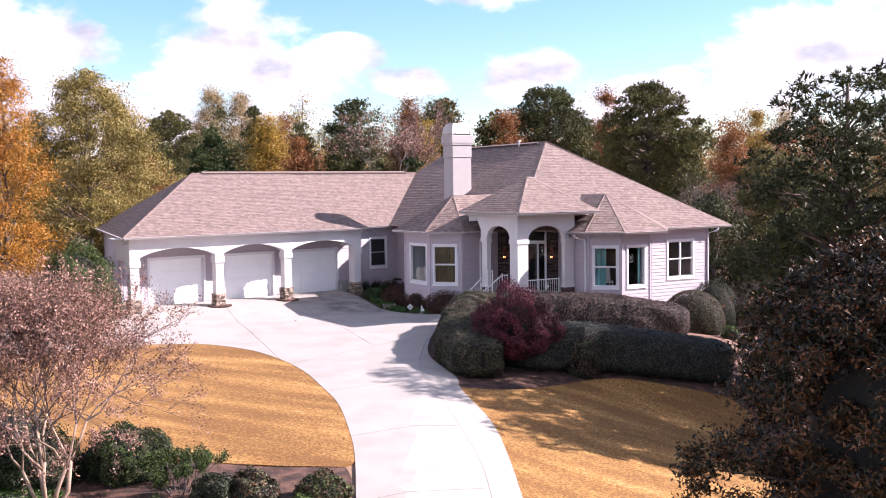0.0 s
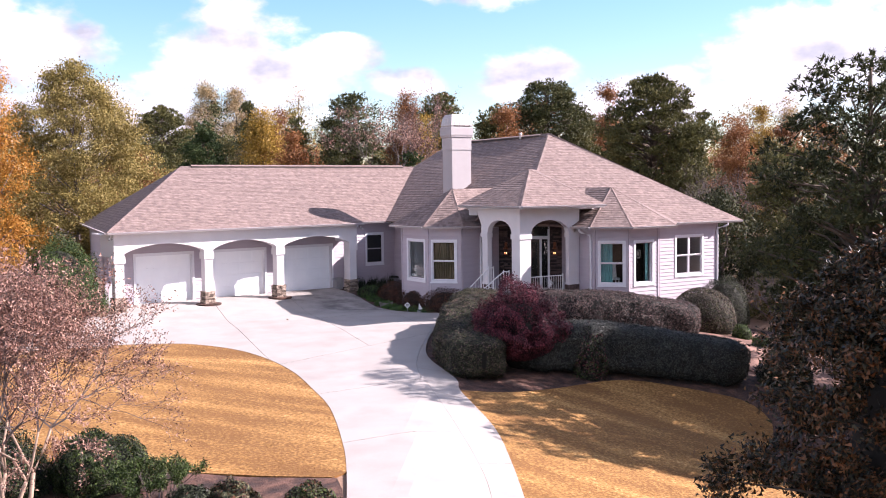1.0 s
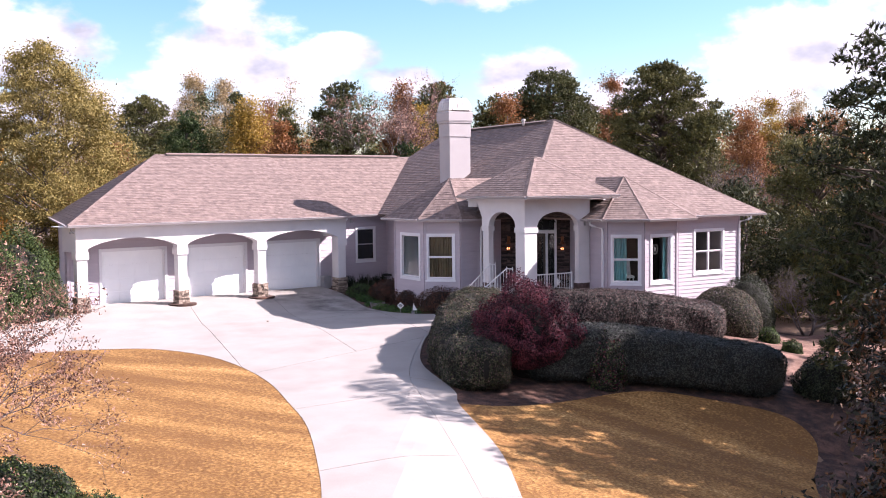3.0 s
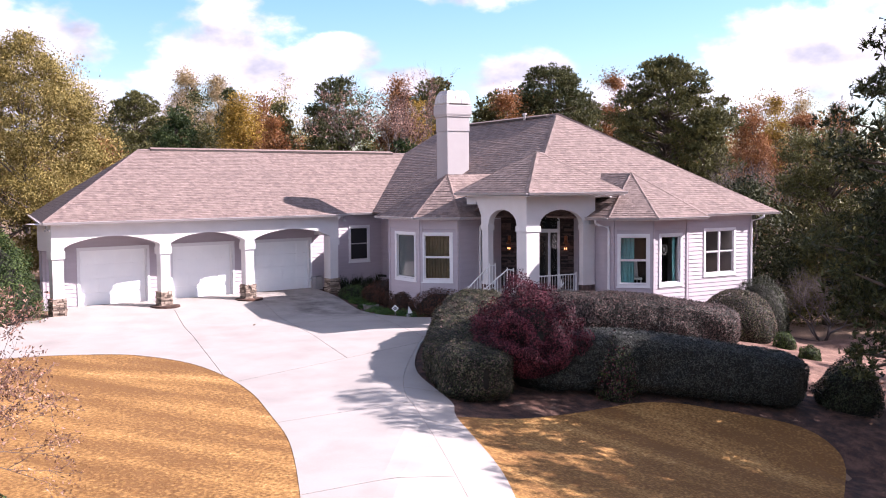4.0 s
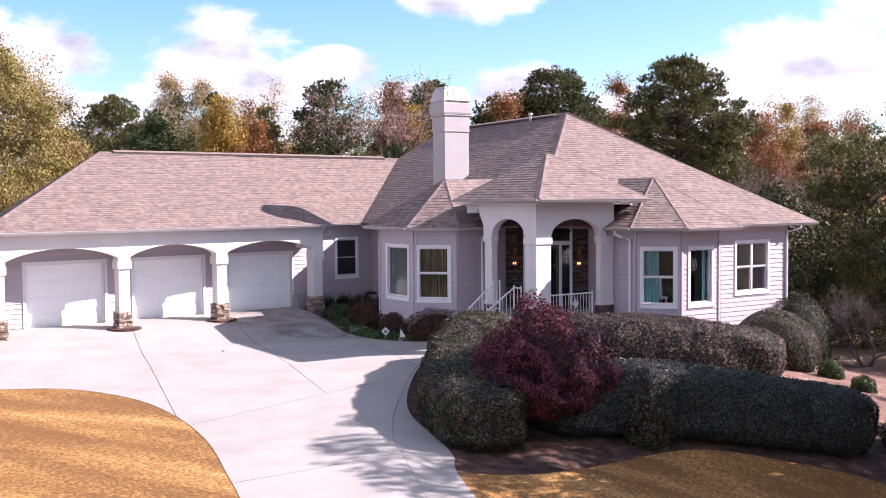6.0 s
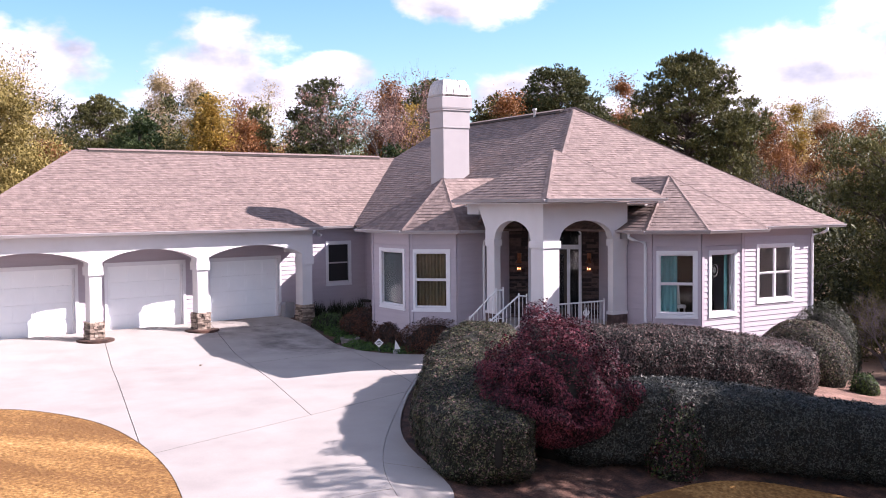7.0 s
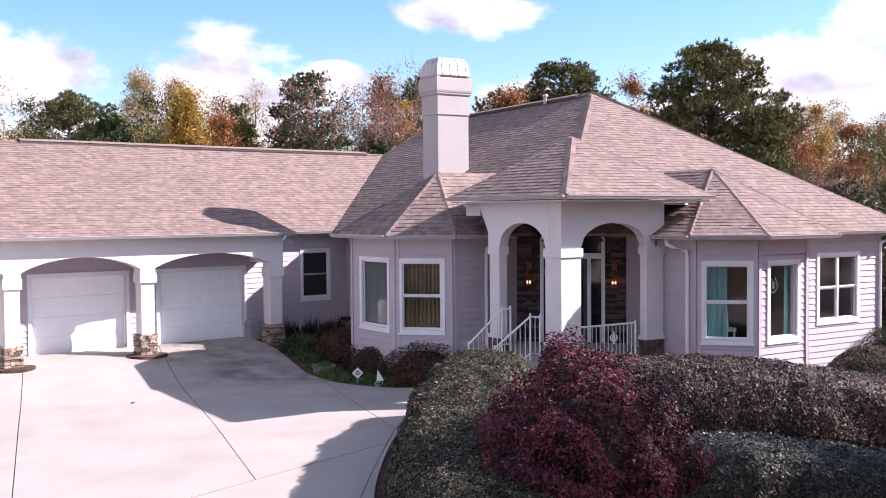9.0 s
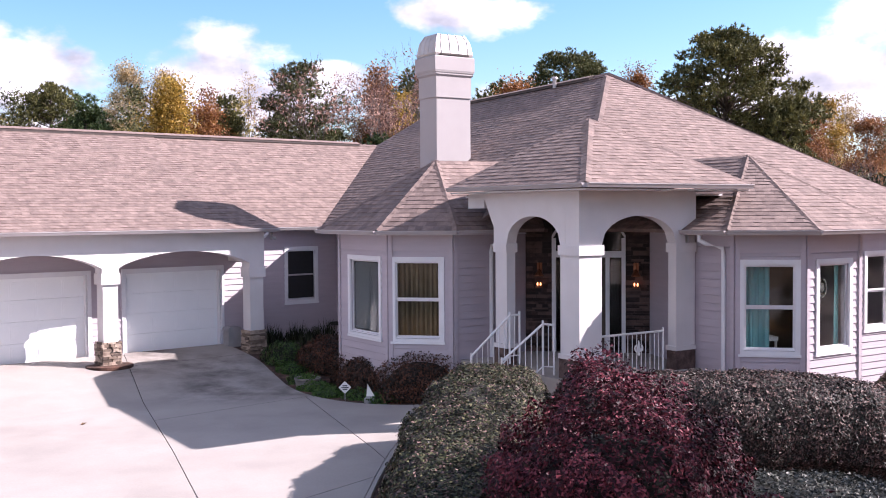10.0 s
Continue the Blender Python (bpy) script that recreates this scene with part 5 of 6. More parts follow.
def tree(name, label, x, y, top, radius, crown_from, profile, mat, bark, seed, clumps=70, per=90, size=0.22, spread=0.55, width=0.55,
         trunk=0.16, limbs=24, aim_up=0.0, flat=0.6, lean=(0, 0), category="tree", group="", hollow=0.45, core=0.0):
    """A tapered trunk with limbs that reach into a crown of many leaf clumps."""
    rng = np.random.default_rng(seed)
    z0 = ground_z(x, y)
    t = thing(name, label, category, (x, y, z0), group)
    cz = z0 + (top - z0) * crown_from
    cs = crown_centres(rng, clumps, (x + lean[0], y + lean[1], cz), top - cz, radius, profile, hollow)
    m = Mesh()
    tip = (x + lean[0], y + lean[1], cz + (top - cz) * 0.86)
    path = limb_path(rng, (x, y, z0 - 0.3), tip, 0.03, 7)
    m.tube(path, [trunk * (1 - 0.85 * i / 7) + 0.01 for i in range(8)], 8)
    m.done("trunk", bark, t, smooth=True)
    # solid core whose near-black colour stands in for shade within the crown
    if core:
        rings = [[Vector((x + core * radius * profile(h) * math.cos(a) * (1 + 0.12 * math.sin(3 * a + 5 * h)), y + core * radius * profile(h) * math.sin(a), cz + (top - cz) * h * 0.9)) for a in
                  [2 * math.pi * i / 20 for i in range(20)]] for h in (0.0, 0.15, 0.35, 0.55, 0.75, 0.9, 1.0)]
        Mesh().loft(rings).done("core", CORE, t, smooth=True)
    lm = Mesh()
    order = rng.permutation(len(cs))[:limbs]
    for i in order:
        c = cs[i]
        h = min(max((c[2] - (top - cz) * rng.uniform(0.1, 0.3) - z0) / (tip[2] - z0), 0.25), 0.95)
        k = h * 7
        j = int(min(k, 6))
        s = np.array(path[j]) + (np.array(path[j + 1]) - np.array(path[j])) * (k - j)
        r = trunk * (1 - 0.85 * h) * 0.5 + 0.008
        lm.tube(limb_path(rng, s, c, 0.12, 3), [r, r * 0.7, r * 0.45, r * 0.2], 5)
    if limbs:
        lm.done("branchwork", bark, t, smooth=True)
    n = clumps * per
    idx = rng.integers(0, clumps, n)
    jit = rng.normal(size=(n, 3)) * np.array([spread, spread, spread * flat])
    sc = rng.uniform(0.6, 1.35, clumps)[idx][:, None]
    p = cs[idx] + jit * sc
    mid = np.array([x, y, cz + (top - cz) * 0.35])
    nrm = p - mid
    nrm /= np.linalg.norm(nrm, axis=1, keepdims=True)
    aim = np.tile(np.array([[0, 0, aim_up]]), (n, 1)) + (jit / (np.linalg.norm(jit, axis=1, keepdims=True) + 1e-6)) * abs(aim_up)
    fast_quads("crown", leaf_quads(rng, p, np.full(n, size), width, nrm, 0.9, aim if aim_up else None), mat, t, three=True)
    return t


PINE = leaf_material("pine_needles", [(0.026, 0.031, 0.012), (0.066, 0.073, 0.028), (0.14, 0.14, 0.052)], 0.6, 0.5, 0.12, 0.2)
PINE_OLIVE = leaf_material("olive_pine_needles", [(0.038, 0.04, 0.015), (0.095, 0.095, 0.034), (0.185, 0.17, 0.058)], 0.6, 0.5, 0.14, 0.2)
PINE_BLUE = leaf_material("young_pine_needles", [(0.015, 0.028, 0.011), (0.04, 0.066, 0.024), (0.085, 0.115, 0.04)], 0.6, 0.5, 0.15, 0.2)
CEDAR = leaf_material("cedar_foliage", [(0.03, 0.035, 0.01), (0.085, 0.085, 0.022), (0.17, 0.145, 0.04)], 0.65, 0.5, 0.15)
OAK = leaf_material("yellow_green_leaves", [(0.088, 0.07, 0.018), (0.22, 0.172, 0.05), (0.38, 0.3, 0.105)], 0.6, 0.5, 0.25, 0.25)
GOLD = leaf_material("golden_leaves", [(0.14, 0.085, 0.015), (0.32, 0.20, 0.03), (0.5, 0.34, 0.07)], 0.55, 0.5, 0.3)
RUST = leaf_material("rust_leaves", [(0.09, 0.035, 0.012), (0.22, 0.09, 0.03), (0.36, 0.17, 0.06)], 0.6, 0.5, 0.25)
ORANGE = leaf_material("orange_cypress_foliage", [(0.16, 0.06, 0.008), (0.34, 0.15, 0.018), (0.5, 0.25, 0.04)], 0.65, 0.5, 0.3)
TAN = leaf_material("tan_sparse_leaves", [(0.18, 0.12, 0.06), (0.33, 0.24, 0.12), (0.45, 0.35, 0.2)], 0.6, 0.5, 0.25)
PINKTAN = leaf_material("dry_pinkish_leaves", [(0.10, 0.045, 0.032), (0.25, 0.13, 0.095), (0.46, 0.28, 0.215)], 0.6, 0.9, 0.2, 0.3)
MAGNOLIA = leaf_material("glossy_magnolia_leaves", [(0.008, 0.008, 0.006), (0.02, 0.021, 0.011), (0.042, 0.036, 0.018), (0.15, 0.066, 0.028)], 0.46, 0.9, 0.03, 0.24)
MAPLE = leaf_material("dark_red_maple_leaves", [(0.008, 0.0016, 0.003), (0.043, 0.0065, 0.0145), (0.185, 0.04, 0.055)], 0.55, 0.75, 0.02, 0.2, 1.5)
HEDGE = leaf_material("dark_hedge_leaves", [(0.004, 0.006, 0.003), (0.017, 0.023, 0.011), (0.068, 0.077, 0.043)], 0.5, 0.85, 0.05, 0.2, 2.2)
HEDGE_BRONZE = leaf_material("bronze_tipped_hedge_leaves", [(0.012, 0.008, 0.008), (0.06, 0.038, 0.036), (0.2, 0.13, 0.118)], 0.55, 0.85, 0.05, 0.2, 2.2)
HEDGE_SLATE = leaf_material("slate_green_hedge_leaves", [(0.006, 0.008, 0.007), (0.022, 0.026, 0.022), (0.085, 0.088, 0.074)], 0.5, 0.85, 0.05, 0.22, 2.2)
HEDGE_OLIVE = leaf_material("olive_hedge_leaves", [(0.008, 0.010, 0.004), (0.045, 0.047, 0.02), (0.16, 0.152, 0.078)], 0.55, 0.85, 0.06, 0.2, 2.2)
HEDGE_GREEN = leaf_material("fresh_green_hedge_leaves", [(0.012, 0.024, 0.007), (0.035, 0.06, 0.016), (0.08, 0.115, 0.03)], 0.6, 0.9, 0.12, 0.2)
AZALEA = leaf_material("rusty_azalea_leaves", [(0.012, 0.009, 0.006), (0.042, 0.02, 0.013), (0.125, 0.045, 0.024)], 0.5, 0.85, 0.08, 0.3, 1.6)
HERB = leaf_material("low_green_leaves", [(0.015, 0.04, 0.008), (0.04, 0.09, 0.016), (0.08, 0.15, 0.03)], 0.5, 0.9, 0.2)
PINE_DEEP = leaf_material("deep_pine_needles", [(0.014, 0.018, 0.008), (0.038, 0.045, 0.018), (0.09, 0.095, 0.036)], 0.6, 0.5, 0.08, 0.2)
# the shade deep in the foliage, put into a near-black colour
CORE = material("foliage_inner_shade", [(0.007, 0.006, 0.005), (0.018, 0.015, 0.011)], 0.95, 6.0, 40, 0.5)


def hedge(name, label, path, mats, seed, leaves=16000, size=0.044, category="hedge", rag=0.026, group=""):
    """A clipped hedge swept along path rows (x, y, half_width, top): a core painted near-black for inner shade, under a
    skin of small leaves.
    """
    rng = np.random.default_rng(seed)
    path = [np.array(p, float) for p in smooth_line(path, 8)]
    x0, y0 = path[len(path) // 2][:2]
    t = thing(name, label, category, (x0, y0, ground_z(x0, y0)), group)
    k = len(path)
    tang = [path[min(i + 1, k - 1)][:2] - path[max(i - 1, 0)][:2] for i in range(k)]
    rings, skin = [], []
    K = 20

    def section(i, th, grow):
        p = path[i]
        e = tang[i] / (np.linalg.norm(tang[i]) + 1e-9)
        nrm = np.array([e[1], -e[0]])
        zb = ground_z(p[0], p[1]) - 0.05
        hh = (p[3] - zb)
        # a rounded box: flat sides below, domed top
        c, s = math.cos(th), math.sin(th)
        ex = 0.55
        u = math.copysign(abs(c) ** ex, c) * (p[2] * grow)
        z = zb + hh * grow * (0.42 + 0.58 * math.copysign(abs(s) ** 0.7, s)) if s > 0 else zb + hh * 0.42 * (1 + math.copysign(abs(s) ** 0.5, s)) 
        bump = 1 + 0.12 * noise.noise((p[0] * 1.1 + th, p[1] * 1.1, z * 1.3 + seed)) + 0.06 * noise.noise((p[0] * 3.1 + 2 * th, p[1] * 3.1, z * 3 + seed))
        return np.array([p[0] + nrm[0] * u * bump, p[1] + nrm[1] * u * bump, z * bump if z > 0 else z])

    for i in range(k):
        rings.append([Vector(section(i, 2 * math.pi * j / K, 0.93)) for j in range(K)])
    ends = []
    # rounded ends
    def cap(i, sgn):
        out = []
        e = sgn * tang[i] / (np.linalg.norm(tang[i]) + 1e-9)
        for g in (0.08, 0.3, 0.55, 0.8, 0.95):
            off = path[i][2] * 0.8 * math.sqrt(1 - g * g)
            r = []
            mid = np.array([path[i][0], path[i][1], (path[i][3] + ground_z(path[i][0], path[i][1])) / 2])
            for v in rings[i]:
                q = mid + (np.array(v) - mid) * np.array([g, g, 0.35 + 0.65 * g]) + np.array([e[0], e[1], 0]) * off
                r.append(Vector(q))
            out.append(r)
        return out
    allr = cap(0, -1) + rings + cap(k - 1, 1)[::-1]
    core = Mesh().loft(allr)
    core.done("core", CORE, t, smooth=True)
    # leaves over the skin, by area
    A = np.array([[list(v) for v in r] for r in allr])
    quads = []
    for j in range(len(A) - 1):
        for i in range(K):
            quads.append((A[j, i], A[j, (i + 1) % K], A[j + 1, (i + 1) % K], A[j + 1, i]))
    Q = np.array(quads)
    nr = np.cross(Q[:, 1] - Q[:, 0], Q[:, 3] - Q[:, 0])
    area = np.linalg.norm(nr, axis=1)
    nr = nr / (area[:, None] + 1e-9)
    ctr = A.reshape(-1, 3).mean(axis=0)
    mid = A.mean(axis=1)
    side = np.repeat(mid[:-1] * 0.5 + mid[1:] * 0.5, K, axis=0)
    flip = np.sign(np.einsum("ij,ij->i", nr, Q.mean(axis=1) - side))
    nr = nr * np.where(flip == 0, 1, flip)[:, None]
    keep = nr[:, 2] > -0.95
    pr = area * keep
    idx = rng.choice(len(Q), leaves, p=pr / pr.sum())
    u, v = rng.uniform(size=(2, leaves, 1))
    q = Q[idx]
    p = (q[:, 0] * (1 - u) + q[:, 1] * u) * (1 - v) + (q[:, 3] * (1 - u) + q[:, 2] * u) * v
    lump = np.array([noise.noise(Vector(a) * 2.2) + 0.9 * noise.noise(Vector(a) * 7.0) for a in p])[:, None]
    p = p + nr[idx] * (np.abs(rng.normal(size=(leaves, 1))) * rag + 0.01 + 0.05 * lump)
    parts = np.array_split(np.arange(leaves), len(mats))
    for mat, sel in zip(mats, parts):
        fast_quads("foliage", leaf_quads(rng, p[sel], np.full(len(sel), size), 0.62, nr[idx][sel], 0.42, lie=0.75), mat, t)
    return t


def shrub(name, label, x, y, radius, top, mats, seed, leaves=9000, size=0.06, category="shrub", z=None, squash=1.0, group="", lumps=0.22, grain=2.3, peak=0.0, tuck=0.0, shell=0.16):
    """A mounded shrub: leaves in an uneven shell over a core painted dark for inner shade."""
    rng = np.random.default_rng(seed)
    z0 = ground_z(x, y) if z is None else z
    t = thing(name, label, category, (x, y, z0), group)
    h = top - z0
    m = Mesh()
    rings = []
    for j in range(8):
        ph = -0.25 + (math.pi / 2 + 0.25) * j / 7.3
        r = radius * (0.96 - shell) * math.cos(ph) * (1 - tuck * max(0.0, 1 - j / 3.5))
        rings.append([Vector((x + r * math.cos(a) * squash, y + r * math.sin(a), z0 - 0.08 + h * 0.9 * max(0.0, (math.sin(ph) + 0.25) / 1.25)))
                      for a in [2 * math.pi * i / 14 for i in range(14)]])
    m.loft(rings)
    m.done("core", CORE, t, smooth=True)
    d = rng.normal(size=(leaves, 3))
    d[:, 2] = np.abs(d[:, 2]) * 1.0 - 0.25
    d /= np.linalg.norm(d, axis=1, keepdims=True)
    lump = np.array([noise.noise(Vector(a) * grain + Vector((seed, 0, 0))) for a in d])
    r = (1 - shell * rng.uniform(size=leaves) + lumps * lump)[:, None]
    zz = (d[:, 2:] + 0.25) / 1.25
    wide = 1 - tuck * (1 - np.clip(zz / 0.45, 0, 1)) ** 1.3
    p = np.concatenate([x + d[:, :1] * radius * r * wide * squash, y + d[:, 1:2] * radius * r * wide, z0 + h * zz * r], axis=1)
    if peak:  # a tuft that rises from the crown
        p[:, 2] += peak * np.exp(-((p[:, 0] - x) ** 2 + (p[:, 1] - y) ** 2) / (0.3 * radius) ** 2)
    for mat, sel in zip(mats, np.array_split(np.arange(leaves), len(mats))):
        fast_quads("foliage", leaf_quads(rng, p[sel], np.full(len(sel), size), 0.55, d[sel], 0.6, lie=0.6), mat, t)
    return t


def tufted(name, label, x, y, top, radius, crown_from, profile, mat, seed, pads=40, tufts=18, needles=12, size=0.24, pad=0.9, trunk=0.2, width=0.2, group="", category="tree", lean=(0.0, 0.0)):
    """A pine: a tapered trunk, heavy limbs, and on each limb's end a flattened pad of needle tufts over shaded inner twigs."""
    rng = np.random.default_rng(seed)
    z0 = ground_z(x, y)
    t = thing(name, label, category, (x, y, z0), group)
    cz = z0 + (top - z0) * crown_from
    cs = crown_centres(rng, pads, (x + lean[0], y + lean[1], cz), top - cz - 0.3 * pad, radius - 0.5 * pad, profile, 0.5)
    cs[0] = (x + lean[0], y + lean[1], top - 0.4 * pad)
    path = limb_path(rng, (x, y, z0 - 0.3), (x + lean[0], y + lean[1], top - 0.6 * pad), 0.03, 7)
    Mesh().tube(path, [trunk * (1 - 0.85 * i / 7) + 0.01 for i in range(8)], 8).done("trunk", BARK, t, smooth=True)
    lm = Mesh()
    tip = path[-1]
    for c in cs[1:]:
        h = min(max((c[2] - 0.12 * (top - cz) - z0) / (tip[2] - z0), 0.15), 0.97)
        k = h * 7
        j = int(min(k, 6))
        p = np.array(path[j]) + (np.array(path[j + 1]) - np.array(path[j])) * (k - j)
        r = trunk * (1 - 0.85 * h) * 0.42 + 0.012
        lm.tube(limb_path(rng, p, c, 0.14, 3), [r, r * 0.75, r * 0.5, r * 0.25], 5)
    lm.done("branchwork", BARK, t, smooth=True)
    sc = rng.uniform(0.65, 1.3, pads) * pad
    # tufts on the upper shell of each pad
    n = pads * tufts
    idx = np.repeat(np.arange(pads), tufts)
    d = rng.normal(size=(n, 3))
    d /= np.linalg.norm(d, axis=1, keepdims=True)
    d[:, 2] = d[:, 2] * 0.6 + 0.12
    tc = cs[idx] + d * sc[idx][:, None] * rng.uniform(0.55, 1.0, n)[:, None] * np.array([1, 1, 0.8])
    m = n * needles
    c = np.repeat(tc, needles, axis=0)
    out = np.repeat(d, needles, axis=0)
    aim = rng.normal(size=(m, 3)) * 0.55 + out * 0.5 + np.array([0, 0, 0.45])
    aim /= np.linalg.norm(aim, axis=1, keepdims=True)
    p = c + aim * size * 0.45
    shell = leaf_quads(rng, p, np.full(m, size), width, out, 0.8, aim * 3)
    # inner sprays
    q = pads * 60
    qi = np.repeat(np.arange(pads), 60)
    e = rng.normal(size=(q, 3)) * np.array([0.42, 0.42, 0.2])
    inner = leaf_quads(rng, cs[qi] + e * sc[qi][:, None], np.full(q, pad * 0.3), 0.4)
    fast_quads("crown", np.concatenate([shell, inner]), mat, t)
    return t
def branching(name, label, x, y, height, spread, bark, mat, seed, stems=5, depth=4, leaves=4, size=0.07, r0=0.07, category="tree", tilt=0.55, split=3, jitter=0.35, z=None, first=1 / 3.0, ratio=(0.6, 0.85), twig_bark=None):
    """A many-stemmed vase-shaped tree: stems fork again and again into fine twigs that carry sparse leaves."""
    rng = np.random.default_rng(seed)
    z0 = ground_z(x, y) if z is None else z
    t = thing(name, label, category, (x, y, z0))
    stem_meshes, twig = [], Mesh()
    tips = []

    def grow(p, d, ln, r, k):
        q = p + d * ln
        mid = (p + q) / 2 + rng.normal(size=3) * ln * 0.06
        m = twig
        if k >= depth - 1:
            m = Mesh()
            stem_meshes.append(m)
        m.tube([tuple(p), tuple(mid), tuple(q)], [r, r * 0.85, r * 0.68], 7 if k >= depth - 1 else 4)
        if k <= 1 and leaves:
            for s in np.linspace(0.2, 1.0, leaves):
                tips.append(p + (q - p) * s)
        if k == 0:
            return
        for _ in range(split if k < depth else 2):
            e = d + rng.normal(size=3) * jitter + np.array([0, 0, 0.12])
            e /= np.linalg.norm(e)
            grow(q, e, ln * rng.uniform(*ratio), r * 0.6, k - 1)

    unit = height * first
    for i in range(stems):
        a = 2 * math.pi * (i + rng.uniform(-0.3, 0.3)) / stems
        tl = tilt * rng.uniform(0.45, 1.1)
        d = np.array([math.cos(a) * tl * spread, math.sin(a) * tl * spread, 1.0])
        d /= np.linalg.norm(d)
        grow(np.array([x + 0.12 * math.cos(a), y + 0.12 * math.sin(a), z0 - 0.1]), d, unit, r0 * rng.uniform(0.8, 1.15), depth)
    for m in stem_meshes:
        m.done("stem", bark, t, smooth=True)
    twig.done("branchwork", twig_bark or bark, t)
    if leaves and mat:
        c = np.array(tips)
        c = np.repeat(c, 3, axis=0) + rng.normal(size=(3 * len(c), 3)) * size * 0.8
        fast_quads("foliage", leaf_quads(rng, c, np.full(len(c), size), 0.5), mat, t)
    return t


# --- woods behind the house
def pine(x, y, top, radius, seed, mat=None, crown_from=0.38, pads=130, tufts=17, needles=12, size=0.23, label="tall dark green pine with a broad domed crown", profile=None, trunk=0.2, pad=0.72, width=0.28):
    return tufted("pine_tree", label, x, y, top, radius, crown_from, profile or DOME, mat or PINE, seed, pads, tufts, needles, size, pad, trunk, width, group="trees behind the house")


def broadleaf(label, x, y, top, radius, seed, mat, crown_from=0.3, clumps=130, per=270, size=0.155, profile=None, bark=None, hollow=0.35, spread=0.46, limbs=36):
    return tree("deciduous_tree", label, x, y, top, radius, crown_from, profile or EGG, mat, bark or GREY_BARK, seed, clumps=clumps, per=per, size=size, spread=spread,
                width=0.6, trunk=0.15, limbs=limbs, group="trees behind the house", hollow=hollow)


def at_bearing(bearing, dist, *rest):
    """A place by its bearing (degrees from north, clockwise) and distance from the drive."""
    return (10.0 + dist * math.sin(radians(bearing)), 11.4 + dist * math.cos(radians(bearing)), *rest)


pine(*at_bearing(22.0, 80, 12.1, 3.2), 1, PINE_OLIVE, 0.5, pads=150)
pine(*at_bearing(24.0, 66, 9.9, 2.9), 2, PINE_BLUE, 0.05, label="young bright green pine", profile=EGG, pads=170)
broadleaf("tall thin tree with tan autumn leaves", *at_bearing(25.1, 95, 15.5, 2.4), 3, TAN, 0.4, clumps=150, per=200)
broadleaf("tall thin tree with tan autumn leaves", *at_bearing(26.8, 95, 15.1, 1.4), 4, TAN, 0.4, clumps=80, per=200)
pine(*at_bearing(27.4, 85, 13.0, 1.7), 6, PINE, 0.2, profile=EGG, pads=80)
broadleaf("tree with golden autumn leaves", *at_bearing(27.8, 66, 10.6, 1.9), 5, GOLD, 0.12, clumps=120)
broadleaf("tree with rust-orange autumn leaves", *at_bearing(29.1, 76, 11.5, 1.3), 24, RUST, 0.15, clumps=90)
pine(*at_bearing(30.1, 72, 10.6, 2.0), 27, PINE_OLIVE, 0.15, profile=EGG, pads=110)
broadleaf("low tree with rust-orange autumn leaves", *at_bearing(29.6, 60, 8.7, 1.1), 28, RUST, 0.1, clumps=80)
broadleaf("pale nearly bare tree with thin twigs", *at_bearing(30.7, 100, 15.9, 3.0), 7, TAN, 0.4, clumps=80, per=45)
pine(*at_bearing(33.5, 70, 12.4, 4.3), 8, PINE, 0.05, pads=280, label="tall dark green pine with a ragged cone crown", profile=lambda t: 0.2 + 0.85 * (1 - t) ** 0.75)
broadleaf("tree with rust-orange autumn leaves", *at_bearing(37.3, 74, 12.9, 1.6), 10, RUST, 0.25, clumps=110)
pine(*at_bearing(37.4, 58, 7.3, 1.4), 29, PINE_BLUE, 0.05, label="young bright green pine", profile=EGG, pads=70)
pine(*at_bearing(39.4, 72, 12.6, 2.1), 11, PINE_OLIVE, 0.6, pads=110)
broadleaf("tree with golden autumn leaves", *at_bearing(38.5, 70, 10.6, 1.3), 12, GOLD, 0.15, clumps=80)
pine(*at_bearing(46.3, 75, 13.8, 4.1), 15, PINE, 0.52, pads=230)
pine(*at_bearing(43.0, 72, 11.5, 2.3), 14, PINE_OLIVE, 0.4, pads=140)
broadleaf("tree with rust-orange autumn leaves", *at_bearing(43.8, 68, 10.9, 1.3), 30, RUST, 0.2, clumps=70)
pine(*at_bearing(48.2, 78, 11.8, 2.2), 16, PINE_OLIVE, 0.4, pads=120)
broadleaf("tree with rust-orange autumn leaves", *at_bearing(49.8, 92, 14.7, 2.6), 13, RUST, 0.1, clumps=150)
pine(*at_bearing(53.4, 62, 12.6, 4.3), 18, PINE_OLIVE, 0.42, trunk=0.26, pads=270, tufts=19)
pine(*at_bearing(55.7, 60, 8.7, 2.3), 19, PINE_OLIVE, 0.2, pads=120)
pine(*at_bearing(51.3, 66, 8.8, 2.3), 33, PINE, 0.15, pads=120)
broadleaf("tree with rust-orange autumn leaves", *at_bearing(57.7, 88, 10.7, 1.9), 17, RUST, 0.2, clumps=90)
broadleaf("small tree with golden autumn leaves", *at_bearing(58.8, 100, 12.5, 2.1), 20, GOLD, 0.2, clumps=90)
broadleaf("tree with rust-orange autumn leaves", *at_bearing(60.3, 92, 11.3, 2.3), 36, RUST, 0.2, clumps=90)
broadleaf("tree with rust-orange autumn leaves", *at_bearing(62.1, 105, 13.2, 2.9), 37, RUST, 0.2, clumps=90, per=120)
branching("bare_tree", "leafless pale tree with a few last pinkish leaves", *at_bearing(36.0, 62)[:2], 11.0, 0.5, GREY_BARK, PINKTAN, 9, stems=3, depth=6, leaves=1, size=0.13, r0=0.075, tilt=0.4, jitter=0.3)
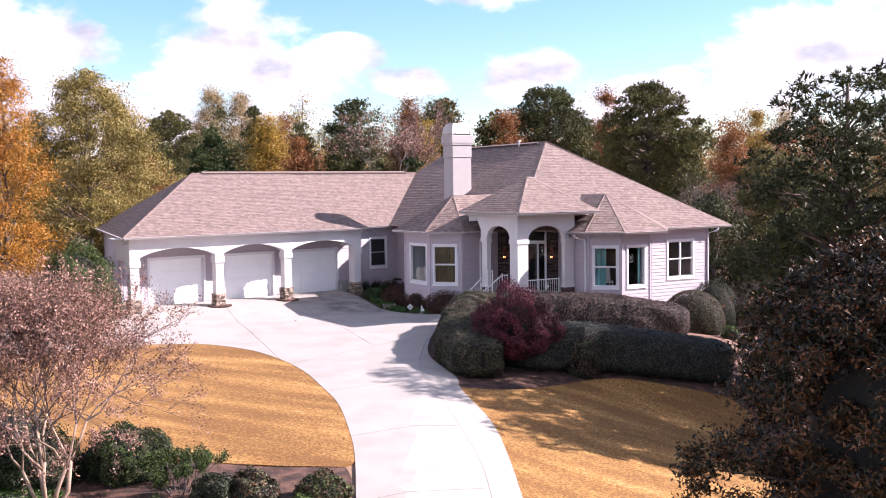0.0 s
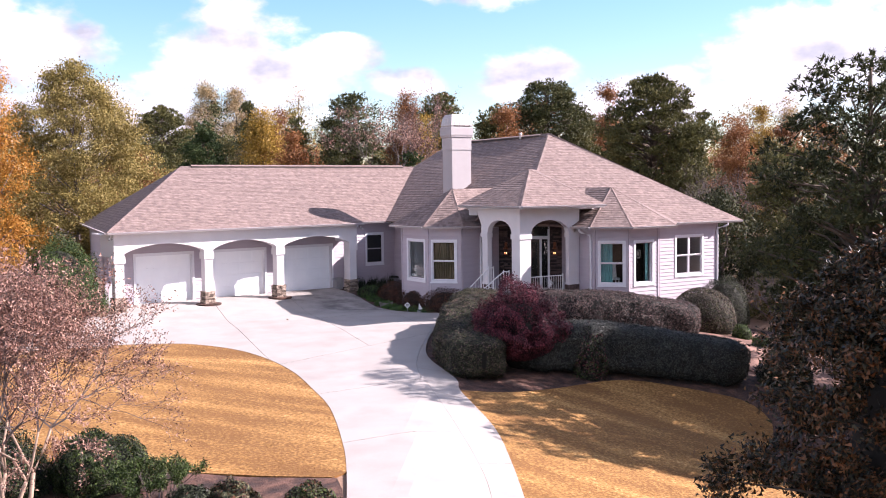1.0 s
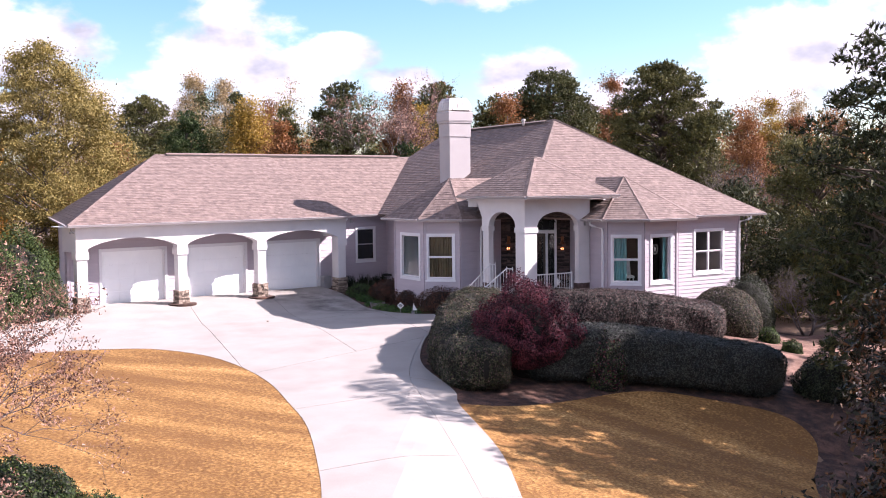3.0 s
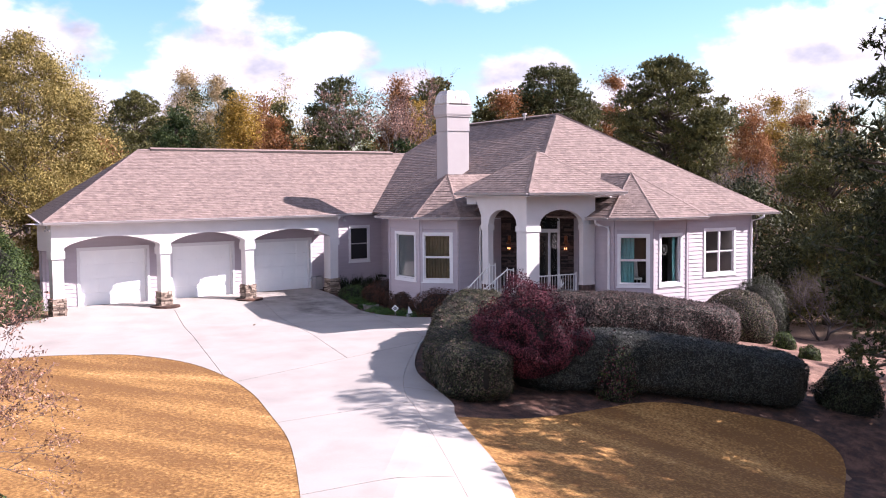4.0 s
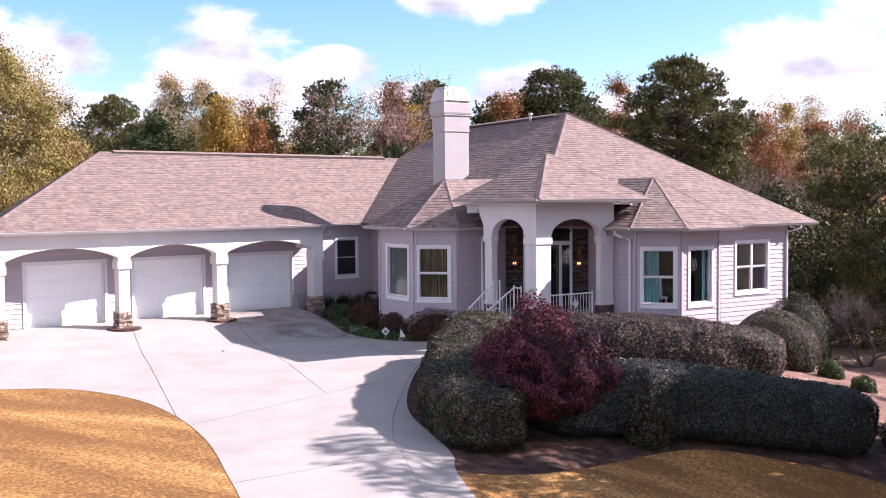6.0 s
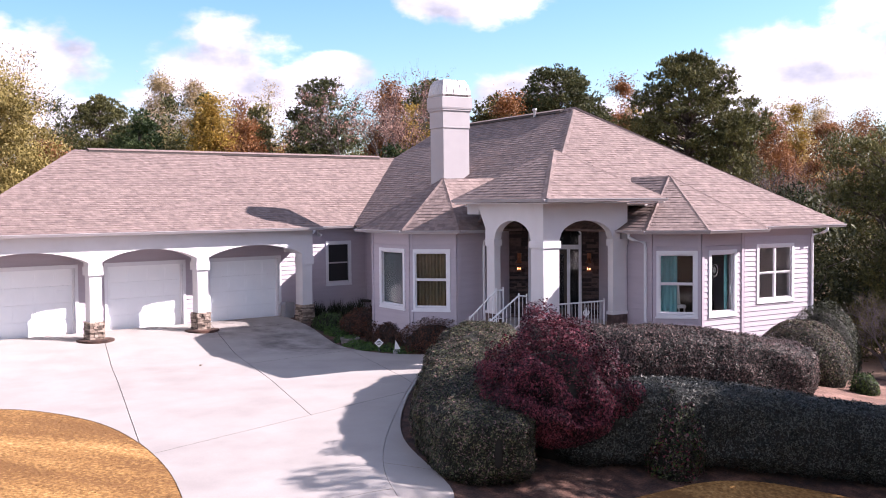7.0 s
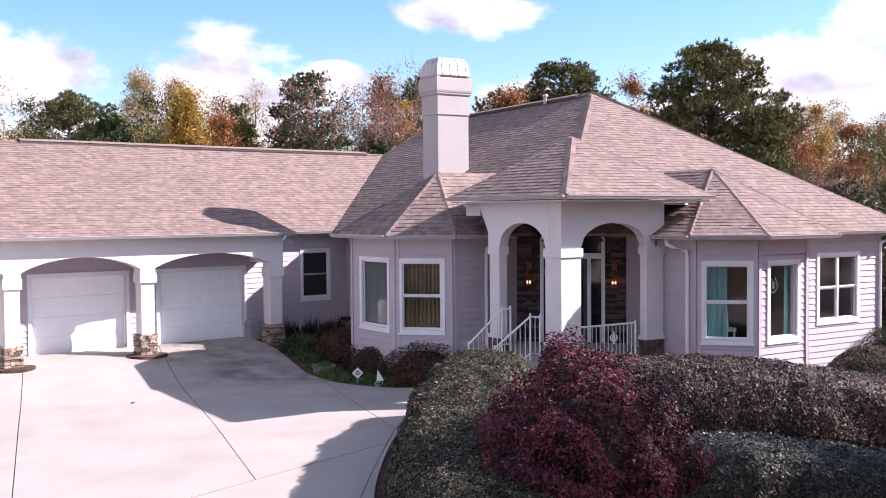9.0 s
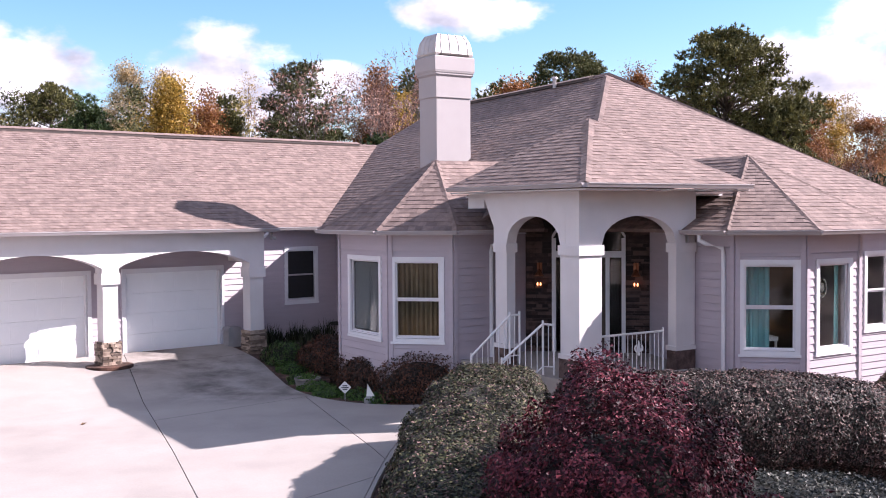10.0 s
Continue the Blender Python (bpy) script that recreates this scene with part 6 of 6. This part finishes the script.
branching("bare_tree", "leafless grey tree at the wood's edge", *at_bearing(57.6, 50)[:2], 6.6, 0.7, GREY_BARK, None, 21, stems=3, depth=6, leaves=0, r0=0.06, tilt=0.5, jitter=0.33)
branching("bare_tree", "leafless grey tree at the wood's edge", *at_bearing(59.6, 57)[:2], 6.4, 0.7, GREY_BARK, None, 38, stems=3, depth=6, leaves=0, r0=0.06, tilt=0.5, jitter=0.33)
broadleaf("broad yellow-green oak in autumn leaf", 22.6, 58.9, 12.2, 5.3, 22, OAK, 0.06, clumps=420, per=330, size=0.12, spread=0.36)
broadleaf("pale nearly bare tree with thin twigs", 30.4, 73.6, 13.0, 2.6, 23, TAN, 0.4, clumps=60, per=45)
broadleaf("low tree with rust-orange autumn leaves", 30.5, 70.0, 7.5, 3.0, 24, RUST, 0.1)
tree("cypress_tree", "orange-brown feathery bald cypress", 14.2, 46.6, 11.0, 2.5, 0.05, CONE, ORANGE, BARK, 25, clumps=190, per=210, size=0.13, spread=0.34, width=0.35, limbs=50)
tree("cypress_tree", "orange-brown feathery bald cypress", 10.6, 47.5, 9.5, 2.6, 0.05, CONE, ORANGE, BARK, 26, clumps=120, per=160, size=0.15, spread=0.38, width=0.35, limbs=30)
# filling of the woods, far off
rng_w = random.Random(3)
FILL = [PINE, PINE_OLIVE, RUST, GOLD, PINE, OAK, TAN, RUST]
for i in range(54):
    k = (i * 0.618) % 1
    ang = radians(8 + 78 * k)                            # from the right round to the left, seen from the drive
    dist = rng_w.uniform(98, 132)
    fx, fy = 4 + dist * math.cos(ang), 4 + dist * math.sin(ang)
    mt = FILL[rng_w.randrange(len(FILL))]
    tp = rng_w.uniform(10.6, 12.8) * (0.55 + dist / 200)
    if ang < 0.55:
        mt, tp = (CEDAR, PINE_OLIVE, RUST, PINE)[i % 4], tp - 2.0
    tree("wood_tree", "autumn wood tree of the mixed forest edge", fx, fy, tp, rng_w.uniform(2.6, 4.0), 0.05, EGG, mt, GREY_BARK, 200 + i, clumps=55, per=110, size=0.3, spread=0.6,
         width=0.4, limbs=10, group="trees behind the house")


# lower trees that close the gaps over the garage roof, and a dark one past the house corner
for i, (x, y, top, mt) in enumerate([(34.4, 75.9, 8.7, CEDAR), (39.2, 79.5, 8.6, PINE_OLIVE), (43.4, 80.5, 9.0, CEDAR), (47.5, 81.0, 8.6, PINE), (53.4, 83.0, 8.6, RUST), (58.2, 79.8, 8.4, CEDAR), (47.4, 33.6, 4.3, PINE_DEEP), (51.0, 36.5, 4.6, PINE_DEEP)]):
    tree("wood_tree", "low dense tree of the forest edge", x, y, top, 2.9 if y > 60 else 2.3, 0.03, EGG, mt, GREY_BARK, 450 + i, clumps=90, per=120, size=0.22, spread=0.5, width=0.35, limbs=12, group="trees behind the house")


# woods all round the garden, behind and beside the drive
for i in range(14):
    ang = radians(-62 + 68 * i / 13)
    dist = rng_w.uniform(44, 62)
    fx, fy = 24 + dist * math.cos(ang), 18 + dist * math.sin(ang)
    tree("wood_tree", "autumn wood tree of the mixed forest edge", fx, fy, rng_w.uniform(9, 14), rng_w.uniform(3.2, 4.6), 0.05, EGG, FILL[rng_w.randrange(len(FILL))], GREY_BARK, 400 + i, clumps=50, per=60, size=0.5,
         spread=0.8, width=0.5, limbs=8, group="trees round the garden")


def far_woods():
    """The wooded hills on the horizon, as one mass of clumps."""
    rng = np.random.default_rng(77)
    t = thing("far_woods", "distant wooded hills in brown and rust", "woods", (200, 150, 0), kind="stuff")
    for mat, n in ((RUST, 60000), (PINE, 45000)):
        a = np.radians(rng.uniform(-25, 120, n))
        d = rng.uniform(210, 420, n)
        x, y = 4 + d * np.cos(a), 4 + d * np.sin(a)
        z = np.array([ground_z(p, q) for p, q in zip(x, y)]) + rng.uniform(0, 1, n) ** 1.4 * (11 + 7 * np.clip((60 - np.degrees(a)) / 25, 0, 1) + 2.5 * np.sin(np.degrees(a) * 1.7) + 1.5 * np.sin(np.degrees(a) * 5))
        c = np.stack([x, y, z], axis=1)
        fast_quads("foliage", leaf_quads(rng, c, np.full(n, 1.15), 0.7), mat, t)


far_woods()

# --- right side: pines, cedars, bare crape myrtle
HEAVY = lambda t: 0.5 + 0.55 * math.sin(math.pi * (0.12 + 0.8 * t)) * (1 - 0.4 * t)
for x, y, top, r, seed, mt, cf in ((32.6, 17.7, 9.0, 3.7, 31, PINE_DEEP, 0.16), (47.5, 13.0, 10.2, 3.8, 32, PINE_DEEP, 0.12), (38.0, 15.0, 9.0, 3.2, 43, PINE_DEEP, 0.25), (36.6, 12.2, 8.6, 3.0, 48, PINE_DEEP, 0.28), (32.6, 12.0, 8.2, 2.6, 49, PINE_DEEP, 0.45),
                             (49.0, 24.5, 4.2, 2.6, 44, PINE_DEEP, 0.03), (50.5, 28.5, 5.6, 2.6, 46, PINE_DEEP, 0.03), (53.0, 33.0, 7.0, 3.0, 47, PINE_OLIVE, 0.03)):
    pine(x, y, top, r, seed, mt, cf, pads=150, tufts=18, needles=11, size=0.22, pad=0.68, trunk=0.25, width=0.22, label="large dark green pine with heavy spreading limbs", profile=HEAVY)
for x, y, top, r, s, mt in ((64.4, 41.8, 7.8, 2.6, 34, CEDAR), (57.0, 35.5, 6.0, 2.4, 35, CEDAR), (60, 32, 7.5, 2.8, 37, CEDAR), (48.6, 30.6, 3.0, 1.8, 38, CEDAR), (54, 27, 6.5, 2.8, 39, CEDAR)):
    tree("cedar_tree", "olive green red cedar at the wood's edge", x, y, top, r, 0.03, CONE, mt, BARK, s, clumps=110, per=120, size=0.19, spread=0.4, width=0.25, limbs=20, aim_up=0.4)
branching("crape_myrtle", "leafless multi-stemmed crape myrtle on the mulch", 44.2, 28.2, 3.0, 1.1, GREY_BARK, None, 40, stems=6, depth=6, leaves=0, r0=0.045, tilt=1.0, jitter=0.5)

# --- foreground
tree("magnolia_tree", "dark glossy magnolia with bronze-backed leaves", 18.5, 8.0, 4.45, 4.0, 0.02, lambda t: (1 - 0.22 * t) * math.sqrt(max(0.04, 1 - t ** 5)), MAGNOLIA, BARK, 41, clumps=760, per=300, size=0.105, spread=0.19,
     width=0.45, trunk=0.16, limbs=50, core=0.62)
branching("crape_myrtle", "multi-stemmed crape myrtle with dry pinkish leaves", 7.3, 21.3, 4.9, 1.0, PALE_BARK, PINKTAN, 42, stems=6, depth=6, leaves=6, size=0.056, r0=0.055, tilt=0.55, jitter=0.45, first=0.22,
          ratio=(0.74, 0.98), twig_bark=GREY_BARK)

# --- hedges round the entrance
hedge("hedge", "clipped rounded evergreen hedge with bronze tips beside the driveway", [(28.2, 31.2, 0.95, 1.15), (26.6, 29.9, 1.05, 1.1), (25.0, 28.4, 1.1, 0.9), (23.7, 26.9, 1.1, 0.65), (22.95, 25.5, 1.0, 0.35)],
      [HEDGE, HEDGE_OLIVE, HEDGE, HEDGE_BRONZE], 51, leaves=125000, size=0.045)
hedge("hedge", "long clipped dark green hedge above the lawn", [(25.6, 25.5, 1.0, 0.48), (26.4, 25.05, 0.98, 0.58), (27.2, 24.6, 1.2, 0.5), (28.0, 24.05, 1.08, 0.4), (28.8, 23.45, 1.2, 0.28), (29.8, 22.65, 1.08, 0.06), (30.7, 21.9, 1.12, -0.15)], [HEDGE_SLATE], 52, leaves=95000, size=0.045)
hedge("hedge", "clipped bronze-tipped hedge under the bay windows", [(28.6, 29.2, 0.95, 1.15), (30.6, 27.9, 1.05, 1.05), (32.4, 27.0, 1.1, 0.85), (33.9, 26.2, 1.05, 0.56)], [HEDGE_BRONZE, HEDGE_SLATE, HEDGE_BRONZE], 53, leaves=125000, size=0.045)
shrub("round_shrub", "large rounded clipped bronze-green shrub at the house corner", 38.3, 28.25, 1.45, 0.56, [HEDGE_OLIVE, HEDGE_BRONZE, HEDGE], 54, leaves=48000, size=0.046, lumps=0.03, shell=0.05)
shrub("round_shrub", "rounded dark evergreen shrub behind the house corner", 41.3, 29.3, 1.2, 0.75, [HEDGE], 55, leaves=20000, size=0.05, lumps=0.08, shell=0.08)
shrub("round_shrub", "small rounded dark shrub on the mulch", 32.7, 20.7, 0.95, -0.55, [HEDGE], 56, leaves=12000)
shrub("low_shrub", "small low green shrub on the mulch", 38.4, 26.3, 0.4, -0.85, [HEDGE_GREEN], 57, leaves=2400)
shrub("low_shrub", "small low green shrub on the mulch", 37.2, 24.6, 0.38, -1.05, [HEDGE_GREEN], 58, leaves=2400)
shrub("japanese_maple", "dark red weeping japanese maple before the porch", 25.05, 25.85, 1.74, 1.45, [MAPLE], 59, leaves=105000, size=0.056, category="tree", lumps=0.42, grain=3.6, peak=0.45, tuck=0.85)
shrub("loose_shrub", "loose green shrub with a few red leaves between maple and hedge", 26.55, 24.0, 0.62, 0.3, [HEDGE_GREEN, HEDGE, HEDGE, HEDGE_BRONZE, MAPLE], 60, leaves=9000, size=0.06, lumps=0.42, grain=3.0, shell=0.3)

# --- a white chair behind the bay window
def bay_chair():
    t = thing("high_chair", "white high-backed chair behind the bay window", "chair", (*M(4.62, -0.42), 0.4))
    f = Face(M(4.35, -0.42), M(4.85, -0.62))
    w = f.length
    f.box(Mesh(), 0, w, 0.98, 1.06, -0.45, 0).done("seat", TRIM, t)
    f.slab(Mesh(), [(0.0, 1.06), (w, 1.06), (w * 0.92, 1.62), (w * 0.08, 1.62)], -0.45, -0.40).done("backrest", TRIM, t)
    for u in (0.02, w - 0.06):
        for d in (-0.44, -0.05):
            f.box(Mesh(), u, u + 0.04, 0.4, 0.98, d, d + 0.04).done("leg", TRIM, t)


bay_chair()
# --- bed along the house
for i, (x, y, r, top) in enumerate([(30.6, 36.1, 1.3, 0.72), (30.9, 38.4, 1.15, 0.66), (30.15, 37.5, 0.85, 0.42), (31.1, 40.3, 1.1, 0.58)]):
    shrub("azalea", "rounded clipped rusty-leaved azalea in the house bed", x, y, r, top, [AZALEA], 61 + i, leaves=14000, size=0.06, lumps=0.12, group="azaleas")
shrub("low_shrub", "feathery grey-green shrub in the house bed", 30.3, 41.5, 0.62, 0.35, [HERB, HEDGE], 66, leaves=5000, size=0.06, lumps=0.3)
for i, (x, y) in enumerate([(29.35, 36.9), (29.0, 37.6), (29.2, 38.5), (29.5, 39.5), (29.9, 40.6), (30.2, 41.3), (29.9, 36.1), (29.5, 36.3)]):
    shrub("ground_cover", "low green ground cover plants at the bed's edge", x, y, 0.42, ground_z(x, y) + 0.24, [HERB], 70 + i, leaves=1500, size=0.055, lumps=0.35, group="ground cover")


def spiky(x, y, h, seed):
    """A tuft of upright dark blades."""
    rng = np.random.default_rng(seed)
    z = ground_z(x, y)
    t = thing("spiky_plant", "dark spiky-leaved plant against the house wall", "plant", (x, y, z), "spiky plants")
    n = 70
    a = rng.uniform(0, 6.28, n)
    tilt = rng.uniform(0.05, 0.6, n)
    d = np.stack([np.cos(a) * tilt, np.sin(a) * tilt, np.ones(n)], axis=1)
    d /= np.linalg.norm(d, axis=1, keepdims=True)
    ln = h * rng.uniform(0.6, 1.1, n)
    c = np.array([x, y, z]) + d * ln[:, None] * 0.5 + rng.normal(size=(n, 3)) * [0.08, 0.08, 0]
    s = np.cross(d, rng.normal(size=(n, 3)))
    s /= np.linalg.norm(s, axis=1, keepdims=True)
    w, l = s * 0.022, d * ln[:, None] * 0.5
    fast_quads("foliage", np.stack([c - l - w * 0.6, c - l * 0.1 + w, c + l, c - l * 0.1 - w], axis=1), HEDGE, t)


for i in range(7):
    spiky(31.0 + 0.33 * i, 43.55 + 0.1 * (i % 2), 0.5 if i % 3 else 0.65, 300 + i)
spiky(31.6, 42.6, 0.5, 310)
spiky(32.2, 42.2, 0.5, 311)

# --- small things in the beds
GREY_BOX = material("grey_plastic", [(0.24, 0.23, 0.24), (0.34, 0.33, 0.34)], 0.6, 3.0, 40, 0.1)
SIGN_WHITE = material("white_sign_face", [(0.74, 0.73, 0.72), (0.82, 0.81, 0.8)], 0.5, 3.0, 40, 0.05)
SIGN_INK = material("dark_sign_print", [(0.05, 0.05, 0.06), (0.09, 0.09, 0.1)], 0.6, 3.0, 40, 0.0)


def yard_sign(x, y):
    """A small diamond-shaped sign on a stake, with bars for its print."""
    z = ground_z(x, y)
    t = thing("yard_sign", "small white diamond-shaped yard sign on a stake", "sign", (x, y, z))
    f = Face((x - 0.7 * 0.2, y + 0.7 * 0.14), (x + 0.7 * 0.2, y - 0.7 * 0.14))
    u = f.length / 2
    Mesh().tube([f.at(u, z - 0.1, -0.02), f.at(u, z + 0.3, -0.02)], [0.012, 0.012], 6).done("stake", GREY_BOX, t)
    f.slab(Mesh(), [(u - 0.14, z + 0.32), (u, z + 0.18), (u + 0.14, z + 0.32), (u, z + 0.46)], -0.006, 0.006).done("sign_face", SIGN_WHITE, t)
    for h, w in ((0.36, 0.05), (0.32, 0.08), (0.28, 0.05)):
        f.box(Mesh(), u - w, u + w, z + h - 0.012, z + h + 0.012, 0.007, 0.009).done("print_bar", SIGN_INK, t)


yard_sign(28.9, 36.85)


def garden_sail(x, y):
    z = ground_z(x, y)
    t = thing("garden_ornament", "small white triangular garden ornament on a base", "ornament", (x, y, z))
    f = Face((x - 0.2, y + 0.16), (x + 0.2, y - 0.16))
    u = f.length / 2
    f.slab(Mesh(), [(u - 0.06, z + 0.17), (u + 0.12, z + 0.17), (u - 0.03, z + 0.44)], -0.012, 0.012).done("sail", SIGN_WHITE, t)
    Mesh().tube([(x, y, z - 0.05), (x, y, z + 0.12), (x, y, z + 0.17)], [0.1, 0.11, 0.05], 10).done("base", GREY_BOX, t)


garden_sail(29.15, 36.3)


def planter(x, y):
    z = ground_z(x, y)
    t = thing("stone_planter", "low round stone planter with green leaves", "planter", (x, y, z))
    r = lambda q, h: [Vector((x + q * math.cos(a), y + q * math.sin(a), z + h)) for a in [2 * math.pi * i / 18 for i in range(18)]]
    Mesh().loft([r(0.2, -0.05), r(0.27, 0.05), r(0.3, 0.2), r(0.32, 0.22), r(0.32, 0.26), r(0.27, 0.26), r(0.25, 0.18)]).done("bowl", CONCRETE, t, smooth=False)
    rng = np.random.default_rng(9)
    c = np.array([x, y, z + 0.26]) + rng.normal(size=(350, 3)) * [0.11, 0.11, 0.04]
    fast_quads("foliage", leaf_quads(rng, c, np.full(350, 0.06)), HERB, t)


planter(29.25, 38.9)


def utility_box(x, y):
    """A grey plastic box with a sloped lid."""
    z = ground_z(x, y)
    t = thing("utility_box", "grey plastic utility box beside the garage column", "box", (x, y, z))
    f = Face((x - 0.22, y), (x + 0.22, y))
    f.slab(Mesh(), [(0.02, z - 0.05), (0.42, z - 0.05), (0.40, z + 0.5), (0.04, z + 0.5)], -0.3, 0.0).done("body", GREY_BOX, t)
    f.slab(Mesh(), [(0.0, z + 0.5), (0.44, z + 0.5), (0.38, z + 0.58), (0.06, z + 0.58)], -0.33, 0.03).done("lid", GREY_BOX, t)


utility_box(30.0, 43.75)


def floodlight(x, y, z, turn):
    t = thing("floodlight", "twin white floodlight under the garage eave", "outdoor lamp", (x, y, z), "floodlights")
    Mesh().tube([(x, y, z + 0.12), (x, y, z + 0.06), (x, y, z)], [0.035, 0.035, 0.02], 8).done("mount", GREY_BOX, t)
    for s in (-1, 1):
        d = Vector((s * 0.75 * math.cos(turn), -0.75 + s * 0.2, -0.55)).normalized()
        p = Vector((x, y, z))
        Mesh().tube([p, p + d * 0.04, p + d * 0.06, p + d * 0.13], [0.012, 0.02, 0.035, 0.045], 8).done("lamp_head", GREY_BOX, t)


floodlight(30.5, 42.55, 3.05, 0.0)
floodlight(17.95, 42.6, 3.05, 0.0)
DRY_LEAF = leaf_material("dry_brown_leaf", [(0.05, 0.025, 0.012), (0.09, 0.048, 0.026), (0.13, 0.08, 0.045)], 0.7)
for x, y, turn in ((23.55, 38.02, 0.4),):
    z = ground_z(x, y) + 0.062
    c, e = Vector((x, y, z)), Vector((math.cos(turn), math.sin(turn), 0)) * 0.075
    n = Vector((-e.y, e.x, 0)) * 0.55
    lf = Mesh()
    lf.v = [tuple(c - e), tuple(c - e * 0.2 + n + Vector((0, 0, 0.035))), tuple(c + e + Vector((0, 0, 0.02))), tuple(c - e * 0.2 - n + Vector((0, 0, 0.03))), tuple(c)]
    lf.f = [(0, 4, 1), (1, 4, 2), (2, 4, 3), (3, 4, 0)]
    tagged(lf.done("fallen_leaf", DRY_LEAF), "curled brown fallen leaf on the concrete", "leaf")
# mulch rings round the two middle garage columns
for xa, xb in (COLS[1], COLS[2]):
    cx, cy = (xa + xb) / 2, GY + 0.15
    z = ground_z(cx, cy)
    ringpts = lambda q, h: [Vector((cx + q * math.cos(a), cy + q * 0.85 * math.sin(a), z + h)) for a in [2 * math.pi * i / 22 for i in range(22)]]
    t = tagged(Mesh().loft([ringpts(0.6, -0.02), ringpts(0.58, 0.09), ringpts(0.3, 0.11)]).done("column_bed", MULCH), "small round mulch bed at a garage column", "planting bed", group="column beds", kind="structure")

# --- left side
shrub("large_shrub", "large rounded green shrub beside the garage", 16.0, 43.3, 1.8, 3.0, [HEDGE_GREEN], 81, leaves=34000, size=0.075, lumps=0.32)
shrub("large_shrub", "rounded green shrub beside the garage", 14.6, 42.3, 1.3, 1.3, [HEDGE_GREEN], 91, leaves=14000, size=0.07, lumps=0.32)
shrub("bush", "dense dark green bush in the mulch bed", 9.5, 22.3, 1.0, -0.02, [HEDGE, HEDGE_GREEN], 82, leaves=20000, lumps=0.34)
shrub("bush", "dense dark green bush in the mulch bed", 7.3, 24.6, 1.5, 0.35, [HEDGE], 83, leaves=16000, lumps=0.34)
shrub("bush", "dense dark green bush in the mulch bed", 5.0, 24.0, 1.5, 0.45, [HEDGE], 92, leaves=14000, lumps=0.34)
shrub("bush", "dark green bush in the mulch bed", 10.75, 18.9, 0.6, -0.66, [HEDGE, HEDGE_OLIVE, AZALEA], 84, leaves=9000, lumps=0.36)
shrub("bush", "dark green bush in the mulch bed", 10.15, 19.3, 0.55, -0.68, [HEDGE], 93, leaves=7000, lumps=0.36)
shrub("bush", "rounded rusty-green bush in the mulch bed", 11.95, 18.0, 0.6, -0.72, [HEDGE_OLIVE, HEDGE_GREEN, AZALEA], 85, leaves=9000, lumps=0.3)
shrub("bush", "small olive bush in the mulch bed", 11.3, 17.7, 0.36, -1.0, [HEDGE_GREEN], 86, leaves=4000, lumps=0.3)
branching("twiggy_shrub", "grey twiggy half-bare shrub in the mulch bed", 9.8, 20.4, 1.2, 1.2, GREY_BARK, HEDGE_GREEN, 94, stems=9, depth=4, leaves=6, size=0.05, r0=0.02, tilt=0.8, category="shrub")
shrub("bush", "dense dark green bush in the mulch bed", 7.8, 23.3, 1.05, -0.1, [HEDGE, HEDGE_GREEN, HEDGE], 96, leaves=14000, lumps=0.34)
shrub("ground_cover", "low fresh green ground cover in the mulch bed", 6.7, 22.2, 1.1, -1.08, [HERB], 95, leaves=9000, size=0.05, lumps=0.3)


# --- dry grass blades on the lawns
def grass(name, label, poly, count, seed):
    rng = np.random.default_rng(seed)
    x0, x1 = min(p[0] for p in poly), max(p[0] for p in poly)
    y0, y1 = min(p[1] for p in poly), max(p[1] for p in poly)
    pts = np.stack([rng.uniform(max(x0, 3), x1, count), rng.uniform(max(y0, 9), y1, count)], axis=1)
    inside = np.zeros(count, bool)
    for p, q in zip(poly, poly[1:] + poly[:1]):
        if p[1] == q[1]:
            continue
        hit = ((p[1] > pts[:, 1]) != (q[1] > pts[:, 1])) & (pts[:, 0] < (q[0] - p[0]) * (pts[:, 1] - p[1]) / (q[1] - p[1]) + p[0])
        inside ^= hit
    pts = pts[inside]
    c = np.array([(x, y, ground_z(x, y) + 0.055) for x, y in pts])
    aim = np.tile([[0.0, 0.0, 0.05]], (len(c), 1))
    q = leaf_quads(rng, c, np.full(len(c), 0.06), 0.3, np.tile([[0.0, 0.0, 1.0]], (len(c), 1)), 0.16, aim)
    q[:, :, 2] = c[:, None, 2] + (q[:, :, 2] - c[:, None, 2]) * 0.25       # mown short and lying
    return tagged(fast_quads(name, q, LAWN, None), label, "grass", kind="stuff")


grass("grass", "dry tan grass blades of the mown lawn", shrink(LAWN_LEFT, -0.035), 150000, 501)
grass("grass", "dry tan grass blades of the mown lawn", shrink(LAWN_RIGHT, -0.035), 110000, 502)
